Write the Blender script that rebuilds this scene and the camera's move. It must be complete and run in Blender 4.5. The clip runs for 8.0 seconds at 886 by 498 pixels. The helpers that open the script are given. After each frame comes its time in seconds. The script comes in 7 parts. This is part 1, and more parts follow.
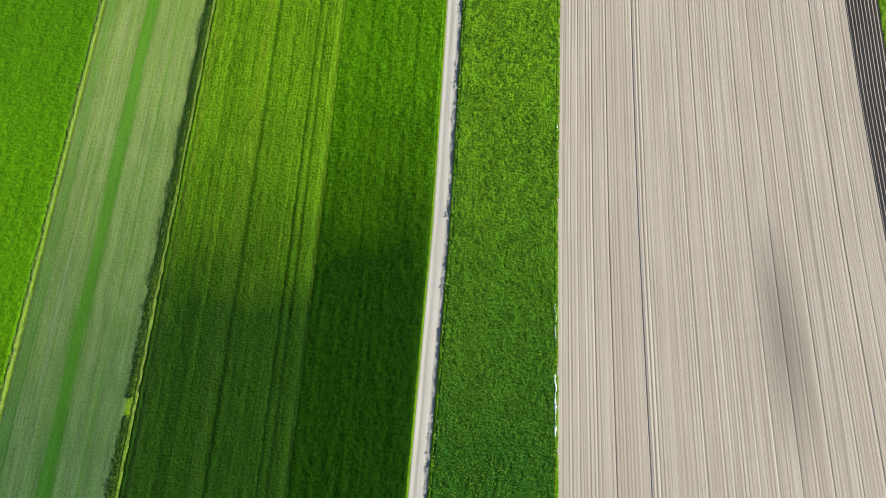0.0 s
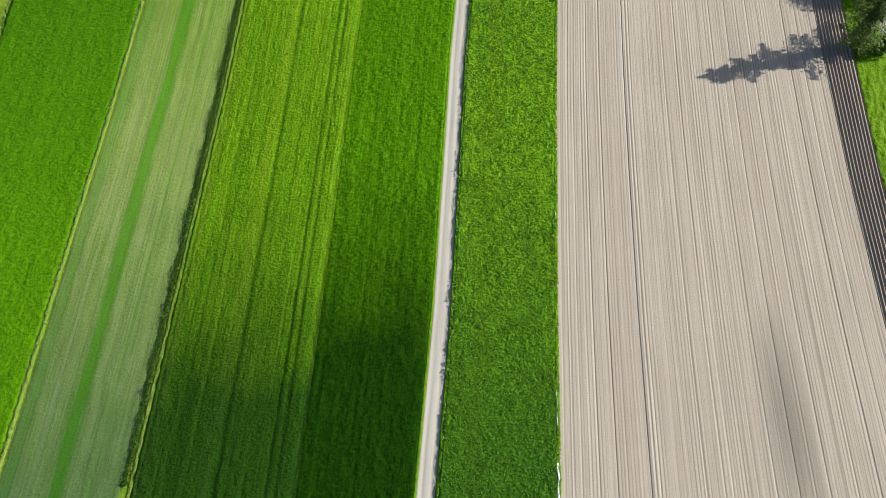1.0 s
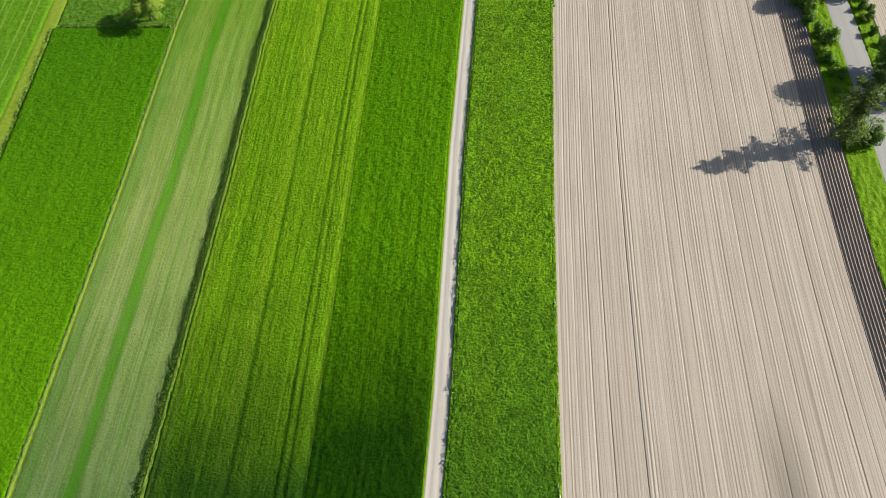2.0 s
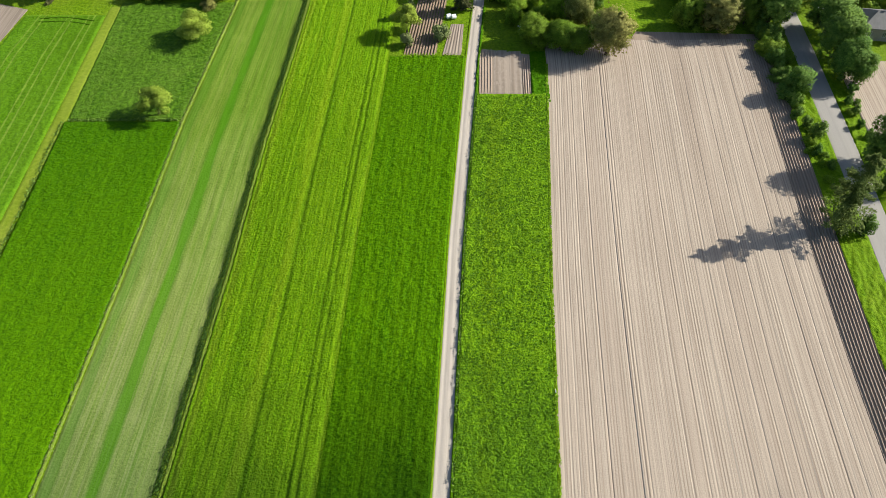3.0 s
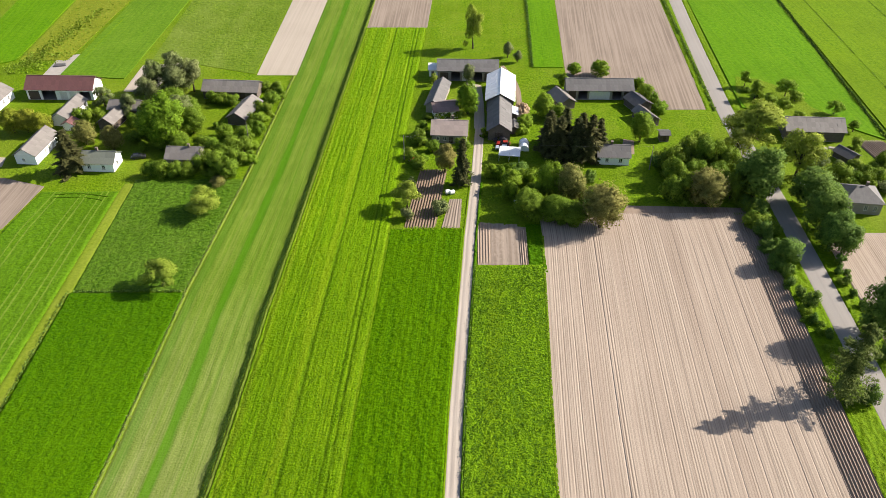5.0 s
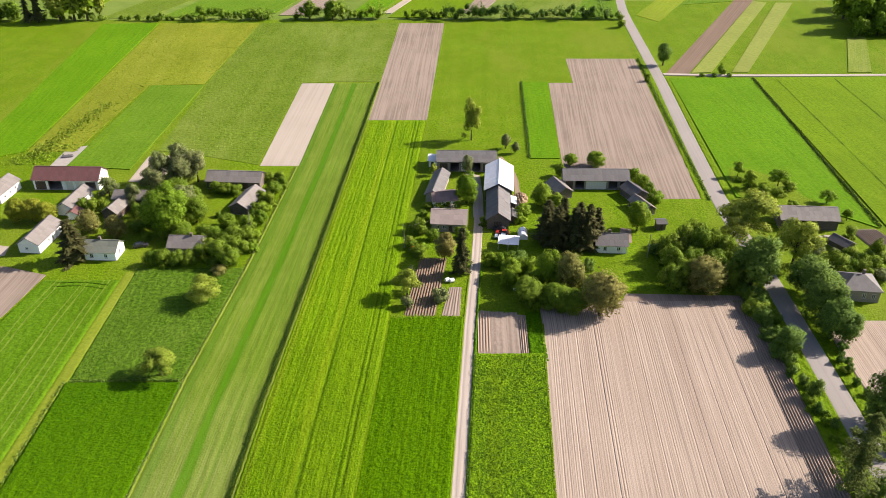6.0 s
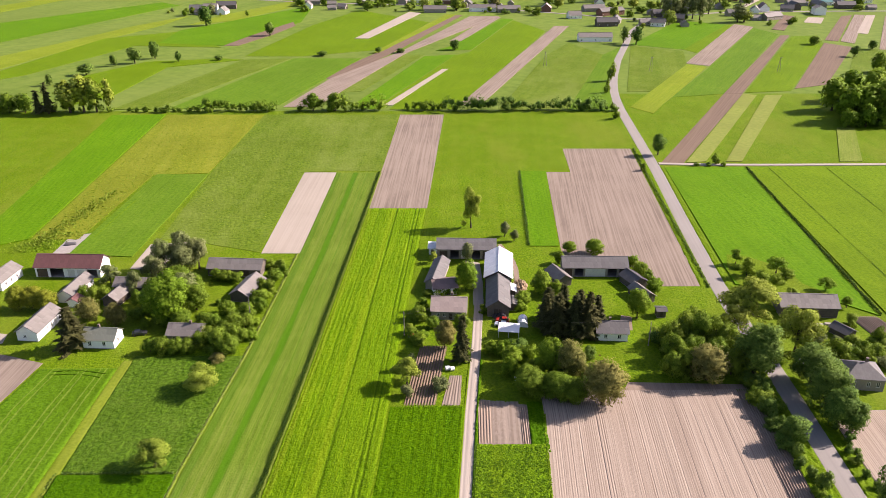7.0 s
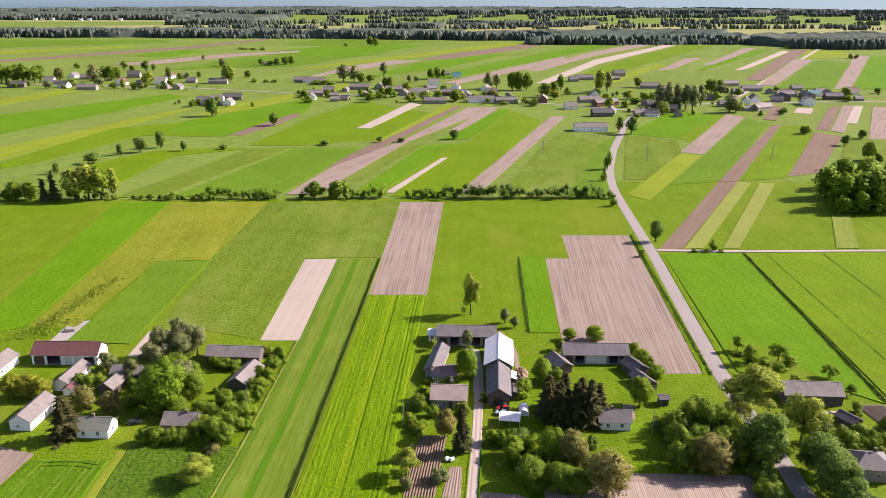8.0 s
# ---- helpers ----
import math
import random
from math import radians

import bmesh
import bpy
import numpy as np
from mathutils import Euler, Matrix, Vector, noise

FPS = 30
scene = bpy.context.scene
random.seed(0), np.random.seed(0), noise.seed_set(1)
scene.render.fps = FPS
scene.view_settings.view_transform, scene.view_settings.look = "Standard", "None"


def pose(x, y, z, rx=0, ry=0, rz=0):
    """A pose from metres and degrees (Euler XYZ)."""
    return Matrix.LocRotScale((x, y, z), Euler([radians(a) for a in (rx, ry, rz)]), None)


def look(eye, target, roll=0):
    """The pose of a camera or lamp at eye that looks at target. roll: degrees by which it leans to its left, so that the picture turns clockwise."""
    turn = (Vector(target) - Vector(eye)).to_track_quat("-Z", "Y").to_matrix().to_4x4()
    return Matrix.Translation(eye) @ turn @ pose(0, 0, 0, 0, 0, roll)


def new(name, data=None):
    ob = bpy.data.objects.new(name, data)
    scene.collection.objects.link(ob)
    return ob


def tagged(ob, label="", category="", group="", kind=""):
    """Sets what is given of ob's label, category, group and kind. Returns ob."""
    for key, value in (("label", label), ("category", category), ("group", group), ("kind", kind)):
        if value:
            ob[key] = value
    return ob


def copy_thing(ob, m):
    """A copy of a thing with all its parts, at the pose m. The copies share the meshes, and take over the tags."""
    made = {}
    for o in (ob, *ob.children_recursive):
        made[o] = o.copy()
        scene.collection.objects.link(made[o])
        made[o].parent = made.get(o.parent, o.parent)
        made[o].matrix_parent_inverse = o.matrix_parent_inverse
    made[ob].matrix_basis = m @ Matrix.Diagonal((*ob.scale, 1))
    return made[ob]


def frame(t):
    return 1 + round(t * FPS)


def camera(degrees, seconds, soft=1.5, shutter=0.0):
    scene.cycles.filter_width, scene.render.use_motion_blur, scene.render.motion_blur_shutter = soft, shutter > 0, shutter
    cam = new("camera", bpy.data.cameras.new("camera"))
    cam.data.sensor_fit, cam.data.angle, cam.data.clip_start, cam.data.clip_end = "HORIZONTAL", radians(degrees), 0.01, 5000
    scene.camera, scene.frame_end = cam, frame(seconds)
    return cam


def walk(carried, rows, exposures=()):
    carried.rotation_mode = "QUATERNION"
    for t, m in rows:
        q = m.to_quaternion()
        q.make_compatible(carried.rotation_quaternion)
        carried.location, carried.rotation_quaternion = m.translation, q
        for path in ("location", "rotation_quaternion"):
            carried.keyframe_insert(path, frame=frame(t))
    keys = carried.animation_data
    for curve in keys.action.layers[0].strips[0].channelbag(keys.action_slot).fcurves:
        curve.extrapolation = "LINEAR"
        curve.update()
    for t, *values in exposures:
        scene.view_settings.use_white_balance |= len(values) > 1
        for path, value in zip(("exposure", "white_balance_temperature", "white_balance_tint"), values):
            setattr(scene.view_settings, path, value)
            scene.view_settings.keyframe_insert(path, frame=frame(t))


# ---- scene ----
cam = camera(59.72, 8.0, soft=0.65)
# seconds, place, pitch, yaw, roll
ROWS = [
    (0, -0.00, 0.00, 115.00, -69.943, 0.000, -0.170),
    (0.5, -0.09, -0.50, 115.34, -66.653, -0.043, -0.115),
    (1, -0.15, -0.91, 115.62, -63.333, -0.085, -0.058),
    (1.5, -0.16, -1.23, 115.79, -60.008, -0.133, -0.004),
    (3, -0.32, -1.97, 116.32, -50.041, -0.304, 0.110),
    (3.5, -0.42, -2.07, 116.62, -46.880, -0.350, 0.111),
    (4, -0.53, -1.91, 116.97, -43.785, -0.402, 0.109),
    (4.5, -0.65, -1.82, 117.24, -40.850, -0.458, 0.113),
    (6, -1.24, -2.26, 118.11, -31.321, -0.664, 0.140),
    (6.5, -1.41, -2.33, 118.46, -28.133, -0.694, 0.152),
    (7, -1.49, -2.41, 118.86, -24.977, -0.710, 0.154),
    (7.5, -1.50, -2.57, 119.17, -21.827, -0.713, 0.146),
    (8, -1.49, -2.68, 119.54, -18.656, -0.712, 0.124),
]
# the clip's camera turns its white balance warmer as it lifts: seconds, stops, kelvin, tint
BALANCE = [(0, 1.05, 5850, 1), (1.5, 1.04, 6050, 3), (3, 1.14, 6350, 6), (4.5, 1.21, 6600, 11), (6, 1.26, 6800, 20), (7, 1.26, 6780, 28), (8, 1.25, 6640, 32)]
walk(cam, [(t, pose(x, y, z, 90 + p, 0, w) @ pose(0, 0, 0, 0, 0, r)) for t, x, y, z, p, w, r in ROWS], BALANCE)

# ---- light ----
SUN_AZ, SUN_EL = 75.5, 32.0          # clockwise from ahead, above the land
world = bpy.data.worlds.new("sky")
scene.world = world
world.use_nodes = True
wt = world.node_tree
sky = wt.nodes.new("ShaderNodeTexSky")
sky.sky_type = "NISHITA"
sky.sun_disc = False
sky.sun_elevation, sky.sun_rotation = radians(SUN_EL), radians(SUN_AZ)
sky.air_density, sky.dust_density = 1.0, 1.6
wt.links.new(sky.outputs[0], wt.nodes["Background"].inputs[0])
wt.nodes["Background"].inputs[1].default_value = 0.075
sun_way = Vector((math.sin(radians(SUN_AZ)) * math.cos(radians(SUN_EL)), math.cos(radians(SUN_AZ)) * math.cos(radians(SUN_EL)), math.sin(radians(SUN_EL))))
sun = new("sun", bpy.data.lights.new("sun", "SUN"))
sun.data.energy, sun.data.angle, sun.data.color = 5.0, radians(0.6), (1.0, 0.93, 0.82)
sun.matrix_world = look(sun_way * 900, (0, 0, 0))


# ---- materials ----
def shader(name, rough=0.9, spec=0.2):
    m = bpy.data.materials.new(name)
    m.use_nodes = True
    b = m.node_tree.nodes["Principled BSDF"]
    b.inputs["Roughness"].default_value = rough
    b.inputs["Specular IOR Level"].default_value = spec
    return m, m.node_tree, b


def coords(nt, uv, scale):
    c = nt.nodes.new("ShaderNodeTexCoord")
    k = nt.nodes.new("ShaderNodeMapping")
    k.inputs["Scale"].default_value = scale
    nt.links.new(c.outputs["UV" if uv else "Object"], k.inputs["Vector"])
    return k.outputs[0]


def noise_tex(nt, vec, scale, detail=3.0, rough=0.55):
    n = nt.nodes.new("ShaderNodeTexNoise")
    n.inputs["Scale"].default_value, n.inputs["Detail"].default_value, n.inputs["Roughness"].default_value = scale, detail, rough
    nt.links.new(vec, n.inputs["Vector"])
    return n.outputs[0]


def ramp(nt, fac, a, b, lo=0.35, hi=0.65):
    r = nt.nodes.new("ShaderNodeMapRange")
    r.inputs[1].default_value, r.inputs[2].default_value, r.inputs[3].default_value, r.inputs[4].default_value = lo, hi, a, b
    nt.links.new(fac, r.inputs[0])
    return r.outputs[0]


def mix(nt, fac, a, b, kind="MIX"):
    m = nt.nodes.new("ShaderNodeMix")
    m.data_type, m.blend_type = "RGBA", kind
    for sock, v in ((m.inputs[0], fac), (m.inputs[6], a), (m.inputs[7], b)):
        if isinstance(v, (int, float)):
            sock.default_value = v
        elif isinstance(v, tuple):
            sock.default_value = (*v, 1)
        else:
            nt.links.new(v, sock)
    return m.outputs[2]


def bump(nt, b, h, strength, dist):
    n = nt.nodes.new("ShaderNodeBump")
    n.inputs["Strength"].default_value, n.inputs["Distance"].default_value = strength, dist
    nt.links.new(h, n.inputs["Height"])
    nt.links.new(n.outputs[0], b.inputs["Normal"])


def furrows(nt, spacing):
    """Even lines along v, a little unsteady in place and strength."""
    w = nt.nodes.new("ShaderNodeTexWave")
    w.bands_direction = "X"
    w.inputs["Scale"].default_value = math.pi / 10 / spacing
    w.inputs["Distortion"].default_value, w.inputs["Detail"].default_value, w.inputs["Detail Scale"].default_value = 1.6, 2.0, 0.7
    nt.links.new(coords(nt, True, (1, 0.02, 1)), w.inputs["Vector"])
    k = nt.nodes.new("ShaderNodeMath")
    k.operation = "MULTIPLY"
    nt.links.new(w.outputs["Fac"], k.inputs[0])
    nt.links.new(ramp(nt, noise_tex(nt, coords(nt, True, (1, 0.01, 1)), 0.9, 4, 0.75), 0.45, 1.0, 0.4, 0.58), k.inputs[1])
    return k.outputs[0]


def crop(name, dark, light, stripe, fine=1.6, rows=0.9, row_mix=0.5, patch=0.035, rough=0.75, relief=0.25, v_tints=None, bands=(), spec=0.035, drills=0.0, flowers=None, blotch=0.45, row=None):
    """Growing plants: u runs across the rows, v along them, in metres. Their colour can be multiplied over ranges of v.
    """
    m, nt, b = shader(name, rough, spec)
    flat = coords(nt, True, (1, 1, 1))
    long_ = coords(nt, True, (1, 0.02, 1))
    n1, n2, n3 = noise_tex(nt, flat, fine, 4, 0.65), noise_tex(nt, long_, rows, 3, 0.6), noise_tex(nt, flat, patch, 3, 0.6)
    c = mix(nt, ramp(nt, n1, 0, 1, 0.39, 0.61), dark, light)
    c = mix(nt, ramp(nt, n2, 0, row_mix), c, stripe)
    c = mix(nt, ramp(nt, n3, 0, blotch), c, tuple(x * 0.62 for x in light))
    c = mix(nt, ramp(nt, noise_tex(nt, flat, patch * 2.7, 5, 0.7), 0, 0.4, 0.52, 0.7), c, stripe)
    if drills:                                   # thin gaps between the drilled rows
        c = mix(nt, ramp(nt, noise_tex(nt, coords(nt, True, (1, 0.012, 1)), 2.6, 2, 0.6), 0, drills, 0.52, 0.62), c, tuple(x * 0.55 for x in dark))
        c = mix(nt, ramp(nt, noise_tex(nt, coords(nt, True, (1, 0.03, 1)), 3.1, 2, 0.6), 0, drills * 0.7, 0.56, 0.64), c, stripe)
    if row:                                      # even drill rows: spacing, colour between them, share
        c = mix(nt, ramp(nt, furrows(nt, row[0]), 0, row[2], 0.3, 0.9), c, row[1])
    if flowers:                                  # flowering or dry patches
        c = mix(nt, ramp(nt, noise_tex(nt, coords(nt, True, (1, 0.35, 1)), 0.022, 5, 0.65), 0, flowers[3], 0.5, 0.62), c, flowers[:3])
        c = mix(nt, ramp(nt, noise_tex(nt, flat, 0.11, 4, 0.7), 0, flowers[3] * 0.6, 0.52, 0.66), c, flowers[:3])
    for at, half, col, amount in bands:          # bands at a distance from the left edge
        sx = nt.nodes.new("ShaderNodeSeparateXYZ")
        nt.links.new(flat, sx.inputs[0])
        wob = noise_tex(nt, coords(nt, True, (1.5, 0.06, 1)), 1.0, 3)
        off = nt.nodes.new("ShaderNodeMath")
        off.operation = "MULTIPLY_ADD"
        off.inputs[1].default_value = half * 1.2
        nt.links.new(wob, off.inputs[0])
        nt.links.new(sx.outputs[0], off.inputs[2])
        dist = nt.nodes.new("ShaderNodeMath")
        dist.operation = "SUBTRACT"
        dist.inputs[1].default_value = at + half * 0.6
        nt.links.new(off.outputs[0], dist.inputs[0])
        ab = nt.nodes.new("ShaderNodeMath")
        ab.operation = "ABSOLUTE"
        nt.links.new(dist.outputs[0], ab.inputs[0])
        c = mix(nt, ramp(nt, ab.outputs[0], amount, 0, half * 0.5, half), c, col)
    # colour multiplied towards one end of v: from, to, factor, amount
    for y0, y1, col, amount in v_tints or ():
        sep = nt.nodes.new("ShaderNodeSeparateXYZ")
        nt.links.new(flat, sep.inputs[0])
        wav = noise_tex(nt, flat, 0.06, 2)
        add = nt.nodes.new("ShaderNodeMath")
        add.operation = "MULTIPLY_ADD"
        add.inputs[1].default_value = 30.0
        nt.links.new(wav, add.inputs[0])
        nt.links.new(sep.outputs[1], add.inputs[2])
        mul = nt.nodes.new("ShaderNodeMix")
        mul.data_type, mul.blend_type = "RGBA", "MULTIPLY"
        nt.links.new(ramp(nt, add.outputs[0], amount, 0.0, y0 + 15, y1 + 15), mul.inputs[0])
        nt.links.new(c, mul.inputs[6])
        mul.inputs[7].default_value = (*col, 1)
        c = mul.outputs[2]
    nt.links.new(c, b.inputs["Base Color"])
    if relief:
        bump(nt, b, n1, 0.9, relief)
    return m


def soil(name, base, dark, rows=1.3, dark_oval=None, relief=0.05, row_mix=0.55, lines=0.0, furrow=0.0):
    m, nt, b = shader(name, 0.95, 0.1)
    flat = coords(nt, True, (1, 1, 1))
    long_ = coords(nt, True, (1, 0.012, 1))
    n1, n2, n3 = noise_tex(nt, flat, 3.0, 5, 0.7), noise_tex(nt, long_, rows, 4, 0.65), noise_tex(nt, flat, 0.05, 3)
    c = mix(nt, ramp(nt, n2, 0, row_mix, 0.43, 0.58), base, dark)
    c = mix(nt, ramp(nt, n1, 0, 0.35), c, tuple(x * 0.75 for x in base))
    c = mix(nt, ramp(nt, n3, 0, 0.3), c, tuple(min(1, x * 1.12) for x in base))
    c = mix(nt, ramp(nt, furrows(nt, 0.5), 0, furrow, 0.45, 0.85), c, tuple(x * 0.62 for x in dark))
    if lines:                      # freshly turned earth along single passes
        n4 = noise_tex(nt, coords(nt, True, (1, 0.004, 1)), 2.3, 2, 0.55)
        c = mix(nt, ramp(nt, n4, 0, lines, 0.6, 0.66), c, tuple(x * 0.8 for x in dark))
        n5 = noise_tex(nt, coords(nt, True, (1, 0.02, 1)), 0.16, 2, 0.5)
        c = mix(nt, ramp(nt, n5, 0, 0.22, 0.45, 0.6), c, dark)
    if dark_oval:                       # a darker oval patch: place, half sizes
        px_, py_, rx_, ry_ = dark_oval
        k = coords(nt, False, (1 / rx_, 1 / ry_, 0))
        k.node.inputs["Location"].default_value = (-px_ / rx_, -py_ / ry_, 0)
        g = nt.nodes.new("ShaderNodeTexGradient")
        g.gradient_type = "SPHERICAL"
        nt.links.new(k, g.inputs[0])
        c = mix(nt, ramp(nt, g.outputs[1], 0, 0.7, 0.0, 0.8), c, tuple(x * 0.42 for x in base))
    nt.links.new(c, b.inputs["Base Color"])
    if relief:
        bump(nt, b, n1, 0.8, relief)
    return m


def plain(name, base, worn, scale=1.5, rough=0.85, spec=0.25, relief=0.02, streak=None, amount=0.6, metal=0.0, sheets=0.0):
    """A painted, stony or wooden surface with stains at two scales; streak: stretched (x, y, z) grain."""
    m, nt, b = shader(name, rough, spec)
    b.inputs["Metallic"].default_value = metal
    flat = coords(nt, False, (1, 1, 1))
    n1 = noise_tex(nt, flat, scale, 5, 0.65)
    c = mix(nt, ramp(nt, n1, 0, amount), base, worn)
    if streak:
        n2 = noise_tex(nt, coords(nt, False, streak), 2.0, 4, 0.6)
        c = mix(nt, ramp(nt, n2, 0, amount), c, tuple(x * 0.65 for x in base))
    info = nt.nodes.new("ShaderNodeObjectInfo")
    c = mix(nt, ramp(nt, info.outputs["Random"], 0.0, 0.18, 0, 1), c, tuple(x * 0.55 for x in base))
    if sheets:                                   # each sheet weathered in its own way
        c = mix(nt, ramp(nt, info.outputs["Random"], 0.0, sheets, 0, 1), c, tuple(x * 0.6 for x in worn))
    nt.links.new(c, b.inputs["Base Color"])
    bump(nt, b, n1, 0.5, relief)
    return m


def leafy(name, dark, light, translucent=0.26):
    m, nt, b = shader(name, 0.7, 0.08)
    geo = nt.nodes.new("ShaderNodeNewGeometry")
    info = nt.nodes.new("ShaderNodeObjectInfo")
    n = noise_tex(nt, coords(nt, False, (1, 1, 1)), 0.6, 2)
    c = mix(nt, geo.outputs["Random Per Island"], dark, light)
    c = mix(nt, ramp(nt, n, 0, 0.5), c, tuple(x * 0.6 for x in dark))
    c = mix(nt, ramp(nt, info.outputs["Random"], 0, 0.35, 0, 1), c, (light[0] * 1.15, light[1] * 0.9, light[2]))
    nt.links.new(c, b.inputs["Base Color"])
    t = nt.nodes.new("ShaderNodeBsdfTranslucent")
    nt.links.new(c, t.inputs[0])
    mx = nt.nodes.new("ShaderNodeMixShader")
    mx.inputs[0].default_value = translucent
    nt.links.new(b.outputs[0], mx.inputs[1])
    nt.links.new(t.outputs[0], mx.inputs[2])
    nt.links.new(mx.outputs[0], nt.nodes["Material Output"].inputs[0])
    return m


M_MEADOW = crop("meadow_grass", (0.038, 0.095, 0.0015), (0.118, 0.208, 0.004), (0.14, 0.19, 0.016), 1.3, 0.25, 0.3, 0.06, relief=0.4, spec=0.03, blotch=0.6, flowers=(0.145, 0.175, 0.02, 0.35))
M_LAND = crop("open_land_grass", (0.078, 0.14, 0.018), (0.127, 0.193, 0.03), (0.15, 0.2, 0.045), 0.12, 0.05, 0.5, 0.006, relief=0)
M_CLOVER = crop("clover", (0.015, 0.057, 0.0001), (0.066, 0.155, 0.0002), (0.07, 0.145, 0.0002), 1.8, 1.5, 0.45, v_tints=((38, 76, (0.11, 0.19, 0.9), 0.97),), relief=0.35, spec=0.02, row=(0.5, (0.012, 0.06, 0.0001), 0.35), blotch=0.2)
M_BARLEY = crop("barley", (0.032, 0.098, 0.0004), (0.124, 0.248, 0.0015), (0.165, 0.26, 0.006), 2.3, 1.7, 0.55, relief=0.5, spec=0.03, drills=0.25, row=(0.62, (0.05, 0.11, 0.0005), 0.4), blotch=0.25, v_tints=((30, 70, (0.12, 0.2, 0.8), 0.96), (90, 175, (0.84, 0.86, 0.9), 1.0)),
                bands=((10.6, 1.1, (0.15, 0.225, 0.006), 0.5), (12.2, 0.45, (0.025, 0.066, 0.0008), 0.5), (19.7, 0.3, (0.025, 0.07, 0.0008), 0.5), (21.1, 0.3, (0.025, 0.07, 0.0008), 0.5), (23.7, 0.6, (0.14, 0.23, 0.006), 0.55), (1.2, 0.8, (0.16, 0.22, 0.01), 0.4), (5.0, 0.3, (0.033, 0.0825, 0.0011), 0.4), (6.4, 0.3, (0.033, 0.0825, 0.0011), 0.4)))
M_STRIP = crop("mown_hay_strip", (0.09, 0.15, 0.018), (0.155, 0.2, 0.042), (0.215, 0.225, 0.092), 2.2, 2.2, 0.6, relief=0.12, drills=0.25, row=(0.55, (0.085, 0.14, 0.02), 0.4), v_tints=((12, 78, (0.33, 0.46, 0.58), 0.95), (140, 72, (0.66, 0.85, 0.3), 0.9)),
               bands=((8.6, 1.4, (0.05, 0.14, 0.0033), 0.78), (1.3, 1.2, (0.044, 0.121, 0.0083), 0.45), (13.5, 0.4, (0.077, 0.143, 0.0165), 0.45), (4.6, 0.3, (0.198, 0.2145, 0.0825), 0.45)))
M_BEAN = crop("leafy_row_crop", (0.033, 0.105, 0.002), (0.14, 0.265, 0.006), (0.145, 0.25, 0.005), 2.3, 0.5, 0.25, 0.06, spec=0.03, relief=0.75, v_tints=((10, 74, (0.18, 0.32, 1.2), 0.95),), bands=((5.0, 1.8, (0.0935, 0.154, 0.0028), 0.35),))
M_WHEAT = crop("dark_green_corn", (0.03, 0.094, 0.0003), (0.069, 0.16, 0.0004), (0.075, 0.157, 0.0004), 1.8, 0.8, 0.4, relief=0.35, spec=0.03, blotch=0.25, drills=0.15, v_tints=((130, 60, (0.6, 0.72, 1.0), 0.9),))
M_RYE = crop("young_rye", (0.032, 0.095, 0.002), (0.072, 0.158, 0.004), (0.085, 0.165, 0.01), 1.4, 0.6, 0.4,
             bands=tuple((a + b, 0.28, (0.132, 0.187, 0.0275), 0.6) for a in (4.5, 13, 19) for b in (0, 1.7)))
M_DARKCORN = crop("trampled_corn", (0.015, 0.045, 0.001), (0.03, 0.075, 0.002), (0.05, 0.09, 0.006), 1.4, 0.6, 0.4, relief=0.1)
M_VERGE = crop("verge_grass", (0.0495, 0.11, 0.0011), (0.1045, 0.187, 0.0022), (0.132, 0.187, 0.011), 1.4, 0.9, 0.3, relief=0.3)
M_DRY = crop("margin_grass", (0.06, 0.12, 0.006), (0.125, 0.185, 0.016), (0.18, 0.2, 0.05), 2.0, 1.6, 0.5, relief=0.3)
M_LANE = crop("mown_grass_path", (0.099, 0.154, 0.0066), (0.154, 0.209, 0.0165), (0.187, 0.2145, 0.0385), 1.2, 0.8, 0.4, relief=0.1)
M_SOIL = soil("harrowed_soil", (0.313, 0.262, 0.211), (0.2, 0.152, 0.118), 2.1, dark_oval=(52, 28, 5, 22), row_mix=0.45, lines=0.3, furrow=0.6)
M_RIDGE = soil("ridged_soil", (0.2365, 0.1843, 0.143), (0.1375, 0.1018, 0.077), 2.2)
M_SOIL_FAR = soil("dry_soil", (0.231, 0.1898, 0.154), (0.121, 0.0946, 0.0743), 1.3, relief=0, row_mix=0.8)
M_SAND = soil("pale_sandy_soil", (0.3135, 0.2778, 0.231), (0.2475, 0.2145, 0.1733), 0.9, relief=0)
M_DARKSOIL = soil("dark_tilled_soil", (0.154, 0.1128, 0.0825), (0.0935, 0.066, 0.0495), 1.0, relief=0)
M_GRAVEL = soil("track_gravel", (0.33, 0.2915, 0.2503), (0.2145, 0.1843, 0.1568), 1.6, relief=0.03, row_mix=0.5)
M_ASPHALT = soil("worn_asphalt", (0.2365, 0.2228, 0.2063), (0.1815, 0.1705, 0.1568), 0.8, relief=0.01, row_mix=0.4)
FAR_CROPS = [crop("far_crop", (0.04, 0.125, 0.001), (0.085, 0.205, 0.002), (0.105, 0.205, 0.006), 0.8, 0.9, 0.5, 0.02, relief=0.2, drills=0.25),
             crop("far_meadow", (0.085, 0.125, 0.006), (0.155, 0.195, 0.012), (0.19, 0.215, 0.028), 0.8, 0.2, 0.5, 0.02, relief=0.3, flowers=(0.2, 0.225, 0.02, 0.4)),
             crop("far_rye", (0.077, 0.1375, 0.0083), (0.165, 0.2255, 0.033), (0.198, 0.231, 0.0605), 0.8, 0.6, 0.5, 0.025, relief=0.3, drills=0.2),
             crop("far_pasture", (0.051, 0.102, 0.006), (0.108, 0.175, 0.012), (0.138, 0.185, 0.028), 0.8, 0.2, 0.35, 0.03, relief=0.5, flowers=(0.176, 0.2145, 0.055, 0.3))]
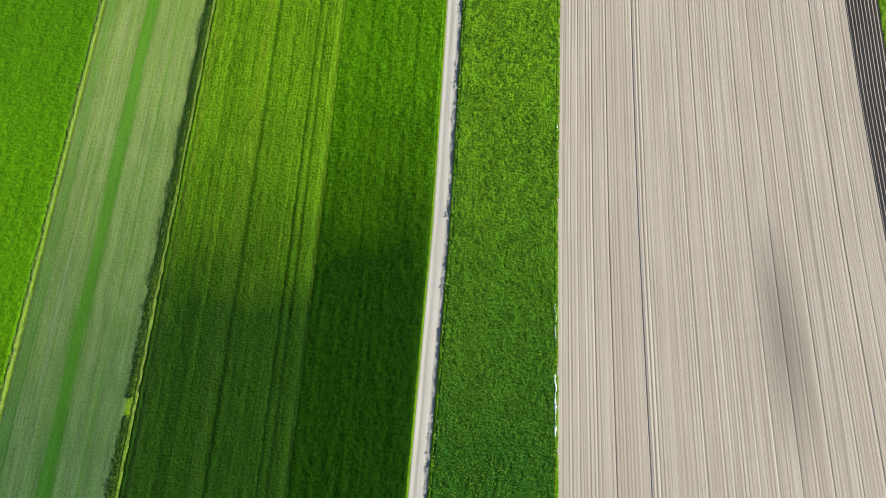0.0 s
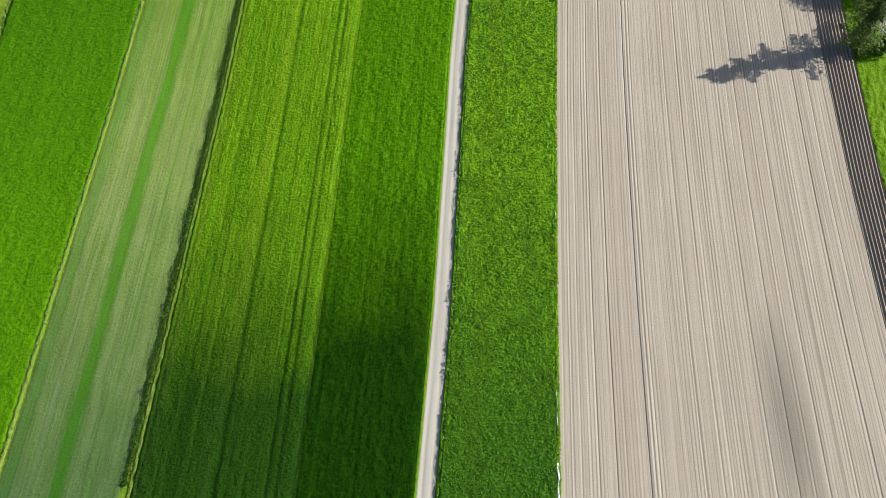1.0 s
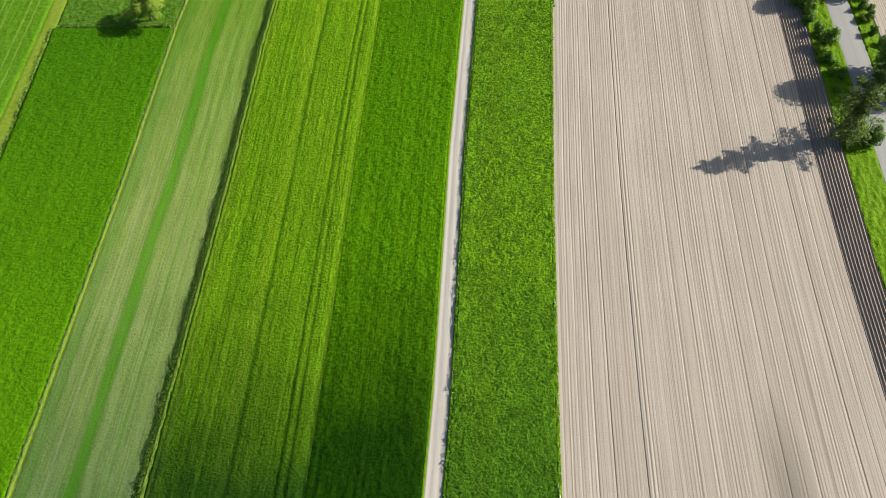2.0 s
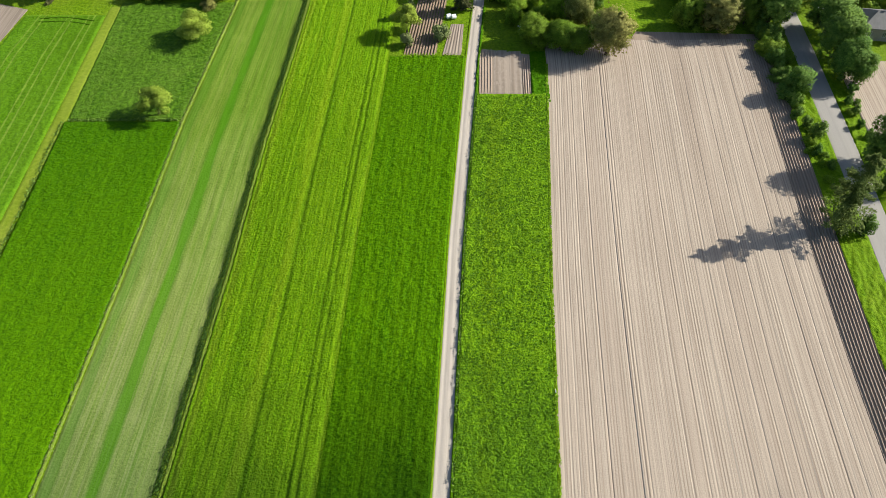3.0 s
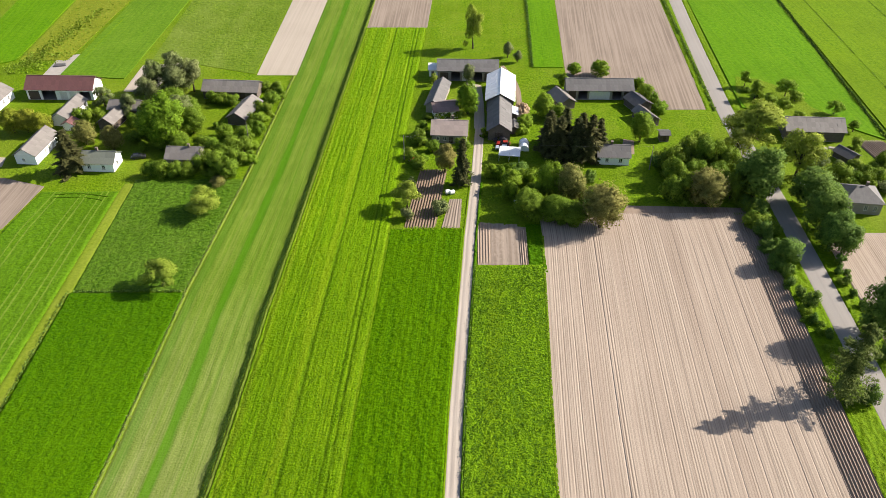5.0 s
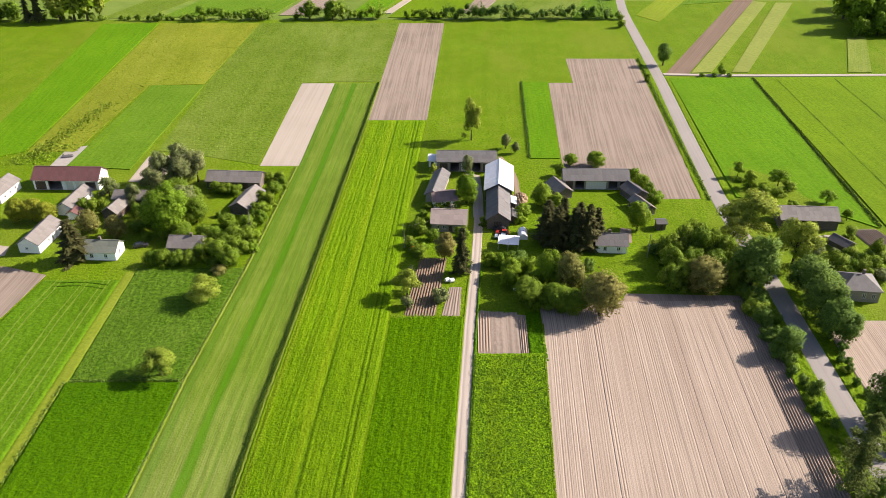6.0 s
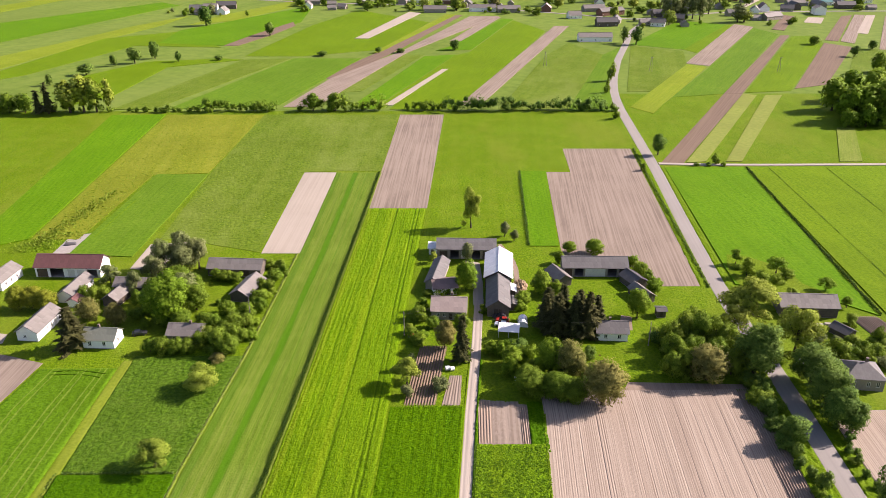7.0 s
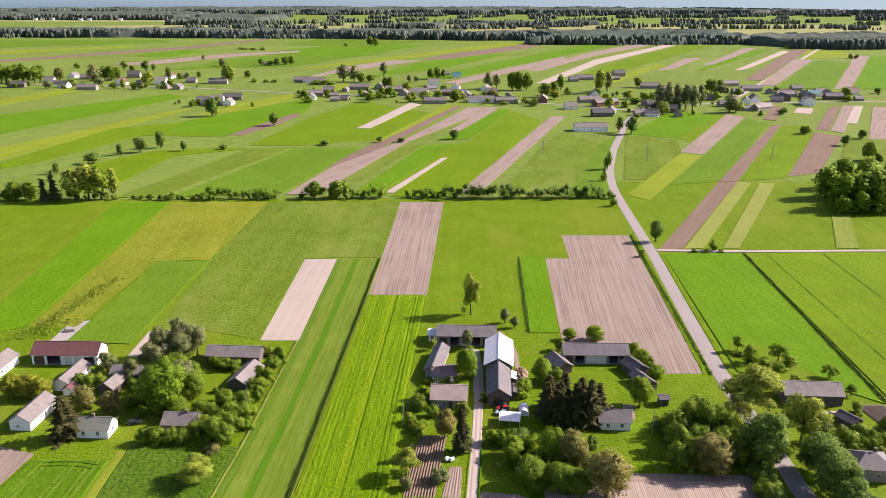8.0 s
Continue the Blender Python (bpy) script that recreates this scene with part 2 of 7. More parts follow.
M_YELLOWGREEN = crop("yellow_green_rye", (0.105, 0.17, 0.008), (0.165, 0.23, 0.014), (0.19, 0.235, 0.025), 0.8, 0.6, 0.5, 0.025, relief=0.2, drills=0.2)
M_WHEAT_FAR = crop("far_wheat", (0.048, 0.118, 0.005), (0.093, 0.188, 0.009), (0.115, 0.19, 0.017), 0.8, 0.6, 0.4, 0.02, relief=0.2, drills=0.25)
M_STRAWMEADOW = crop("pale_dry_meadow", (0.13, 0.16, 0.05), (0.24, 0.26, 0.1), (0.28, 0.28, 0.13), 0.1, 0.05, 0.4, 0.008, relief=0)
M_ORCHARD = crop("orchard_grass", (0.0193, 0.0578, 0.0033), (0.066, 0.1403, 0.0077), (0.0935, 0.1485, 0.0193), 1.0, 0.3, 0.3, 0.05, relief=0.5)
M_CORN_LIGHT = crop("light_corn", (0.055, 0.121, 0.0011), (0.11, 0.198, 0.0022), (0.132, 0.209, 0.0055), 0.9, 0.9, 0.4, 0.02, relief=0.2, drills=0.25)
M_YELLOW = crop("ripening_rye", (0.143, 0.187, 0.033), (0.198, 0.231, 0.055), (0.165, 0.209, 0.044), 0.5, 0.3, 0.4, relief=0)
M_LEAF = {"bright": leafy("spring_leaves", (0.085, 0.175, 0.007), (0.2, 0.33, 0.024)),
          "dark": leafy("dark_leaves", (0.04, 0.11, 0.014), (0.155, 0.265, 0.042)),
          "ochre": leafy("ochre_spring_leaves", (0.15, 0.19, 0.012), (0.27, 0.31, 0.035)),
          "mid": leafy("green_leaves", (0.058, 0.13, 0.008), (0.19, 0.3, 0.027)),
          "lime": leafy("yellow_green_leaves", (0.14, 0.22, 0.018), (0.28, 0.37, 0.05)),
          "bronze": leafy("bronze_leaves", (0.12, 0.135, 0.028), (0.25, 0.255, 0.072)),
          "fir": leafy("fir_needles", (0.028, 0.038, 0.013), (0.09, 0.1, 0.032), 0.1),
          "larch": leafy("larch_needles", (0.05, 0.085, 0.015), (0.15, 0.2, 0.045), 0.25),
          # haze of distance put into the colour: paler and bluer than near needles
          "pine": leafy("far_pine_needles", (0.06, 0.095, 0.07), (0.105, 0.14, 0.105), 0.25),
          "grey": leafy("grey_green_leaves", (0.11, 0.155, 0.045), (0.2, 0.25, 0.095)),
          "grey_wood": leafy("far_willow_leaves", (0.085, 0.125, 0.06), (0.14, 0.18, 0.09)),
          "ditch": leafy("nettle_leaves", (0.015, 0.05, 0.006), (0.05, 0.11, 0.015)),
          "bean": leafy("bean_leaves", (0.045, 0.115, 0.006), (0.11, 0.22, 0.01), 0.3),
          "ear": leafy("barley_blades", (0.03, 0.095, 0.002), (0.1, 0.205, 0.005), 0.3),
          "blade": leafy("grass_blades", (0.03, 0.095, 0.001), (0.065, 0.165, 0.002), 0.3)}
M_BARK = plain("bark", (0.078, 0.06, 0.045), (0.042, 0.033, 0.024), 3.0, 0.95, 0.1, 0.05)
M_WHITEWALL = plain("white_render", (0.855, 0.855, 0.8455), (0.76, 0.7505, 0.7315), 0.8, 0.9, 0.2, 0.01)
M_BRICK = plain("pale_brick", (0.276, 0.252, 0.216), (0.216, 0.192, 0.162), 2.0)
M_PLANK = plain("weathered_planks", (0.144, 0.12, 0.102), (0.078, 0.066, 0.054), 1.2, streak=(5, 5, 0.3))
M_TIN = plain("grey_sheet_roof", (0.2, 0.185, 0.17), (0.12, 0.11, 0.1), 0.7, 0.7, 0.4, streak=(5, 0.4, 0.4), sheets=0.28)
M_OLDTIN = plain("dark_grey_old_roof", (0.162, 0.1572, 0.1548), (0.09, 0.0882, 0.087), 0.6, 0.75, 0.35, streak=(5, 0.4, 0.4), amount=0.75, sheets=0.3)
M_MAUVETIN = plain("mauve_brown_roof", (0.19, 0.135, 0.125), (0.13, 0.095, 0.09), 0.8, 0.6, 0.4, streak=(5, 0.4, 0.4), sheets=0.35)
M_BROWNTIN = plain("brown_sheet_roof", (0.35, 0.285, 0.255), (0.26, 0.21, 0.185), 0.7, 0.6, 0.4, streak=(5, 0.4, 0.4), sheets=0.25)
M_REDTIN = plain("dark_red_sheet_roof", (0.162, 0.075, 0.069), (0.114, 0.051, 0.048), 0.7, 0.5, 0.4, streak=(5, 0.4, 0.4), sheets=0.2)
M_GREENTIN = plain("grey_green_roof", (0.162, 0.18, 0.144), (0.12, 0.132, 0.108), 0.8, 0.6, 0.4, sheets=0.3)
M_WHITETIN = plain("new_white_sheet_roof", (0.7912, 0.8004, 0.8096), (0.6808, 0.6992, 0.7268), 0.6, 0.4, 0.5, streak=(5, 0.4, 0.4), amount=0.35, sheets=0.12)
M_TEALTIN = plain("teal_sheet_roof", (0.05, 0.2, 0.2), (0.04, 0.14, 0.14), 0.8, 0.5, 0.4)
M_SLATE = plain("dark_roof_sheet", (0.096, 0.093, 0.096), (0.06, 0.06, 0.06), 0.9, 0.7, 0.4, streak=(5, 0.4, 0.4), sheets=0.3)
M_WOODDOOR = plain("old_door_boards", (0.096, 0.072, 0.054), (0.054, 0.042, 0.03), 2.0, streak=(6, 6, 0.4))
M_FRAME = plain("white_frame_paint", (0.675, 0.666, 0.648), (0.54, 0.522, 0.495), 2.0, 0.5)
M_CHIMNEY = plain("chimney_brick", (0.198, 0.102, 0.072), (0.12, 0.072, 0.054), 4.0)
M_STACK = plain("sooty_chimney_render", (0.17, 0.14, 0.12), (0.09, 0.075, 0.065), 3.0)
M_CONCRETE = plain("old_concrete", (0.3, 0.282, 0.258), (0.228, 0.21, 0.192), 0.7)
M_STRAW = plain("straw", (0.3, 0.228, 0.144), (0.204, 0.144, 0.09), 2.5, 0.95, 0.1, 0.15)
M_POLE = plain("grey_pole", (0.198, 0.186, 0.174), (0.132, 0.12, 0.108), 3.0)
M_FILM = plain("white_wrap_film", (0.84, 0.84, 0.84), (0.72, 0.73, 0.74), 2.0, 0.35, 0.5)
M_GLASS, _nt, _b = shader("window_glass", 0.08, 0.6)
_b.inputs["Base Color"].default_value = (0.03, 0.035, 0.04, 1)
M_RUBBER, _nt, _b = shader("tyre_rubber", 0.9, 0.2)
_b.inputs["Base Color"].default_value = (0.02, 0.02, 0.02, 1)


def paint(name, col):
    return plain(name, col, tuple(x * 0.85 for x in col), 1.0, 0.3, 0.5, 0.001)


# ---- geometry helpers ----
def mesh_data(name, verts, faces, mats, uvs=None, smooth=False, slots=None):
    me = bpy.data.meshes.new(name)
    if isinstance(verts, np.ndarray) and isinstance(faces, np.ndarray):
        n, k = faces.shape
        me.vertices.add(len(verts))
        me.vertices.foreach_set("co", verts.astype(np.float32).ravel())
        me.loops.add(n * k)
        me.loops.foreach_set("vertex_index", faces.astype(np.int32).ravel())
        me.polygons.add(n)
        me.polygons.foreach_set("loop_start", np.arange(0, n * k, k, dtype=np.int32))
        me.update(calc_edges=True)
    else:
        me.from_pydata([tuple(v) for v in verts], [], [tuple(f) for f in faces])
    for m in mats if isinstance(mats, (list, tuple)) else [mats]:
        me.materials.append(m)
    if uvs is not None:
        layer = me.uv_layers.new(name="plan")
        idx = np.empty(len(me.loops), dtype=np.int32)
        me.loops.foreach_get("vertex_index", idx)
        layer.data.foreach_set("uv", np.asarray(uvs, dtype=np.float32)[idx].ravel())
    if slots is not None:
        me.polygons.foreach_set("material_index", np.asarray(slots, dtype=np.int32))
    if smooth:
        me.polygons.foreach_set("use_smooth", np.ones(len(me.polygons), dtype=bool))
    me.update()
    return me


def piece(name, verts, faces, mats, parent=None, label="", **kw):
    ob = new(name, mesh_data(name, verts, faces, mats, **kw))
    if parent is not None:
        ob.parent = parent
    return tagged(ob, label)


def box(x0, x1, y0, y1, z0, z1):
    v = [(x, y, z) for z in (z0, z1) for y in (y0, y1) for x in (x0, x1)]
    return v, [(0, 2, 3, 1), (4, 5, 7, 6), (0, 1, 5, 4), (2, 6, 7, 3), (0, 4, 6, 2), (1, 3, 7, 5)]


def join(parts):
    vs, fs = [], []
    for v, f in parts:
        o = len(vs)
        vs += list(v)
        fs += [tuple(i + o for i in q) for q in f]
    return vs, fs


def weld(vf):
    """Share corners that meet, so that the boxes of one part are one body."""
    seen, vs, new_index = {}, [], []
    for v in vf[0]:
        k = tuple(round(c, 4) for c in v)
        if k not in seen:
            seen[k] = len(vs)
            vs.append(v)
        new_index.append(seen[k])
    return vs, [tuple(new_index[i] for i in f) for f in vf[1]]


def tube(points, radii, sides=7):
    """A tapered round bar along points."""
    vs, fs = [], []
    for k, (p, r) in enumerate(zip(points, radii)):
        a, b = Vector(points[max(0, k - 1)]), Vector(points[min(len(points) - 1, k + 1)])
        q = (b - a).to_track_quat("Z", "Y")
        for i in range(sides):
            ang = 2 * math.pi * i / sides
            vs.append(tuple(Vector(p) + q @ Vector((math.cos(ang) * r, math.sin(ang) * r, 0))))
    for k in range(len(points) - 1):
        for i in range(sides):
            j = (i + 1) % sides
            fs.append((k * sides + i, k * sides + j, (k + 1) * sides + j, (k + 1) * sides + i))
    fs.append(tuple(range(sides))[::-1])
    fs.append(tuple((len(points) - 1) * sides + i for i in range(sides)))
    return vs, fs


def hash2(i, j, seed):
    h = np.sin(i * 127.1 + j * 311.7 + seed * 74.7) * 43758.5453
    return h - np.floor(h)


def vnoise(x, y, seed=0.0):
    """Smooth value noise, 0 to 1."""
    i, j = np.floor(x), np.floor(y)
    u, v = x - i, y - j
    u, v = u * u * (3 - 2 * u), v * v * (3 - 2 * v)
    a, b = hash2(i, j, seed), hash2(i + 1, j, seed)
    c, d = hash2(i, j + 1, seed), hash2(i + 1, j + 1, seed)
    return (a * (1 - u) + b * u) * (1 - v) + (c * (1 - u) + d * u) * v


def edge(*pts):
    ys, xs = [p[1] for p in pts], [p[0] for p in pts]
    return lambda y: np.interp(y, ys, xs)


def strip(name, left, right, y0, y1, du, dv, height, mat, label, category="field", rim=(0.0, 0.0), kind="structure"):
    """A field sheet between two edges, rim the height of its left and right edge; height(u, v, w) gives the surface; u across, v along, w the width there."""
    ny = max(2, int((y1 - y0) / dv) + 1)
    mid = 0.5 * (y0 + y1)
    nx = max(2, int(abs(right(mid) - left(mid)) / du) + 1)
    ys = np.linspace(y0, y1, ny)
    s = np.linspace(0, 1, nx)
    Y, S = np.meshgrid(ys, s, indexing="ij")
    L, R = left(Y), right(Y)
    X = L + (R - L) * S
    U = S * float(right(mid) - left(mid))          # rows stay on the mesh columns and converge with the edges
    Z = height(U, Y, float(right(mid) - left(mid)))
    Z[0, :] = Z[-1, :] = min(rim)
    Z[:, 0], Z[:, -1] = rim
    idx = np.arange(nx * ny).reshape(ny, nx)
    faces = np.stack([idx[:-1, :-1], idx[:-1, 1:], idx[1:, 1:], idx[1:, :-1]], -1).reshape(-1, 4)
    verts = np.stack([X, Y, Z], -1).reshape(-1, 3)
    uvs = np.stack([U, Y], -1).reshape(-1, 2)
    ob = new(name, mesh_data(name, verts, faces, mat, uvs=uvs, smooth=True))
    return tagged(ob, label, category, "", kind)


def patch(name, pts, z, mat, label, way=(0.05, 1.0), category="field", kind="structure"):
    """A flat field with a low rim, its rows along way."""
    d = Vector((*way, 0)).normalized()
    n = len(pts)
    vs = [(x, y, z) for x, y in pts] + [(x, y, -0.3) for x, y in pts]
    fs = [tuple(range(n))] + [((i + 1) % n, i, i + n, (i + 1) % n + n) for i in range(n)]
    uv = [(x * d.y - y * d.x, x * d.x + y * d.y) for x, y, _ in vs]
    me = mesh_data(name, vs, fs, mat, uvs=uv)
    bm = bmesh.new()
    bm.from_mesh(me)
    bmesh.ops.recalc_face_normals(bm, faces=bm.faces)
    bm.to_mesh(me)
    bm.free()
    return tagged(new(name, me), label, category, "", kind)


def ribbon(name, pts, width, z, mat, label, category="road", camber=0.0):
    """A road along points; v along it, u across."""
    vs, uv, run = [], [], 0.0
    fine = []
    for a, b in zip(pts[:-1], pts[1:]):
        k = max(1, int((Vector(b) - Vector(a)).length / 6))
        fine += [Vector(a).lerp(Vector(b), i / k) for i in range(k)]
    fine.append(Vector(pts[-1]))
    for _ in range(6):
        fine = [fine[0]] + [(fine[i - 1] + fine[i] * 2 + fine[i + 1]) / 4 for i in range(1, len(fine) - 1)] + [fine[-1]]
    for k, p in enumerate(fine):
        d = (fine[min(k + 1, len(fine) - 1)] - fine[max(k - 1, 0)]).normalized()
        if k:
            run += (p - fine[k - 1]).length
        for s in (-0.56, -0.5, 0, 0.5, 0.56):
            q = p + Vector((d.y, -d.x)) * width * s
            vs.append((q.x, q.y, -0.05 if abs(s) > 0.52 else z + (camber if s == 0 else 0)))
            uv.append((width * s, run))
    fs = [(5 * k + i, 5 * k + i + 1, 5 * k + i + 6, 5 * k + i + 5) for k in range(len(fine) - 1) for i in range(4)]
    return tagged(piece(name, vs, fs, mat, uvs=uv), label, category, "", "structure")


# ---- land ----
# long field edges, near to far
E_STRIP = edge((-66.5, -20), (-65, 17), (-60.6, 88), (-58.5, 134), (-54, 184), (-50, 249), (-46.7, 337))
E_HEDGE = edge((-48.2, -20), (-43.9, 46), (-41.0, 91), (-39.5, 126), (-36.9, 163), (-33.6, 218), (-29, 292), (-26.3, 338))
E_CROP = edge((-23.8, -20), (-20, 40), (-16.5, 104), (-12.9, 156), (-9.5, 215), (-4.5, 292))
E_TRACK = edge((-7.2, -30), (-5.2, 4), (-1.7, 46), (1.3, 97), (6.0, 155), (8.6, 181), (11.4, 215))
E_BANK = edge((14.8, -20), (16, 4), (18.2, 46), (21, 90), (26, 155))
E_RIDGE = edge((69.6, -20), (70.4, 44), (71.2, 70), (72.8, 99), (77.6, 166))
E_VERGE = edge((75.5, -20), (76.2, 44), (77.0, 70), (78.9, 100), (83.2, 166))
ROAD = [(80.5, -40), (83, 20), (85.2, 60), (87.6, 97), (89.4, 130), (91, 165), (92, 219), (97, 280), (102.4, 339), (106.5, 400), (110.3, 455),
        (114.5, 490), (122.5, 530), (141, 600), (163, 668), (178, 720), (200, 770)]
GX = [-4700, -1500, -500, 500, 1500, 4700]
GY = [-4700, -300, 300, 1000, 2200, 4700]
piece("ground", [(x, y, 0) for y in GY for x in GX], [(6 * j + i, 6 * j + i + 1, 6 * j + i + 7, 6 * j + i + 6) for j in range(5) for i in range(5)],
      M_LAND, uvs=[(x * 0.93 - y * 0.36, y * 0.93 + x * 0.36) for y in GY for x in GX])
tagged(bpy.data.objects["ground"], "flat open grassland reaching to the horizon", "ground", "", "structure")
patch("pasture", [(-420, -120), (420, -120), (420, 489), (116, 489), (106, 446), (-420, 446)], 0.02, M_MEADOW, "rough grass pasture round the fields and farmyards", category="pasture")


def turned_noise(x, y, seed):
    """Smooth noise whose grid lies askew to the rows."""
    return vnoise(0.81 * x + 0.59 * y, 0.81 * y - 0.59 * x, seed)


def rough(a, sx, sy, seed, base, ridge=0.0, period=3.0):
    return lambda u, v, w: base + a * (turned_noise(u / sx, v / sy, seed) + 0.5 * turned_noise(u / sx * 2.1, v / sy * 2.3, seed + 5) - 0.75) + ridge * np.sin(2 * math.pi * u / period)


def barley_top(u, v, w):
    """Drilled strips: wheel tracks sunk in, lodged and clumpy plants between."""
    z = 0.42 + 0.19 * (turned_noise(u / 0.7, v / 1.0, 3) + 0.6 * turned_noise(u / 0.35, v / 0.6, 4) - 0.8)
    z += 0.13 * (vnoise(u / 0.55, v / 40.0, 9) - 0.5)
    s = u / w
    for c, wd, dp in ((0.03, 0.3, 0.2), (0.2, 0.15, 0.1), (0.32, 0.15, 0.1), (0.5, 0.3, 0.16), (0.81, 0.2, 0.16), (0.868, 0.2, 0.16), (0.975, 0.4, 0.2)):
        z -= dp * np.exp(-((u - c * w) / wd) ** 2)
    return z


def clover_top(u, v, w):
    z = 0.4 + 0.22 * (turned_noise(u / 0.8, v / 1.1, 13) + 0.6 * turned_noise(u / 0.45, v / 0.55, 14) - 0.8) + 0.14 * (vnoise(u / 0.6, v / 25.0, 15) - 0.5)
    pits = turned_noise(u / 1.1, v / 1.1, 16)
    return z - 0.3 * np.clip(pits - 0.93, 0, 1) / 0.07


def bean_top(u, v, w):
    z = 0.45 + 0.22 * (turned_noise(u / 0.75, v / 0.8, 23) - 0.5) + 0.22 * (turned_noise(u / 0.36, v / 0.4, 24) - 0.5)
    return z + 0.1 * (vnoise(u / 3.0, v / 4.0, 25) - 0.5)


# wheel grooves of the ploughland: place across it, depth
GROOVES = ((0.016, 0.03), (0.040, 0.03), (0.063, 0.04), (0.089, 0.025), (0.110, 0.05), (0.159, 0.08), (0.187, 0.025), (0.250, 0.11), (0.264, 0.04), (0.276, 0.05), (0.327, 0.03), (0.358, 0.025), (0.399, 0.05), (0.449, 0.05), (0.472, 0.035), (0.498, 0.03), (0.540, 0.05), (0.589, 0.06), (0.621, 0.035), (0.650, 0.075), (0.694, 0.03), (0.734, 0.085), (0.774, 0.05), (0.809, 0.03), (0.871, 0.085), (0.890, 0.03), (0.921, 0.085), (0.953, 0.03), (0.972, 0.05))


def harrow_top(u, v, w):
    """Even drill lines with deeper wheel grooves."""
    row = np.floor(u / 0.6)
    z = 0.16 + (0.004 + 0.008 * hash2(row, 0 * row, 31) ** 2) * np.cos(2 * math.pi * u / 0.6)
    for c, dp in GROOVES:
        z = z - dp * np.exp(-((u - c * w) / 0.1) ** 2)
    return z + 0.012 * (vnoise(u / 0.6, v / 45.0, 33) - 0.5)


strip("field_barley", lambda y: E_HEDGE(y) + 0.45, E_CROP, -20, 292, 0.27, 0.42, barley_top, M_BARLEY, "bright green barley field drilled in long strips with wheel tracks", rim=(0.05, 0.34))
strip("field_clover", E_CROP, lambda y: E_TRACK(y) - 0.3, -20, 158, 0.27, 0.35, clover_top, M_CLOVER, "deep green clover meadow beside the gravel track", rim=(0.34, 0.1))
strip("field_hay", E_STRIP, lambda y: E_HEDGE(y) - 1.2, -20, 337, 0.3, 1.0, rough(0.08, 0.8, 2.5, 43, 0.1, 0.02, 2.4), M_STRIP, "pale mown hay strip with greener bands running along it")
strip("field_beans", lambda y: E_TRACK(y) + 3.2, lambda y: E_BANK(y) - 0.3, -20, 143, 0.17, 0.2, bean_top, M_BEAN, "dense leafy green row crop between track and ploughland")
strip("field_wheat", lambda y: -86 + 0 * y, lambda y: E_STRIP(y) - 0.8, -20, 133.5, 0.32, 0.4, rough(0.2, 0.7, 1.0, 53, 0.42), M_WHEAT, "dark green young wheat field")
strip("field_ploughed", E_BANK, E_RIDGE, -20, 165, 0.06, 6.0, harrow_top, M_SOIL, "pale harrowed soil with fine drill lines and wheel grooves", rim=(0.08, 0.08))
strip("field_ridged", E_RIDGE, E_VERGE, -20, 165.5, 0.09, 3.0, lambda u, v, w: 0.04 + 0.27 * (0.5 + 0.5 * np.cos(2 * math.pi * u / (w / 9))) ** 2 + 0.02 * (vnoise(u / 0.3, v / 16.0, 61) - 0.5),
      M_RIDGE, "brown soil thrown up in potato ridges beside the road verge")
strip("ploughed_headland", lambda y: 26 + 0 * y, lambda y: np.interp(y, (154, 157, 169), (49, 44, 50)), 153.5, 157, 0.5, 0.5, rough(0.05, 0.5, 0.9, 64, 0.07), M_RIDGE, "turned soil of the headland")
patch("ploughed_corner", [(48, 164.5), (82.5, 165), (83, 167), (50, 168.3)], 0.085, M_RIDGE, "turned soil of the headland")
strip("track", E_TRACK, lambda y: E_TRACK(y) + 2.9, -30, 215, 0.12, 1.5, lambda u, v, w: 0.09 - 0.05 * (np.exp(-((u - 0.75) / 0.3) ** 2) + np.exp(-((u - 2.15) / 0.3) ** 2)) + 0.03 * (vnoise(u / 0.5, v / 3.0, 71) - 0.5),
      M_GRAVEL, "pale gravel farm track with two worn wheel ruts", "track")
strip("track_margin", lambda y: E_TRACK(y) - 0.45, lambda y: E_TRACK(y) + 0.12, -30, 180, 0.12, 0.5, rough(0.16, 0.3, 0.5, 73, 0.16), M_VERGE, "ragged grass edge of the gravel track", "verge")
strip("track_margin", lambda y: E_TRACK(y) + 2.75, lambda y: E_TRACK(y) + 3.4, -30, 180, 0.12, 0.4, rough(0.4, 0.3, 0.45, 74, 0.34), M_WHEAT, "ragged weedy edge of the gravel track", "verge")
strip("field_margin", lambda y: E_BANK(y) - 0.5, lambda y: E_BANK(y) + 0.35, -20, 155, 0.14, 0.4, rough(0.25, 0.35, 0.6, 75, 0.22), M_VERGE, "bright uncut grass margin between crop and soil", "verge")
strip("field_margin", lambda y: E_STRIP(y) - 0.85, lambda y: E_STRIP(y) - 0.2, -20, 249, 0.13, 0.3, rough(0.3, 0.35, 0.5, 76, 0.3), M_DRY, "rough uncut grass margin beside the hay strip", "verge")
strip("field_margin", lambda y: E_HEDGE(y) - 0.25, lambda y: E_HEDGE(y) + 0.6, -20, 337, 0.17, 0.5, rough(0.2, 0.3, 0.5, 77, 0.2), M_DRY, "pale dry grass margin along the barley", "verge")
strip("grass_path", edge((-90.5, -20), (-89.2, 104), (-88.6, 134), (-88, 180)), edge((-87.8, -20), (-86.6, 104), (-85.5, 134), (-85, 180)), -20, 180, 0.3, 1.5, rough(0.06, 0.8, 2, 78, 0.12),
      M_LANE, "yellow-green mown grass path between two fields", "path")
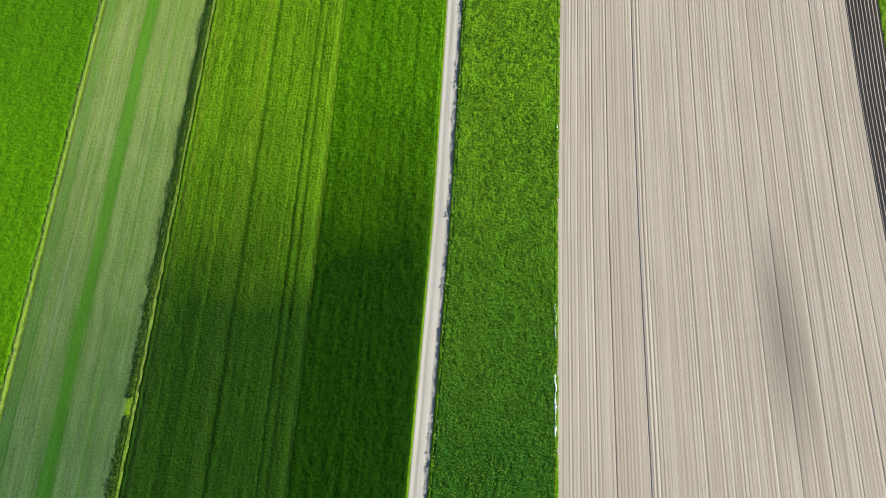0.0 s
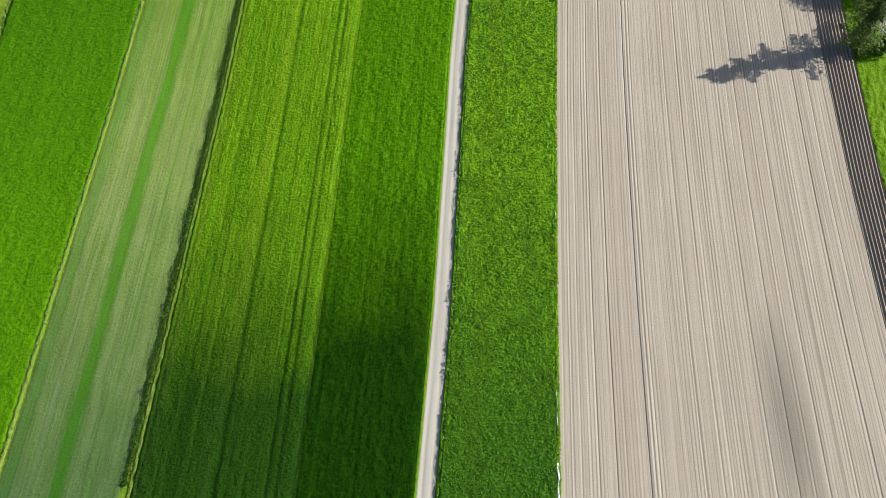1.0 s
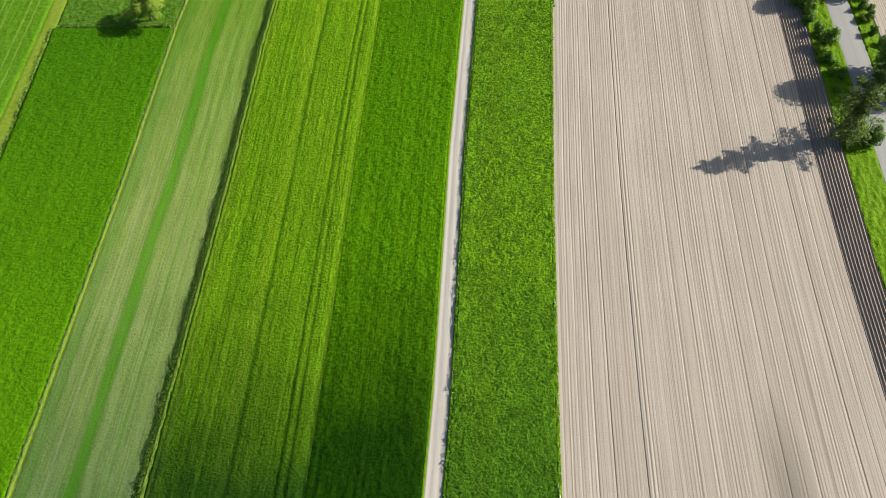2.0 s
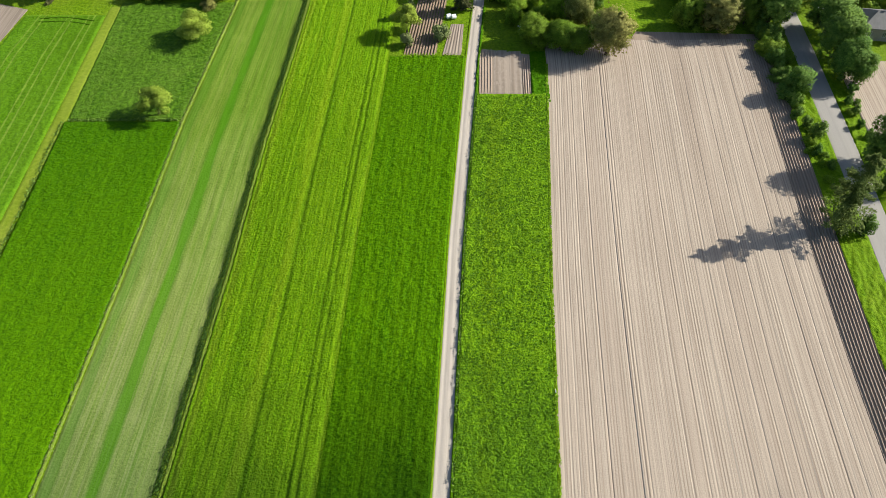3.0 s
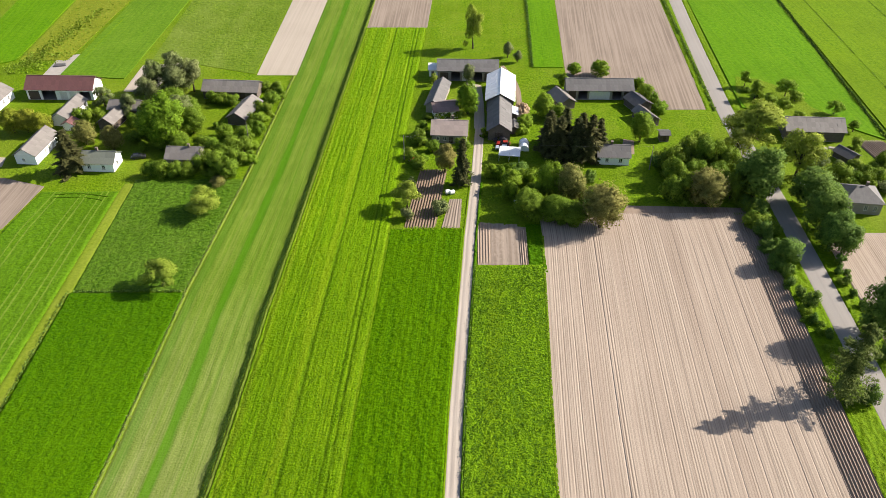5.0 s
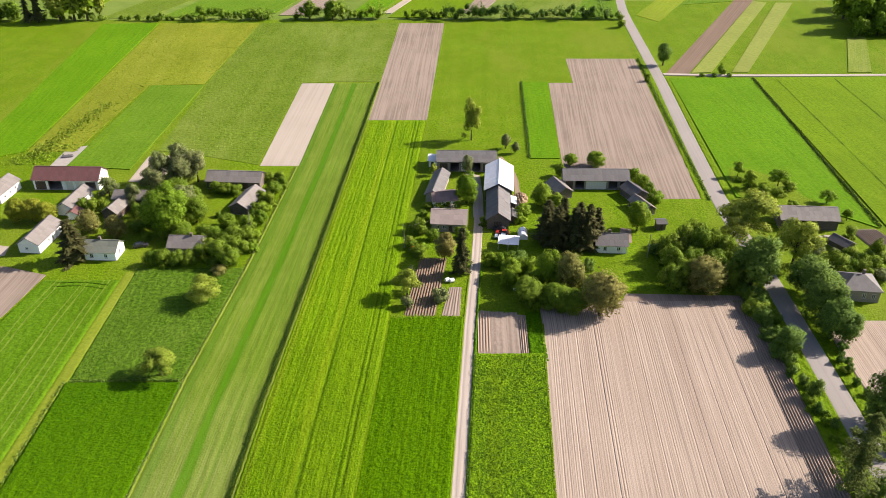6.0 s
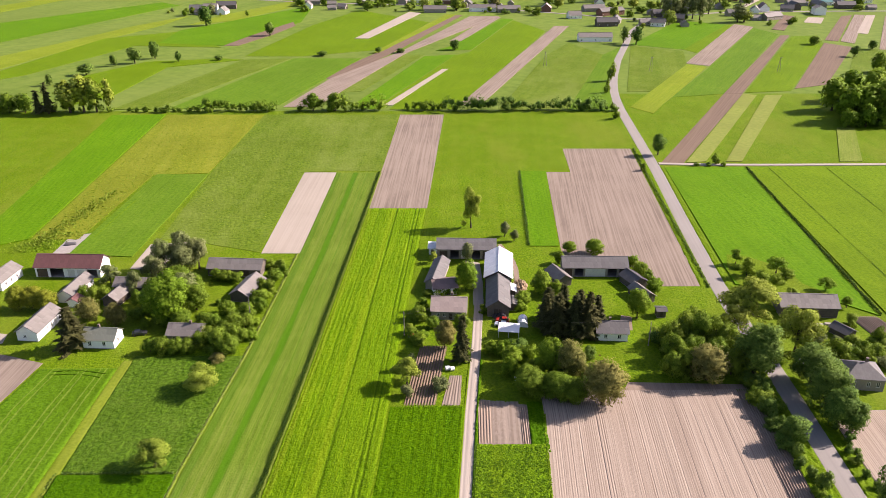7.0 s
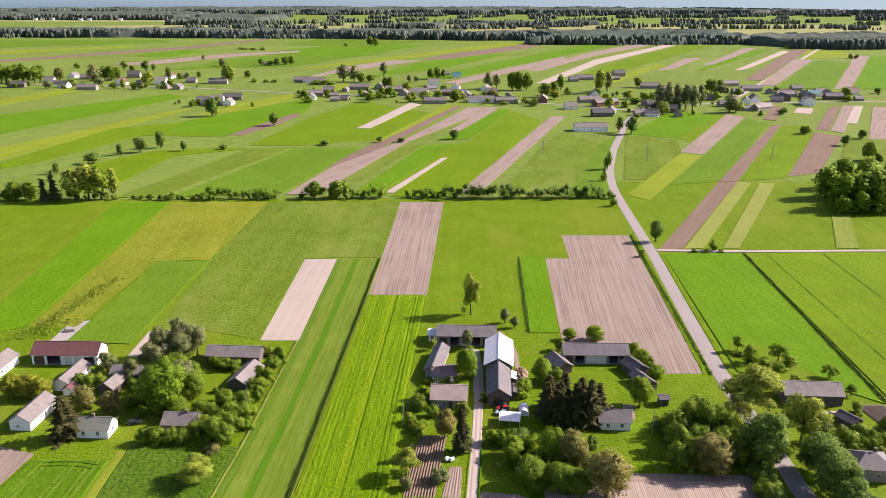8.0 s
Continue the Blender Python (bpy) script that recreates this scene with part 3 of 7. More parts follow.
E_LANE = edge((-90.9, 40), (-89.4, 104), (-88.8, 134), (-88.2, 180))
strip("field_rye", lambda y: E_LANE(y) - np.interp(y, (40, 158, 176), (23.5, 23.5, 21.0)), E_LANE, 40, 176, 0.4, 0.6, rough(0.2, 0.7, 1.1, 79, 0.3), M_RYE, "green rye field with pale wheel tracks")
for off in (0, 1.7):
    ribbon("wheel_track", [(-104.8, 174.2 - off), (-102.2, 175.4 - off), (-97.6, 175.9 - off), (-92.8, 174.9 - off), (-90.2 - off / 2, 173 - off)], 0.35, 0.36, M_DARKCORN, "dark wheel mark bending round the headland", "track")
patch("field_rye", [(-170, 30), (-114.3, 30), (-112.8, 104), (-112.5, 158), (-130, 135), (-170, 120)], 0.25, M_RYE, "green rye field beyond the wheel tracks", (0.0, 1.0))
strip("orchard_grass", lambda y: -85.4 + 0 * y, lambda y: E_STRIP(y) - 0.8, 134, 182, 0.35, 0.5, rough(0.2, 0.8, 1.0, 80, 0.25), M_ORCHARD, "rough grass under scattered fruit trees")
patch("field_bare", [(-170, 182), (-170, 120), (-130, 135), (-112.5, 159), (-109.6, 178.5), (-123, 183)], 0.12, M_SOIL_FAR, "bare brown soil beside the farmstead")
ribbon("road", ROAD, 5.2, 0.1, M_ASPHALT, "grey worn asphalt village road without markings", "road", 0.04)
strip("road_verge", lambda y: E_VERGE(y) - 0.2, lambda y: np.interp(y, [p[1] for p in ROAD], [p[0] for p in ROAD]) - 2.6, -20, 172, 0.3, 0.5, rough(0.35, 0.6, 1.0, 81, 0.2), M_VERGE, "bright tufted grass verge beside the road", "verge")
strip("road_verge", lambda y: np.interp(y, [p[1] for p in ROAD], [p[0] for p in ROAD]) + 2.6, lambda y: np.interp(y, [p[1] for p in ROAD], [p[0] for p in ROAD]) + 6.2, -20, 156, 0.3, 0.5, rough(0.35, 0.6, 1.0, 82, 0.2), M_VERGE, "bright tufted grass verge beside the road", "verge")
strip("road_verge", lambda y: np.interp(y, [p[1] for p in ROAD], [p[0] for p in ROAD]) - 6.0, lambda y: np.interp(y, [p[1] for p in ROAD], [p[0] for p in ROAD]) - 2.6, 222, 372, 0.4, 0.8, rough(0.3, 0.6, 1.4, 83, 0.2), M_VERGE, "bright tufted grass verge beside the road", "verge")
strip("road_verge", lambda y: np.interp(y, [p[1] for p in ROAD], [p[0] for p in ROAD]) + 2.6, lambda y: np.interp(y, [p[1] for p in ROAD], [p[0] for p in ROAD]) + 5.2, 222, 343, 0.4, 0.8, rough(0.3, 0.6, 1.4, 84, 0.2), M_VERGE, "bright tufted grass verge beside the road", "verge")

# gardens by the track
GARDEN = edge((8.9, 143.2), (9.6, 161))
patch("garden_soil", [(9.0, 142.6), (21.4, 141.7), (22.0, 158.6), (10.3, 161.0)], 0.05, M_SOIL_FAR, "bare trodden soil between the garden beds", category="garden bed")
strip("vegetable_bed", GARDEN, lambda y: GARDEN(y) + 3.2, 143.2, 161, 0.06, 1.5, lambda u, v, w: 0.12 + 0.08 * np.cos(2 * math.pi * u / 0.72), M_RIDGE, "garden bed in raised earth ridges", "garden bed")
strip("vegetable_bed", lambda y: GARDEN(y) + 3.3, lambda y: GARDEN(y) + 6.9, 143.0, 160.5, 0.3, 0.4, rough(0.1, 0.5, 0.7, 90, 0.07), M_SOIL_FAR, "raked pale garden bed", "garden bed")
strip("vegetable_bed", lambda y: GARDEN(y) + 7.1, lambda y: GARDEN(y) + 10.4, 142.6, 160.2, 0.3, 0.4, rough(0.06, 0.5, 0.7, 91, 0.07), M_SOIL_FAR, "raked pale garden bed", "garden bed")
strip("vegetable_bed", lambda y: GARDEN(y) + 10.5, lambda y: GARDEN(y) + 12.3, 142.4, 158, 0.1, 0.5, lambda u, v, w: 0.14 + 0.12 * np.cos(2 * math.pi * u / 0.6) + 0.1 * (vnoise(u / 0.4, v / 0.4, 92) - 0.5), M_RIDGE, "garden bed with green seedlings in rows", "garden bed")
strip("garden_grass", lambda y: GARDEN(y) + 12.4, lambda y: 25.8 + 0 * y, 140, 160, 0.25, 0.35, rough(0.35, 0.6, 0.8, 93, 0.25), M_WHEAT, "tall grass between garden and ploughland", "grass")
strip("vegetable_bed", lambda y: np.interp(y, (158.5, 187), (-9.4, -5.6)), lambda y: np.interp(y, (158.5, 187), (-1.3, 2.2)), 158.5, 187, 0.07, 1.2, lambda u, v, w: 0.14 + 0.13 * np.cos(2 * math.pi * u / 0.74), M_DARKSOIL, "dark garden bed in raised earth ridges", "garden bed")
strip("vegetable_bed", lambda y: np.interp(y, (158.4, 172), (0.2, 2.6)), lambda y: np.interp(y, (158.4, 172), (5.0, 5.9)), 158.4, 172, 0.07, 0.8, lambda u, v, w: 0.11 + 0.05 * np.cos(2 * math.pi * u / 0.7), M_SOIL_FAR, "garden bed of dry earth rows", "garden bed")

# fields behind the farms
patch("field_sandy", [(-63.8, 249.3), (-49.9, 249.2), (-46.7, 336.8), (-61.5, 336.9)], 0.06, M_SAND, "strip of pale sandy bare soil")
patch("field_tilled", [(-28.2, 292.3), (-4.5, 292.2), (4.3, 438), (-21.1, 438)], 0.06, M_SOIL_FAR, "long strip of bare brown tilled soil")
patch("field_corn", [(38.2, 337.9), (50.4, 337.8), (44.2, 254.7), (33.6, 254.8)], 0.3, FAR_CROPS[0], "narrow strip of vivid green young corn")
patch("field_tilled", [(44.2, 246), (50.6, 337), (61.8, 337), (63.6, 372.7), (98, 372.5), (94, 320), (86.8, 223), (69.5, 223), (67, 242)], 0.06, M_SOIL_FAR, "large bare brown tilled field beside the road", (0.09, 1))
patch("field_green", [(98.5, 224), (107.4, 343), (145.2, 343), (135.6, 203), (124, 214)], 0.3, FAR_CROPS[0], "vivid green corn field behind the road", (-0.07, 1))
patch("field_rye", [(146.5, 344), (262, 345.5), (330, 190), (138, 196)], 0.3, M_CORN_LIGHT, "light green corn field with darker drill lines", (-0.07, 1))
strip("field_ridged", lambda y: np.interp(y, (178, 203), (129.5, 126)), lambda y: np.interp(y, (178, 203), (140, 134.5)), 178, 203, 0.11, 1.5, lambda u, v, w: 0.15 + 0.14 * np.cos(2 * math.pi * u / 0.8), M_RIDGE, "small plot of brown soil in potato ridges")
strip("field_tilled", lambda y: np.interp(y, (110, 156), (95.2, 97.3)), lambda y: np.interp(y, (110, 156), (158, 160.1)), 110, 156, 0.2, 2.0, harrow_top, M_SOIL, "bare harrowed soil beyond the road")
patch("field_corn", [(-132.4, 249), (-109.1, 246.4), (-105.2, 334), (-128.6, 334.2)], 0.3, M_WHEAT_FAR, "dark green corn strip behind the farm")
patch("field_corn", [(-172, 250), (-153, 262), (-157, 438.6), (-187.7, 436)], 0.3, FAR_CROPS[0], "long vivid green corn strip", (-0.1, 1))
patch("field_hay", [(-152, 262), (-134.5, 262), (-130, 334), (-105.5, 336), (-100, 438), (-156, 438)], 0.12, FAR_CROPS[1], "yellow-green flowering meadow", (-0.1, 1))
patch("field_bare", [(-106.5, 237), (-106, 257.5), (-91.5, 259.5), (-94, 249), (-96.5, 236)], 0.06, M_SAND, "small bare sandy plot behind the farm")
patch("field_grass", [(-104, 262), (-97, 262), (-64.5, 250), (-62, 337), (-46, 339), (-26, 338.5), (-22, 438), (-99.5, 438), (-104.5, 334)], 0.1, FAR_CROPS[3], "rough darker meadow")
patch("farm_pad", [(-138.6, 248.6), (-132.6, 249.9), (-131.6, 267.4), (-138.4, 265.8)], 0.1, M_CONCRETE, "pale concrete pad behind the red barn", category="pad")
patch("scrub_grass", [(99.2, 233), (103.5, 247), (110, 245), (119.5, 236), (121, 224), (127.5, 216), (126, 206), (101, 206)], 0.36, M_MEADOW, "rough uncut grass of the scrubby corn edge", category="grass")
ribbon("wheel_track", [(-129.1, 263.5), (-127.9, 282), (-126.7, 301)], 0.45, 0.33, M_CORN_LIGHT, "pale wheel mark along the corn strip", "track")
ribbon("dirt_lane", [(106, 348.5), (125, 347), (150, 346.2), (220, 347), (420, 352)], 2.6, 0.36, M_GRAVEL, "pale dirt lane between the fields", "track")
patch("field_tilled", [(107.8, 350.5), (118.6, 350), (197.3, 488), (185.1, 488)], 0.08, M_DARKSOIL, "dark tilled strip beyond the lane", (0.48, 0.87))
patch("field_yellow", [(119.6, 350), (129.6, 351.5), (204.8, 484), (197.6, 488)], 0.3, M_YELLOW, "yellow-green ripening rye strip", (0.48, 0.87))
patch("field_yellow", [(139.3, 351.4), (147, 351.4), (221, 484), (210.3, 484)], 0.3, M_YELLOW, "yellow-green ripening rye strip", (0.48, 0.87))
patch("field_yellow", [(194.4, 351), (205.5, 351), (231, 410), (221, 410)], 0.3, FAR_CROPS[2], "yellow-green rye strip", (0.4, 0.9))

# fields beyond the hedge


def far_field(pts, z, mat, what):
    """One strip of the open fields, its rows along its longest side."""
    a, b = max(zip(pts, pts[1:] + pts[:1]), key=lambda e: (Vector(e[1]) - Vector(e[0])).length)
    d = Vector(b) - Vector(a)
    d = d if d.y > 0 else -d
    return tagged(patch("field_strip", pts, z, mat, "distant strip of " + what, (d.x, d.y)), group="distant field strips")


far_field([(-438, 574), (-374, 662), (-287, 903), (-315, 928), (-430, 768), (-505, 670)], 0.12, FAR_CROPS[0], "vivid green corn")
far_field([(-511, 678), (-463, 830), (-423, 1005), (-448, 1005), (-491, 883), (-545, 727)], 0.14, M_YELLOWGREEN, "yellow flowering rape")
far_field([(-348, 478), (-318, 556), (-295, 656), (-262, 764), (-254, 822), (-288, 757), (-316, 673), (-343, 602), (-380, 526)], 0.16, M_YELLOWGREEN, "yellow-green young rye")
far_field([(-288, 544), (-251, 656), (-177, 648), (-234, 727), (-289, 690), (-314, 548), (-302, 526)], 0.18, M_CORN_LIGHT, "light green barley")
far_field([(-235, 667), (-177, 656), (-164, 708), (-132, 783), (-137, 903), (-202, 790), (-236, 734)], 0.20, FAR_CROPS[0], "vivid green corn")
far_field([(-237, 764), (-202, 790), (-96, 1026), (-119, 1038), (-222, 826)], 0.22, M_YELLOWGREEN, "yellow-green young rye")
far_field([(-177, 656), (-165, 656), (-146, 711), (-134, 761), (-140, 783), (-164, 708)], 0.24, M_DARKSOIL, "bare dark soil")
far_field([(-224, 456), (-205, 477), (-197, 570), (-147, 597), (-165, 602), (-219, 589), (-246, 540)], 0.26, M_CORN_LIGHT, "flowering meadow")
far_field([(-193, 449), (-169, 449), (-112, 602), (-147, 597)], 0.28, FAR_CROPS[3], "rough dull meadow")
far_field([(-160, 449), (-95, 460), (-58, 602), (-110, 602)], 0.30, M_WHEAT_FAR, "smooth mid-green wheat")
far_field([(-150, 611), (-105, 611), (-43, 640), (-6, 783), (-82, 866), (-118, 765)], 0.10, M_CORN_LIGHT, "light green barley")
far_field([(-81, 532), (-67, 531), (-33, 630), (29, 831), (18, 831), (-46, 630)], 0.12, M_DARKSOIL, "bare dark soil")
far_field([(-64, 492), (-49, 495), (-9, 618), (-29, 618)], 0.14, FAR_CROPS[3], "dull pasture")
far_field([(-52, 455), (-38, 451), (16, 618), (-9, 611)], 0.16, FAR_CROPS[0], "vivid green corn")
far_field([(-37, 451), (-33, 451), (12, 567), (30, 630), (16, 616)], 0.18, M_CORN_LIGHT, "light green barley")
far_field([(-52, 620), (-44, 630), (23, 835), (11, 835), (-35, 678)], 0.20, M_YELLOWGREEN, "yellow-green young rye")
far_field([(0, 635), (29, 638), (79, 803), (68, 806), (14, 656)], 0.22, FAR_CROPS[0], "vivid green corn")
far_field([(12, 678), (22, 678), (67, 815), (58, 823)], 0.24, M_SOIL_FAR, "bare soil")
far_field([(48, 687), (57, 678), (70, 708), (62, 714)], 0.26, M_SOIL_FAR, "fallow soil")
far_field([(-28, 450), (12, 450), (102, 731), (78, 795), (28, 630)], 0.28, M_CORN_LIGHT, "light green barley")
far_field([(37, 448), (77, 445), (133, 618), (114, 670), (86, 611)], 0.30, FAR_CROPS[3], "pale streaked meadow")
far_field([(77, 445), (102, 445), (124, 525), (154, 651), (133, 618)], 0.10, M_WHEAT_FAR, "mid-green wheat")
far_field([(165, 662), (204, 640), (284, 769), (245, 795)], 0.12, FAR_CROPS[0], "vivid green corn")
far_field([(204, 640), (210, 625), (298, 765), (284, 769)], 0.14, M_CORN_LIGHT, "light green barley")
far_field([(124, 494), (149, 494), (190, 584), (202, 635), (164, 656)], 0.16, FAR_CROPS[3], "dull pasture")
far_field([(117, 455), (127, 440), (201, 571), (189, 581)], 0.18, M_YELLOWGREEN, "light yellow-green rye")
far_field([(128, 443), (150, 479), (185, 488), (313, 715), (303, 748), (203, 571)], 0.20, M_WHEAT_FAR, "mid-green wheat")
far_field([(200, 491), (232, 496), (332, 667), (346, 708), (319, 702)], 0.22, M_CORN_LIGHT, "light green barley")
far_field([(281, 521), (318, 507), (390, 630), (350, 648)], 0.24, FAR_CROPS[3], "rough pasture")
far_field([(-540, 1307), (-472, 1288), (-364, 1466), (-265, 1561), (-272, 1604), (-398, 1518), (-499, 1349)], 0.26, M_SOIL_FAR, "bare soil")
far_field([(-805, 1229), (-731, 1336), (-505, 1662), (-401, 1966), (-425, 1988), (-532, 1711), (-753, 1379)], 0.28, M_DARKSOIL, "grey fallow")
far_field([(-891, 1447), (-824, 1512), (-634, 1693), (-662, 1744), (-860, 1580)], 0.30, M_YELLOWGREEN, "yellow-green rye")
far_field([(-996, 1623), (-908, 1672), (-608, 1837), (-641, 1939), (-1034, 1909), (-1141, 1866)], 0.10, M_WHEAT_FAR, "mid-green wheat")
far_field([(-566, 1464), (-484, 1452), (-451, 1572), (-503, 1616)], 0.12, FAR_CROPS[0], "vivid green corn")
far_field([(-408, 1215), (-227, 1272), (-168, 1397), (-77, 1578), (-147, 1606), (-348, 1442)], 0.14, M_WHEAT_FAR, "mid-green wheat")
far_field([(-366, 1518), (-156, 1469), (-11, 1774), (-212, 1770)], 0.16, FAR_CROPS[0], "vivid green corn")
far_field([(-336, 1767), (-158, 1735), (16, 1890), (-290, 1969)], 0.18, M_WHEAT_FAR, "mid-green wheat")
far_field([(-222, 1217), (-154, 1272), (35, 1551), (232, 1796), (160, 1853), (13, 1609), (-161, 1332)], 0.20, M_YELLOWGREEN, "yellow-green rye")
far_field([(-188, 1084), (-149, 1159), (-65, 1312), (-24, 1376), (-78, 1387), (-144, 1263)], 0.22, M_SOIL_FAR, "bare soil")
far_field([(-24, 1399), (32, 1423), (238, 1742), (206, 1796), (34, 1538)], 0.24, M_DARKSOIL, "grey fallow")
far_field([(-103, 1106), (10, 1237), (143, 1525), (99, 1511), (-28, 1333)], 0.26, FAR_CROPS[0], "vivid green corn")
far_field([(10, 1039), (32, 1033), (142, 1229), (232, 1402), (244, 1474), (117, 1247)], 0.28, M_SOIL_FAR, "bare soil")
far_field([(-23, 1093), (24, 1100), (263, 1527), (388, 1745), (344, 1780), (212, 1554)], 0.30, FAR_CROPS[0], "vivid green corn")
far_field([(137, 1212), (162, 1203), (297, 1475), (491, 1783), (451, 1801), (302, 1555)], 0.10, M_SOIL_FAR, "bare soil")
far_field([(134, 1040), (152, 1040), (279, 1326), (546, 1784), (518, 1784), (285, 1403)], 0.12, M_SAND, "pale bare soil")
far_field([(162, 1040), (271, 1171), (464, 1503), (614, 1749), (550, 1766), (287, 1306)], 0.14, M_CORN_LIGHT, "light green barley")
far_field([(201, 1027), (231, 1028), (384, 1297), (370, 1317)], 0.16, M_YELLOWGREEN, "yellow-green rye")
far_field([(342, 1205), (374, 1231), (489, 1441), (460, 1440)], 0.18, M_SOIL_FAR, "bare soil")
far_field([(447, 1308), (468, 1308), (685, 1683), (658, 1682)], 0.20, M_SOIL_FAR, "bare soil")
far_field([(404, 1214), (417, 1214), (686, 1620), (677, 1650)], 0.22, FAR_CROPS[0], "vivid green corn")
far_field([(464, 1214), (490, 1232), (715, 1590), (714, 1620)], 0.24, M_SAND, "pale bare soil")
far_field([(430, 1082), (449, 1075), (775, 1636), (749, 1652)], 0.26, M_DARKSOIL, "dark bare soil")
far_field([(423, 1016), (445, 1016), (679, 1408), (649, 1419)], 0.28, M_SOIL_FAR, "bare soil")
far_field([(438, 992), (502, 981), (713, 1342), (671, 1385)], 0.30, M_WHEAT_FAR, "mid-green wheat")
far_field([(670, 1431), (764, 1444), (844, 1622), (768, 1621)], 0.10, M_YELLOWGREEN, "yellow-green rye")
far_field([(506, 981), (526, 981), (820, 1482), (805, 1508)], 0.12, M_SOIL_FAR, "bare soil")
far_field([(529, 981), (616, 959), (941, 1484), (824, 1482)], 0.14, FAR_CROPS[0], "vivid green corn")
far_field([(189, 584), (204, 575), (305, 755), (293, 773)], 0.16, M_SOIL_FAR, "bare soil")
far_field([(185, 488), (197, 488), (320, 708), (312, 708)], 0.18, M_DARKSOIL, "bare soil")
far_field([(237, 502), (264, 514), (349, 651), (334, 670)], 0.20, M_DARKSOIL, "bare soil")
far_field([(341, 684), (350, 678), (438, 832), (423, 824)], 0.22, M_DARKSOIL, "bare soil")
far_field([(352, 678), (359, 667), (452, 832), (443, 836)], 0.24, M_SOIL_FAR, "bare soil")
far_field([(388, 721), (395, 715), (463, 832), (453, 832)], 0.26, M_SAND, "bare soil")
far_field([(366, 640), (399, 630), (515, 824), (469, 824)], 0.28, M_SOIL_FAR, "bare soil")
far_field([(317, 741), (326, 734), (374, 824), (366, 832)], 0.30, M_DARKSOIL, "bare soil")
far_field([(366, 784), (380, 776), (401, 815), (386, 819)], 0.10, M_SAND, "bare soil")
for pts, m in (([(-92, 455), (-72.5, 534), (-28, 630), (36, 822), (66, 822), (-23, 625), (-73, 455)], M_SOIL_FAR), ([(-71, 690), (-58.7, 690), (-15, 844), (-28, 852)], M_SAND),
               ([(13.7, 460), (27, 460), (128, 758), (114, 758)], M_SOIL_FAR), ([(-32, 459), (-26.8, 459), (9.2, 563), (4.6, 563)], M_SAND)):
    far_field(pts, 0.33, m, "bare soil")
ribbon("road", [(-900, 1075), (-560, 1035), (-300, 985), (-150, 930), (-20, 905), (60, 880), (150, 835), (200, 800), (300, 850), (420, 862), (800, 870)], 5.0, 0.25, M_ASPHALT, "grey village street in the distance", "road")
ribbon("road", [(330, 870), (400, 980), (520, 1180), (700, 1480), (820, 1680)], 6.0, 0.25, M_GRAVEL, "pale straight country road in the distance", "road")


# ---- trees ----
def leaves(n, lobes, size, r, up=0.35, corners=4):
    """n small leaf sprays over the lobes: (x, y, z, radius, height factor)."""
    lob = np.array(lobes)
    wgt = lob[:, 3] ** 2
    k = r.choice(len(lob), n, p=wgt / wgt.sum())
    d = r.normal(size=(n, 3))
    d[:, 2] += up
    d /= np.linalg.norm(d, axis=1)[:, None]
    rad = lob[k, 3] * (0.6 + 0.62 * np.sqrt(r.random(n)) + 0.3 * (r.random(n) > 0.9) * r.random(n))
    p = lob[k, :3] + d * rad[:, None] * np.stack([np.ones(n), np.ones(n), lob[k, 4]], 1)
    nrm = d + 0.45 * r.normal(size=(n, 3))
    nrm[:, 2] += 0.3
    nrm /= np.linalg.norm(nrm, axis=1)[:, None]
    a = np.cross(nrm, r.normal(size=(n, 3)))
    a /= np.linalg.norm(a, axis=1)[:, None] + 1e-9
    b = np.cross(nrm, a)
    s = (size * (0.55 + 0.8 * r.random(n)))[:, None]
    if corners == 3:
        return np.stack([p - a * s * 0.8, p + (a + b * 0.85) * s * 0.7, p + (a - b * 0.85) * s * 0.7], 1).reshape(-1, 3), np.arange(3 * n).reshape(n, 3)
    v = np.stack([p - a * s, p + b * s * 0.62 - nrm * s * 0.12, p + a * s, p - b * s * 0.62 - nrm * s * 0.12], 1).reshape(-1, 3)
    f = np.arange(4 * n).reshape(n, 4)
    return v, f


def cores(lobes, shrink, r):
    """Ragged inner masses of twigs and shaded leaves, in triangles."""
    vs, fs = [], []
    for x, y, z, rad, hf in lobes:
        o = len(vs)
        n, rings = 7, 4
        for j in range(rings + 1):
            th = math.pi * j / rings
            for i in range(n):
                ph = 2 * math.pi * (i + 0.5 * (j % 2)) / n
                q = rad * shrink * r.uniform(0.8, 1.12)
                vs.append((x + q * math.sin(th) * math.cos(ph), y + q * math.sin(th) * math.sin(ph), z + q * hf * math.cos(th)))
        fs += [(o + j * n + i, o + j * n + (i + 1) % n, o + (j + 1) * n + (i + 1) % n, o + (j + 1) * n + i) for j in range(rings) for i in range(n)]
    return np.array(vs), np.array([t for q in fs for t in ((q[0], q[1], q[2]), (q[0], q[2], q[3]))])


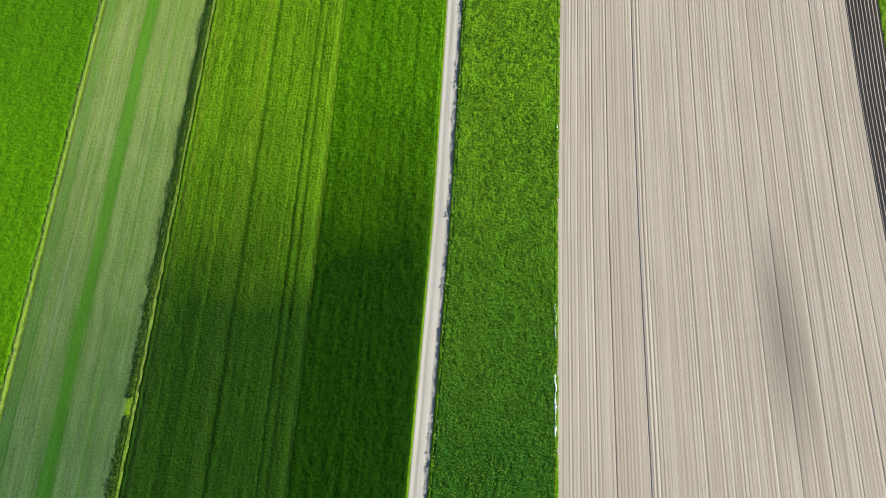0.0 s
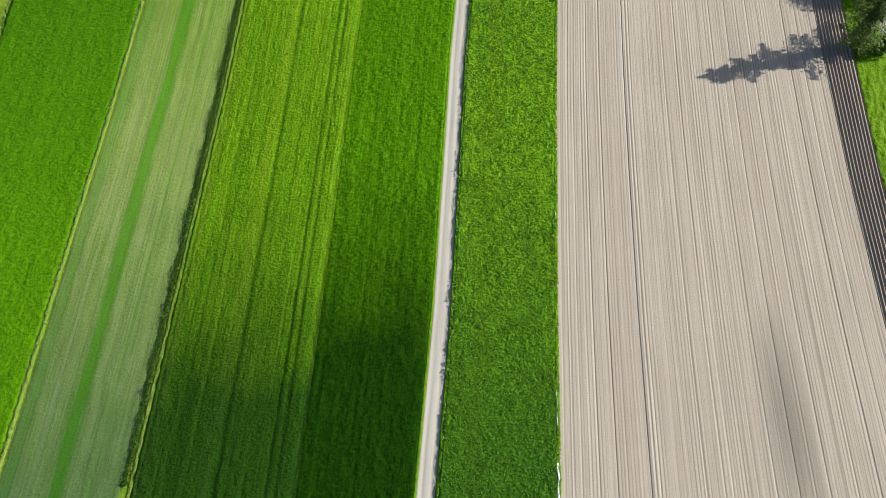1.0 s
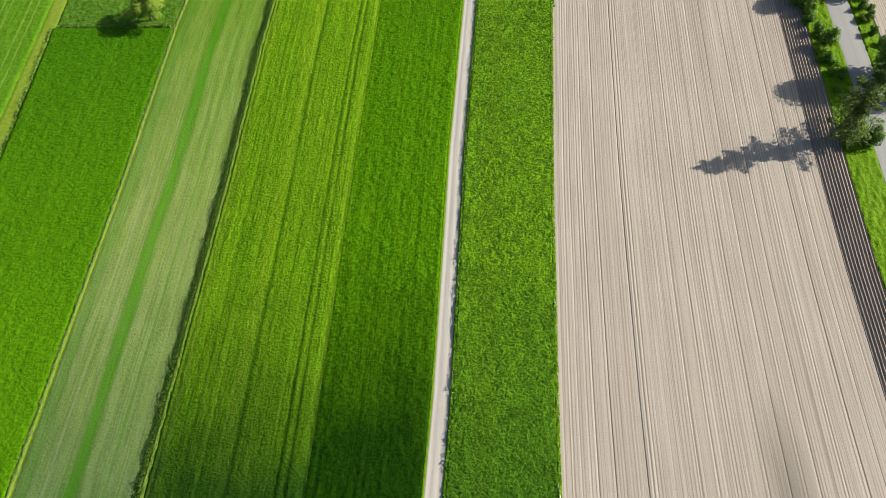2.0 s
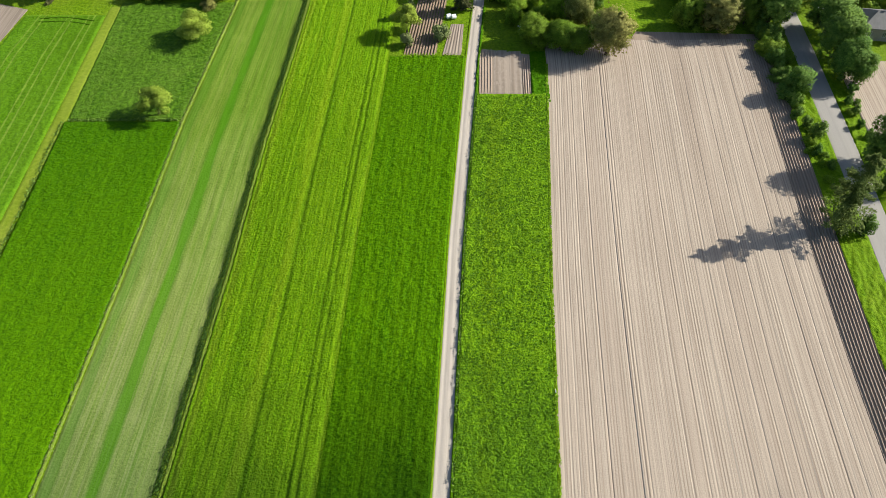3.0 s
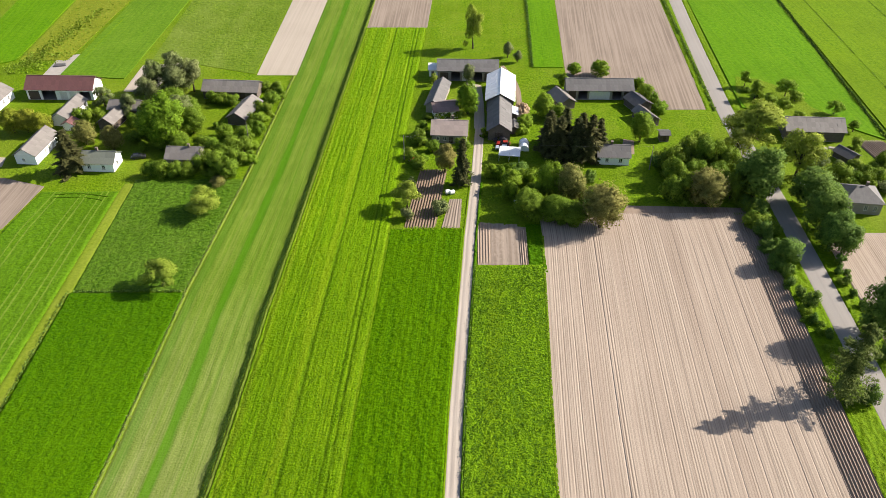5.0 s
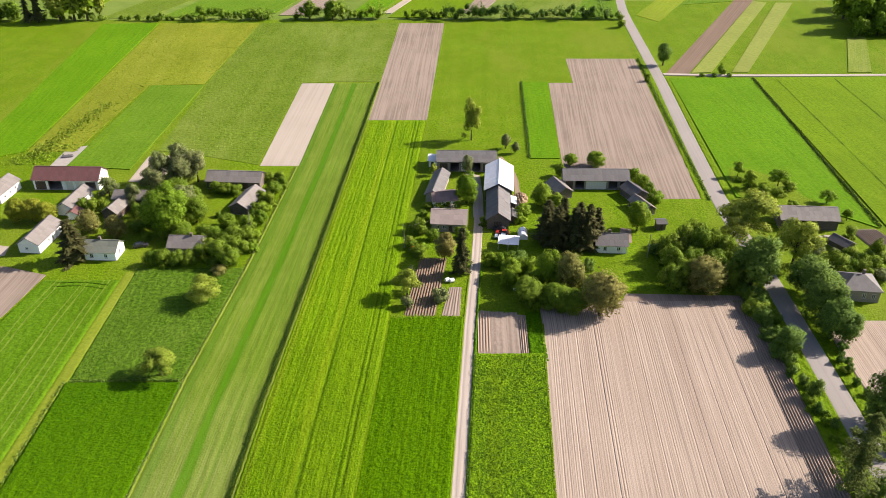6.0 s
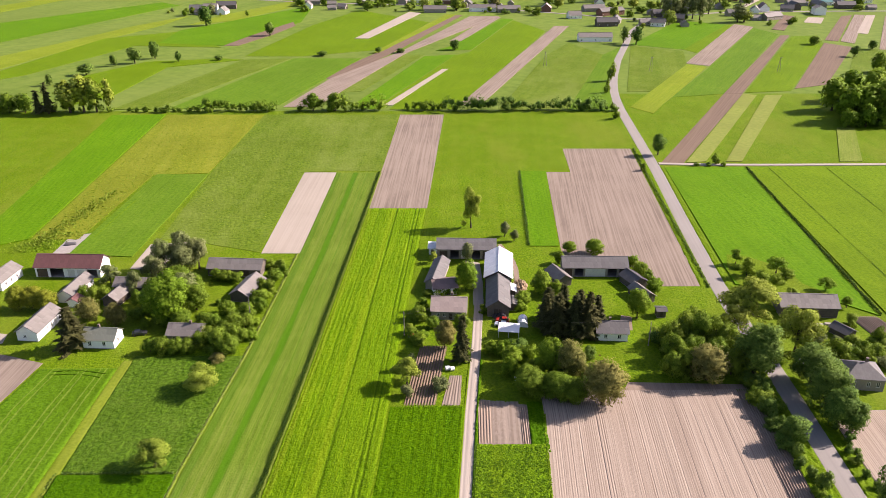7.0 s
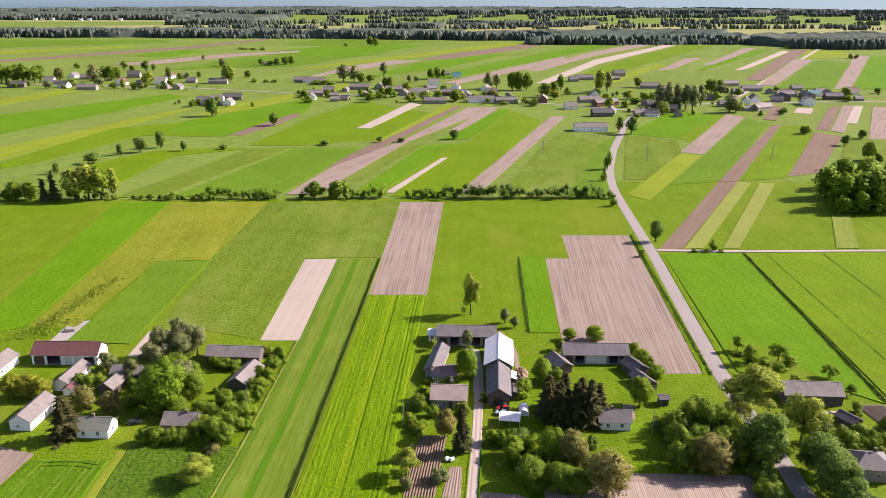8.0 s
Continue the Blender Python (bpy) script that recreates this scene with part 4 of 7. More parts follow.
def crown(v, f, lobes, leaf, root):
    """A crown whose leaves share the roundness of their bough and of the whole tree in how they take the light."""
    lob = np.array(lobes)
    mid = (lob[:, :3] * lob[:, 3:4]).sum(0) / lob[:, 3].sum()
    span = np.abs(v - mid).max(0) + 0.1
    near = np.stack([((v - L[:3]) ** 2).sum(1) / L[3] ** 2 for L in lob], 1).argmin(1)
    n = (v - lob[near, :3]) / lob[near, 3:4] + 0.7 * (v - mid) / span
    n[:, 2] += 0.12
    n += np.random.default_rng(len(v)).normal(size=n.shape) * 0.42
    n /= np.linalg.norm(n, axis=1)[:, None] + 1e-6
    flat = np.cross(v[f[:, 1]] - v[f[:, 0]], v[f[:, 2]] - v[f[:, 0]])
    back = (flat * n[f].sum(1)).sum(1) < 0
    f = f.copy()
    f[back] = f[back][:, ::-1]
    ob = piece("crown", v, f, M_LEAF[leaf], root, smooth=True)
    ob.data.normals_split_custom_set_from_vertices(n.tolist())
    return ob


def lobes_for(shape, r):
    L = []
    if shape == "round":            # 10 high, 4 wide each side
        L.append((0, 0, 5.2, 3.0, 1.3))
        for k in range(28):
            a, e = k * 2.4 + r.uniform(-.4, .4), -1.05 + 2.3 * (k + r.random()) / 28
            q = r.uniform(1.7, 3.3)
            L.append((q * math.cos(a) * math.cos(e), q * math.sin(a) * math.cos(e), 5.2 + 1.35 * q * math.sin(e), r.uniform(0.6, 1.45), r.uniform(.75, 1.0)))
    elif shape == "open":           # spreading, with gaps
        for k in range(20):
            a, q = k * 2.4 + r.uniform(-.4, .4), r.uniform(0.4, 3.2)
            L.append((q * math.cos(a), q * math.sin(a), 8.0 - 0.36 * q * q * r.uniform(.4, 1.2) - r.choice((0, 0, 1.6, 3.0)) + r.uniform(-.6, .5), r.uniform(0.9, 1.5), r.uniform(.55, .85)))
    elif shape == "tall":
        for k in range(10):
            z = 2.6 + 0.72 * k
            q = 1.7 * math.sin(math.pi * min(1, (k + 1.5) / 11.5))
            a = r.uniform(0, 6.3)
            L.append((q * 0.7 * math.cos(a), q * 0.7 * math.sin(a), z, 0.55 + q * 0.75, 1.0))
    elif shape == "shrub":          # 5 high, 2.8 each side
        for k in range(14):
            a, q = k * 2.4 + r.uniform(-.4, .4), r.uniform(0.2, 1.9)
            L.append((q * math.cos(a), q * math.sin(a), r.uniform(0.7, 3.7) - 0.45 * q, r.uniform(0.6, 1.15), r.uniform(.8, 1.1)))
    return L


def boughs(h, rad, n, per, size, droop, sway, taper, r):
    """Needle sprays along drooping boughs of uneven length."""
    t = (np.arange(n) + r.random(n)) / n
    z0, ang = h * (0.08 + 0.91 * t), np.arange(n) * 2.4 + 0.5 * r.normal(size=n)
    ln = rad * (1 - t) ** taper * (0.35 + 0.9 * r.random(n)) + 0.06 * rad
    k = np.repeat(np.arange(n), per)
    s = 0.08 + 0.95 * r.random(n * per) ** 0.8
    c, d = np.cos(ang[k]), np.sin(ang[k])
    side = r.normal(size=n * per) * ln[k] * sway * (1.15 - s)
    p = np.stack([ln[k] * s * c - side * d, ln[k] * s * d + side * c, z0[k] - droop * ln[k] * s * (1.4 - 0.6 * s) + 0.12 * r.normal(size=n * per)], 1)
    a = np.stack([c, d, -droop + 0 * c], 1) + 0.45 * r.normal(size=(n * per, 3))
    b = np.stack([-d, c, 0 * c], 1) + 0.35 * r.normal(size=(n * per, 3))
    q = (size * (0.6 + 0.7 * r.random(n * per)))[:, None]
    return np.stack([p + a * q, p - a * q * 0.6 + b * q * 0.5, p - a * q * 0.6 - b * q * 0.5], 1).reshape(-1, 3), np.arange(3 * n * per).reshape(-1, 3)


def tree_mesh_parts(shape, leaf, far, seed):
    r, g = random.Random(seed), np.random.default_rng(seed)
    name = {"shrub": "shrub", "spruce": "conifer", "pine": "conifer"}.get(shape, "tree")
    root = new(name)
    if shape in ("spruce", "pine"):
        h, rad = BASE[shape]
        n, per, size, droop, sway = {"spruce": (110, 40, 0.42, 0.4, 0.22), "pine": (50, 230, 0.105, 0.3, 0.26)}[shape]
        if far:
            n, per, size = 26, 6, size * 2.4
        v, f = boughs(h * 0.98, rad, n, per, size, droop, sway, 0.8 if shape == "spruce" else 0.55, g)
        cv, cf = tube([(0, 0, 0.08 * h), (0, 0, 0.4 * h), (0, 0, 0.75 * h), (0, 0, 0.97 * h)], [c * (0.75 if shape == "spruce" else 0.3) for c in (1.9, 1.4, 0.6, 0.04)], 7)
        cf = np.array([t for q in cf if len(q) == 4 for t in ((q[0], q[1], q[2]), (q[0], q[2], q[3]))])
        piece("crown", np.concatenate([v, np.array(cv)]), np.concatenate([f, cf + len(v)]), M_LEAF[leaf], root)
        piece("trunk", *tube([(0, 0, -0.2), (0, 0, h * 0.4), (0, 0, h * 0.95)], [0.28, 0.2, 0.04]), M_BARK, root)
        return root
    L = lobes_for(shape, r)
    n = {"round": 4800, "open": 3800, "tall": 2400, "shrub": 1800}[shape]
    size = {"round": 0.25, "open": 0.23, "tall": 0.25, "shrub": 0.2}[shape]
    if far:
        n, size = n // 9, size * 2.6
    v, f = leaves(int(n * 1.5), L, size * 0.98, g, corners=3)
    cv, cf = cores(L[::3] if far else L[::2], {"open": 0.45}.get(shape, 0.72), r)
    crown(np.concatenate([v, cv]), np.concatenate([f, cf + len(v)]), L, leaf, root)
    if shape == "shrub":
        piece("trunk", *join([tube([(0, 0, -0.1), (0.3 * math.cos(k * 2.1), 0.3 * math.sin(k * 2.1), 1.2), (0.9 * math.cos(k * 2.1), 0.9 * math.sin(k * 2.1), 2.6)], [0.1, 0.08, 0.03], 5) for k in range(3)]), M_BARK, root)
        return root
    top = 9.2 if shape == "tall" else 7.0
    piece("trunk", *tube([(0, 0, -0.2), (0.05, 0.02, 1.0), (0.12, -0.05, 3.4), (0.0, 0.1, top)], [0.36, 0.27, 0.2, 0.06]), M_BARK, root)
    if not far:
        for k in range(5):
            x, y, z, rad, _ = L[(2 * k + 1) % len(L)]
            piece("limb", *tube([(0.08, 0, 2.6 + 0.25 * k), (x * 0.5, y * 0.5, z * 0.72), (x * 0.95, y * 0.95, z)], [0.14, 0.1, 0.03], 5), M_BARK, root)
    return root


PROTO, used, ids = {}, {}, [0]
BASE = {"round": (10.2, 4.0), "open": (9.2, 4.0), "tall": (10.4, 2.4), "pine": (10.2, 2.7), "shrub": (4.7, 2.7), "spruce": (15, 2.6)}


def plant(shape, leaf, x, y, h, rad, label, category="tree", group="", far=False):
    ids[0] += 1
    k = ids[0]
    key = (shape, leaf, far, k % (2 if far else 3))
    bh, br = BASE[shape]
    m = pose(x, y, 0, 0, 0, (k * 137.5) % 360) @ Matrix.Diagonal((rad / br, rad / br, h / bh, 1))
    if key not in PROTO:
        ob = PROTO[key] = tree_mesh_parts(shape, leaf, far, 100 + len(PROTO))
        ob.matrix_basis = m
    else:
        src = PROTO[key]
        s = src.scale
        ob = copy_thing(src, m @ Matrix.Diagonal((1 / s.x, 1 / s.y, 1 / s.z, 1)))
        ob.name = src.name.split(".")[0]
    return tagged(ob, label, category, group)


def plants(shape, leaf, label, category, group, *rows, far=False):
    for x, y, h, rad in rows:
        plant(shape, leaf, x, y, h, rad, label, category, group, far)



def tufts(name, left, right, y0, y1, per_m2, size, z, leaf, label, seed, patchy=0.35):
    """Leaf sprays standing out of a crop."""
    g = np.random.default_rng(seed)
    n = int((y1 - y0) * float(right(0.5 * (y0 + y1)) - left(0.5 * (y0 + y1))) * per_m2)
    y, s = y0 + (y1 - y0) * g.random(n), g.random(n)
    L, R = left(y), right(y)
    keep = vnoise(s * (R - L) / 0.5, y / 0.6, seed) > patchy
    x, y = (L + (R - L) * s)[keep], y[keep]
    v, f = leaves(len(x), [(0, 0, 0, 0.01, 1)], size, g, 1.5)
    v = v.reshape(-1, 4, 3) + np.stack([x, y, z + 0.25 * g.random(len(x)) * z], 1)[:, None, :]
    return tagged(piece(name, v.reshape(-1, 3), f, M_LEAF[leaf]), label, "crop", "", "stuff")


tufts("bean_leaves", lambda y: E_TRACK(y) + 3.4, lambda y: E_BANK(y) - 0.4, -10, 142, 24, 0.14, 0.46, "bean", "broad leaves of the row crop in uneven clumps", 41)
tufts("barley_blades", lambda y: E_HEDGE(y) + 1.2, lambda y: E_CROP(y) - 0.6, 62, 150, 7, 0.13, 0.42, "ear", "upper blades of the barley", 42, 0.45)
tufts("clover_leaves", E_CROP, lambda y: E_TRACK(y) - 0.6, 64, 154, 6, 0.12, 0.42, "blade", "upper leaves of the clover", 43, 0.5)
tufts("wheat_blades", lambda y: -85.6 + 0 * y, lambda y: E_STRIP(y) - 1.0, 20, 132, 3, 0.13, 0.42, "blade", "upper blades of the young wheat", 44, 0.5)


# trees and bushes of the left farmstead and orchard
plants("spruce", "fir", "tall dark spruce beside the white house", "tree", "", (-104.2, 186.2, 13.5, 4.8))
plants("round", "ochre", "yellow-green young-leaved tree in a farmyard", "tree", "yard trees", (-130.8, 209.2, 8.5, 3.6), (-126.6, 209.2, 7.5, 3.6), (-122.3, 209.2, 6.8, 3.8))
plants("round", "bronze", "bronze-leaved walnut tree behind the house", "tree", "walnut trees", (-96.9, 198.6, 8, 3.4), (-105.8, 201.5, 8, 3.8), (1.4, 185.6, 9, 3.2), (41.0, 158.5, 13.5, 6.0), (71.4, 169.5, 10.5, 5.6))
plants("round", "bright", "big bright green broadleaf tree in full leaf", "tree", "broadleaf trees", (-82, 201.4, 16.5, 6.8), (9, 220.9, 11, 3.9), (60.5, 202.3, 10.5, 3.8), (33, 218.3, 8, 3.6), (37.6, 216.6, 5.4, 2.8))
plants("open", "grey", "grey-green willow behind the farm sheds", "tree", "willows", (-89, 239, 13.5, 5), (-82.5, 237, 12, 4.6), (-96, 229, 9, 3.6), (-80, 212, 11, 5), (-94, 234.4, 13.1, 3.4), (-86.9, 232.6, 10.6, 5.8), (-85, 243.7, 6.5, 3.2), (-92.9, 227.3, 8.8, 2.8), (-98.1, 218.8, 8.2, 2.8), (-109, 226.4, 7, 3.3), (-91.3, 240, 7.2, 3.4))
plants("shrub", "mid", "dense green garden shrub", "shrub", "garden shrubs", (-113.3, 215.5, 6, 2.2), (-109.2, 213.9, 6, 2.8), (-107, 215.5, 5.6, 2.2), (-87.5, 197.1, 4.6, 1.5), (-95, 212.3, 5.2, 2.3), (-82.1, 199.2, 6.3, 3),
       (-78.4, 202.2, 5.5, 3), (-5.3, 207.2, 5.1, 2.3), (-6, 201.1, 6, 2.7), (-2.2, 196.7, 5, 2.6), (0.1, 218.4, 3.1, 3.2), (6.8, 198.1, 4.6, 2.4), (-3.9, 216.7, 2.6, 2), (13.5, 205.6, 3.4, 1.6), (2.5, 218.4, 3.1, 2), (5.7, 218.4, 3.5, 2))
plants("shrub", "mid", "overgrown hedge bush in full leaf", "shrub", "overgrown hedge", (-74.6, 229.0, 4, 2.6), (-70.9, 228, 4.4, 2.9), (-67.5, 227.2, 4.4, 2.9), (-61.7, 236.1, 3.4, 2.6), (-58.6, 238, 3.4, 2.6), (-55.3, 237.9, 3, 2.6),
       (-52.6, 232.4, 4.5, 2.3), (-55.2, 227.1, 4.4, 2.8), (-57.4, 221.1, 5.2, 2.9), (-54.4, 218.6, 5.4, 2.3), (-57.4, 213, 5.2, 3.0))
plants("shrub", "mid", "overgrown hedge bush in full leaf", "shrub", "overgrown hedge", (-55.9, 207.4, 6, 2.8), (-58.8, 202.8, 5.9, 3.4), (-65.1, 205.4, 5.1, 3.1), (-57.9, 196.9, 6.4, 3.3), (-61.1, 195.5, 6.4, 3.7), (-58.8, 189.9, 7, 3.5),
       (-62.5, 191.3, 6.6, 3.7), (-63.2, 184.5, 7.6, 4.3), (-59.6, 183.2, 7.6, 3.2), (-70.6, 199.4, 5.1, 3.2), (-66.5, 195.5, 5.4, 3), (-67.3, 189.9, 5.8, 2.9), (-81.6, 183.9, 5.6, 2.6), (-78.2, 183.3, 5.6, 2.8), (-74.5, 183.9, 5.2, 2.8), (-71.1, 184.0, 5.4, 2.9), (-68.6, 186.2, 5.6, 2.4))
plants("shrub", "bronze", "low reddish bush at the field edge", "shrub", "", (-61.4, 179.3, 3.3, 2.8))
plants("open", "lime", "bushy pale green fruit tree standing in the grass", "tree", "orchard trees", (-64.8, 135.8, 7.4, 4.8), (-62.4, 165.6, 7.0, 5.2))
plants("round", "mid", "green tree in the dense farm garden", "tree", "garden trees", (-75.5, 208.5, 9, 4.2), (-78.5, 216.5, 8.5, 4.0), (-89.5, 207.5, 7.5, 3.4), (-84.5, 221.0, 9.5, 4.4), (-92.0, 217.5, 6.5, 3.0), (-76.5, 196.8, 6.2, 3.2))
# middle farmstead
plants("spruce", "fir", "slim dark spruce at the garden corner", "tree", "spruces", (6.0, 178.5, 15, 2.9), (31.4, 195.0, 12.4, 3.6), (34.5, 192.4, 14.0, 4.0), (39.2, 191.3, 14.2, 3.9), (43.2, 191.0, 15.3, 3.9), (46.0, 193.4, 13, 3.3), (36.5, 197, 14.5, 4.0), (41.5, 196.6, 13, 3.8), (33.0, 202, 11, 3.6))
plants("open", "lime", "bushy fruit tree beside the garden beds", "tree", "fruit trees", (-8.8, 193.8, 3.6, 1.7), (-8.8, 167.4, 8.6, 4.0), (-1.9, 241.5, 4.5, 1.5))
plants("shrub", "grey", "low grey-green bush among the garden beds", "shrub", "", (-8.6, 162.5, 4.2, 2.2), (-0.1, 165.5, 5.2, 2.9), (-8.0, 174.5, 5.5, 2.4))
plants("shrub", "bright", "leafy bush beside the track", "shrub", "track bushes", (19.1, 171.5, 7.0, 3.1), (25.5, 163.2, 5.6, 3.2), (19.5, 184.5, 4.2, 2.4), (14.4, 182.9, 5.4, 2.6), (17, 181.5, 5.6, 2.5), (24.6, 178.9, 5.7, 2.8), (26.8, 211.8, 5.6, 3.3), (25.2, 207.6, 4.3, 2.3))
plants("round", "mid", "rounded green tree in an overgrown garden", "tree", "garden trees", (23, 163.5, 8.4, 4.4), (30, 161.6, 7.5, 4.6), (34.5, 160.5, 6.2, 4.2))
plants("round", "bright", "tall fresh green tree in the overgrown garden", "tree", "garden trees", (29.4, 171.8, 12, 4.3), (19.6, 176.5, 6.5, 3.0))
plants("round", "bronze", "olive-leaved walnut tree in the overgrown garden", "tree", "walnut trees", (34.2, 169.5, 12.5, 4.6))
plants("round", "bright", "small round tree behind the barns", "tree", "barn trees", (47.2, 249.2, 4.6, 2.6), (42.2, 240.4, 4.8, 1.9), (55.8, 248.1, 6, 3.5))
plants("tall", "grey", "slender birch in the farmyard", "tree", "birches", (10.1, 242.5, 7.5, 1.9), (25.1, 263.9, 6.5, 1.7), (28.3, 259.8, 4.8, 1.4))
plants("open", "lime", "tall airy tree coming into leaf behind the barn", "tree", "", (12.7, 272, 17, 4.0))
# along the road
plants("open", "lime", "large spreading yellow-green tree by the road", "tree", "roadside trees", (92.3, 198.5, 15.5, 8.4), (86, 192, 10, 5), (99.9, 181.5, 16, 6.0))
plants("round", "dark", "dense dark chestnut tree shading the road", "tree", "chestnuts", (85.2, 172.5, 15.5, 7.0), (98.4, 167.4, 12.5, 6.0), (97.2, 157.4, 13, 6.0), (96.3, 148.4, 11.5, 5.2), (83.3, 142.8, 8.2, 3.6), (99.6, 147.3, 9, 3.4), (94.2, 118.0, 16.5, 5.4))
plants("pine", "larch", "tall old larch with drooping boughs at the road verge", "tree", "", (79.6, 101.0, 20.5, 6.2))
plants("shrub", "dark", "dark bush on the road verge", "shrub", "verge bushes", (82.9, 160.5, 5.5, 2.2), (84.2, 164, 5, 2.2), (81.6, 151.5, 4, 1.7), (82.3, 145.6, 4.6, 1.8), (82.2, 138.2, 4.5, 1.9), (81.2, 134.6, 3.4, 1.5), (82.3, 122.4, 3.2, 1.5), (83.8, 118, 2.8, 1.4), (96.6, 143.2, 3.4, 1.6), (95.6, 127.5, 2.6, 1.2), (86.2, 109.5, 4.6, 2.0), (82.4, 154.7, 5.5, 1.8), (82.6, 148.4, 4.7, 1.9), (83.4, 127.5, 5.8, 2.3), (82.4, 131.3, 3.8, 1.6), (94.6, 139.5, 3, 1.4), (95.2, 135.8, 3, 1.4), (94.6, 131, 3, 1.2), (93, 111, 7, 2.6), (84.5, 99.5, 5.5, 2.2))
plants("shrub", "mid", "thick bush of the roadside copse", "shrub", "roadside copse", (62.6, 171.0, 9.2, 4.0), (66.4, 171.5, 9, 3.8), (66, 186.6, 9, 4), (71.1, 189.3, 11, 4.4), (74.7, 186.6, 11.4, 4.3), (79.1, 186.6, 10.5, 3.8), (64.9, 178.7, 10, 4.2), (75.4, 194.9, 8.3, 3.7), (82, 184.6, 9, 3.2), (78.6, 171.6, 10, 3.4), (83.5, 178.7, 8.1, 2.8), (71, 180, 8, 4), (77, 180, 8, 4))
plants("shrub", "bright", "bush behind the barn yard", "shrub", "yard bushes", (66.8, 237.5, 5.5, 2.3), (68.7, 230.2, 7, 2.9), (69.6, 224.9, 6.5, 2.7), (69.6, 218.1, 5.6, 3), (68.1, 233.8, 5.4, 2.5), (72.6, 222.9, 4.0, 1.6))
plants("open", "bright", "small scrubby tree at the edge of the corn", "tree", "scrub trees", (103.9, 239.2, 6, 2.4), (104.4, 230, 6.8, 2.8), (115.1, 231.8, 6.2, 3.6), (110, 219.6, 6.1, 3), (117.1, 228.2, 3.8, 3), (126.6, 219.6, 4.6, 2.8), (127.9, 208.2, 4, 2.3), (107, 224, 4.5, 3), (113, 214, 4, 2.6))
plants("shrub", "mid", "garden bush beside the brick house", "shrub", "house garden bushes", (110.7, 178.5, 7, 4), (114.9, 178.5, 4.9, 3.2), (118.8, 181.1, 6, 2.8), (121.2, 178.5, 5.7, 2.8), (117.7, 176, 6, 2.4), (126.1, 186.4, 7.5, 2.4), (122.9, 196.2, 5.1, 2.6), (106, 176, 4.5, 2.5), (104, 160, 4, 2.0))
plants("tall", "dark", "dark slim tree beside the road", "tree", "", (109.1, 362.2, 11.4, 3.0))
plants("shrub", "mid", "small tree or bush along the road", "shrub", "roadside bushes", (132.8, 347.8, 5.7, 2.2), (123.3, 345.5, 2.3, 1.6), (129, 345.5, 2.0, 1.6), (136, 345.5, 2.0, 1.6), (120.0, 524.8, 14, 3.2), (110, 491.4, 9, 2.4), (102.6, 428.8, 6, 2.6), (96.1, 339.2, 4.2, 1.6), (105, 446, 5, 3), far=True)


# ---- buildings ----
def wall_boxes(length, height, thick, holes):
    """Boxes of a wall along x from 0 to length, outer face at y 0, with holes (u0, u1, z0, z1)."""
    cuts = sorted({0.0, length, *[h[0] for h in holes], *[h[1] for h in holes]})
    out = []
    for a, b in zip(cuts[:-1], cuts[1:]):
        z = 0.0
        for h in sorted([h for h in holes if h[0] <= a + 1e-6 and h[1] >= b - 1e-6], key=lambda h: h[2]):
            if h[2] > z:
                out.append(box(a, b, 0, thick, z, h[2]))
            z = h[3]
        if z < height:
            out.append(box(a, b, 0, thick, z, height))
    return out


def moved(vf, m):
    return [tuple(m @ Vector(v)) for v in vf[0]], vf[1]


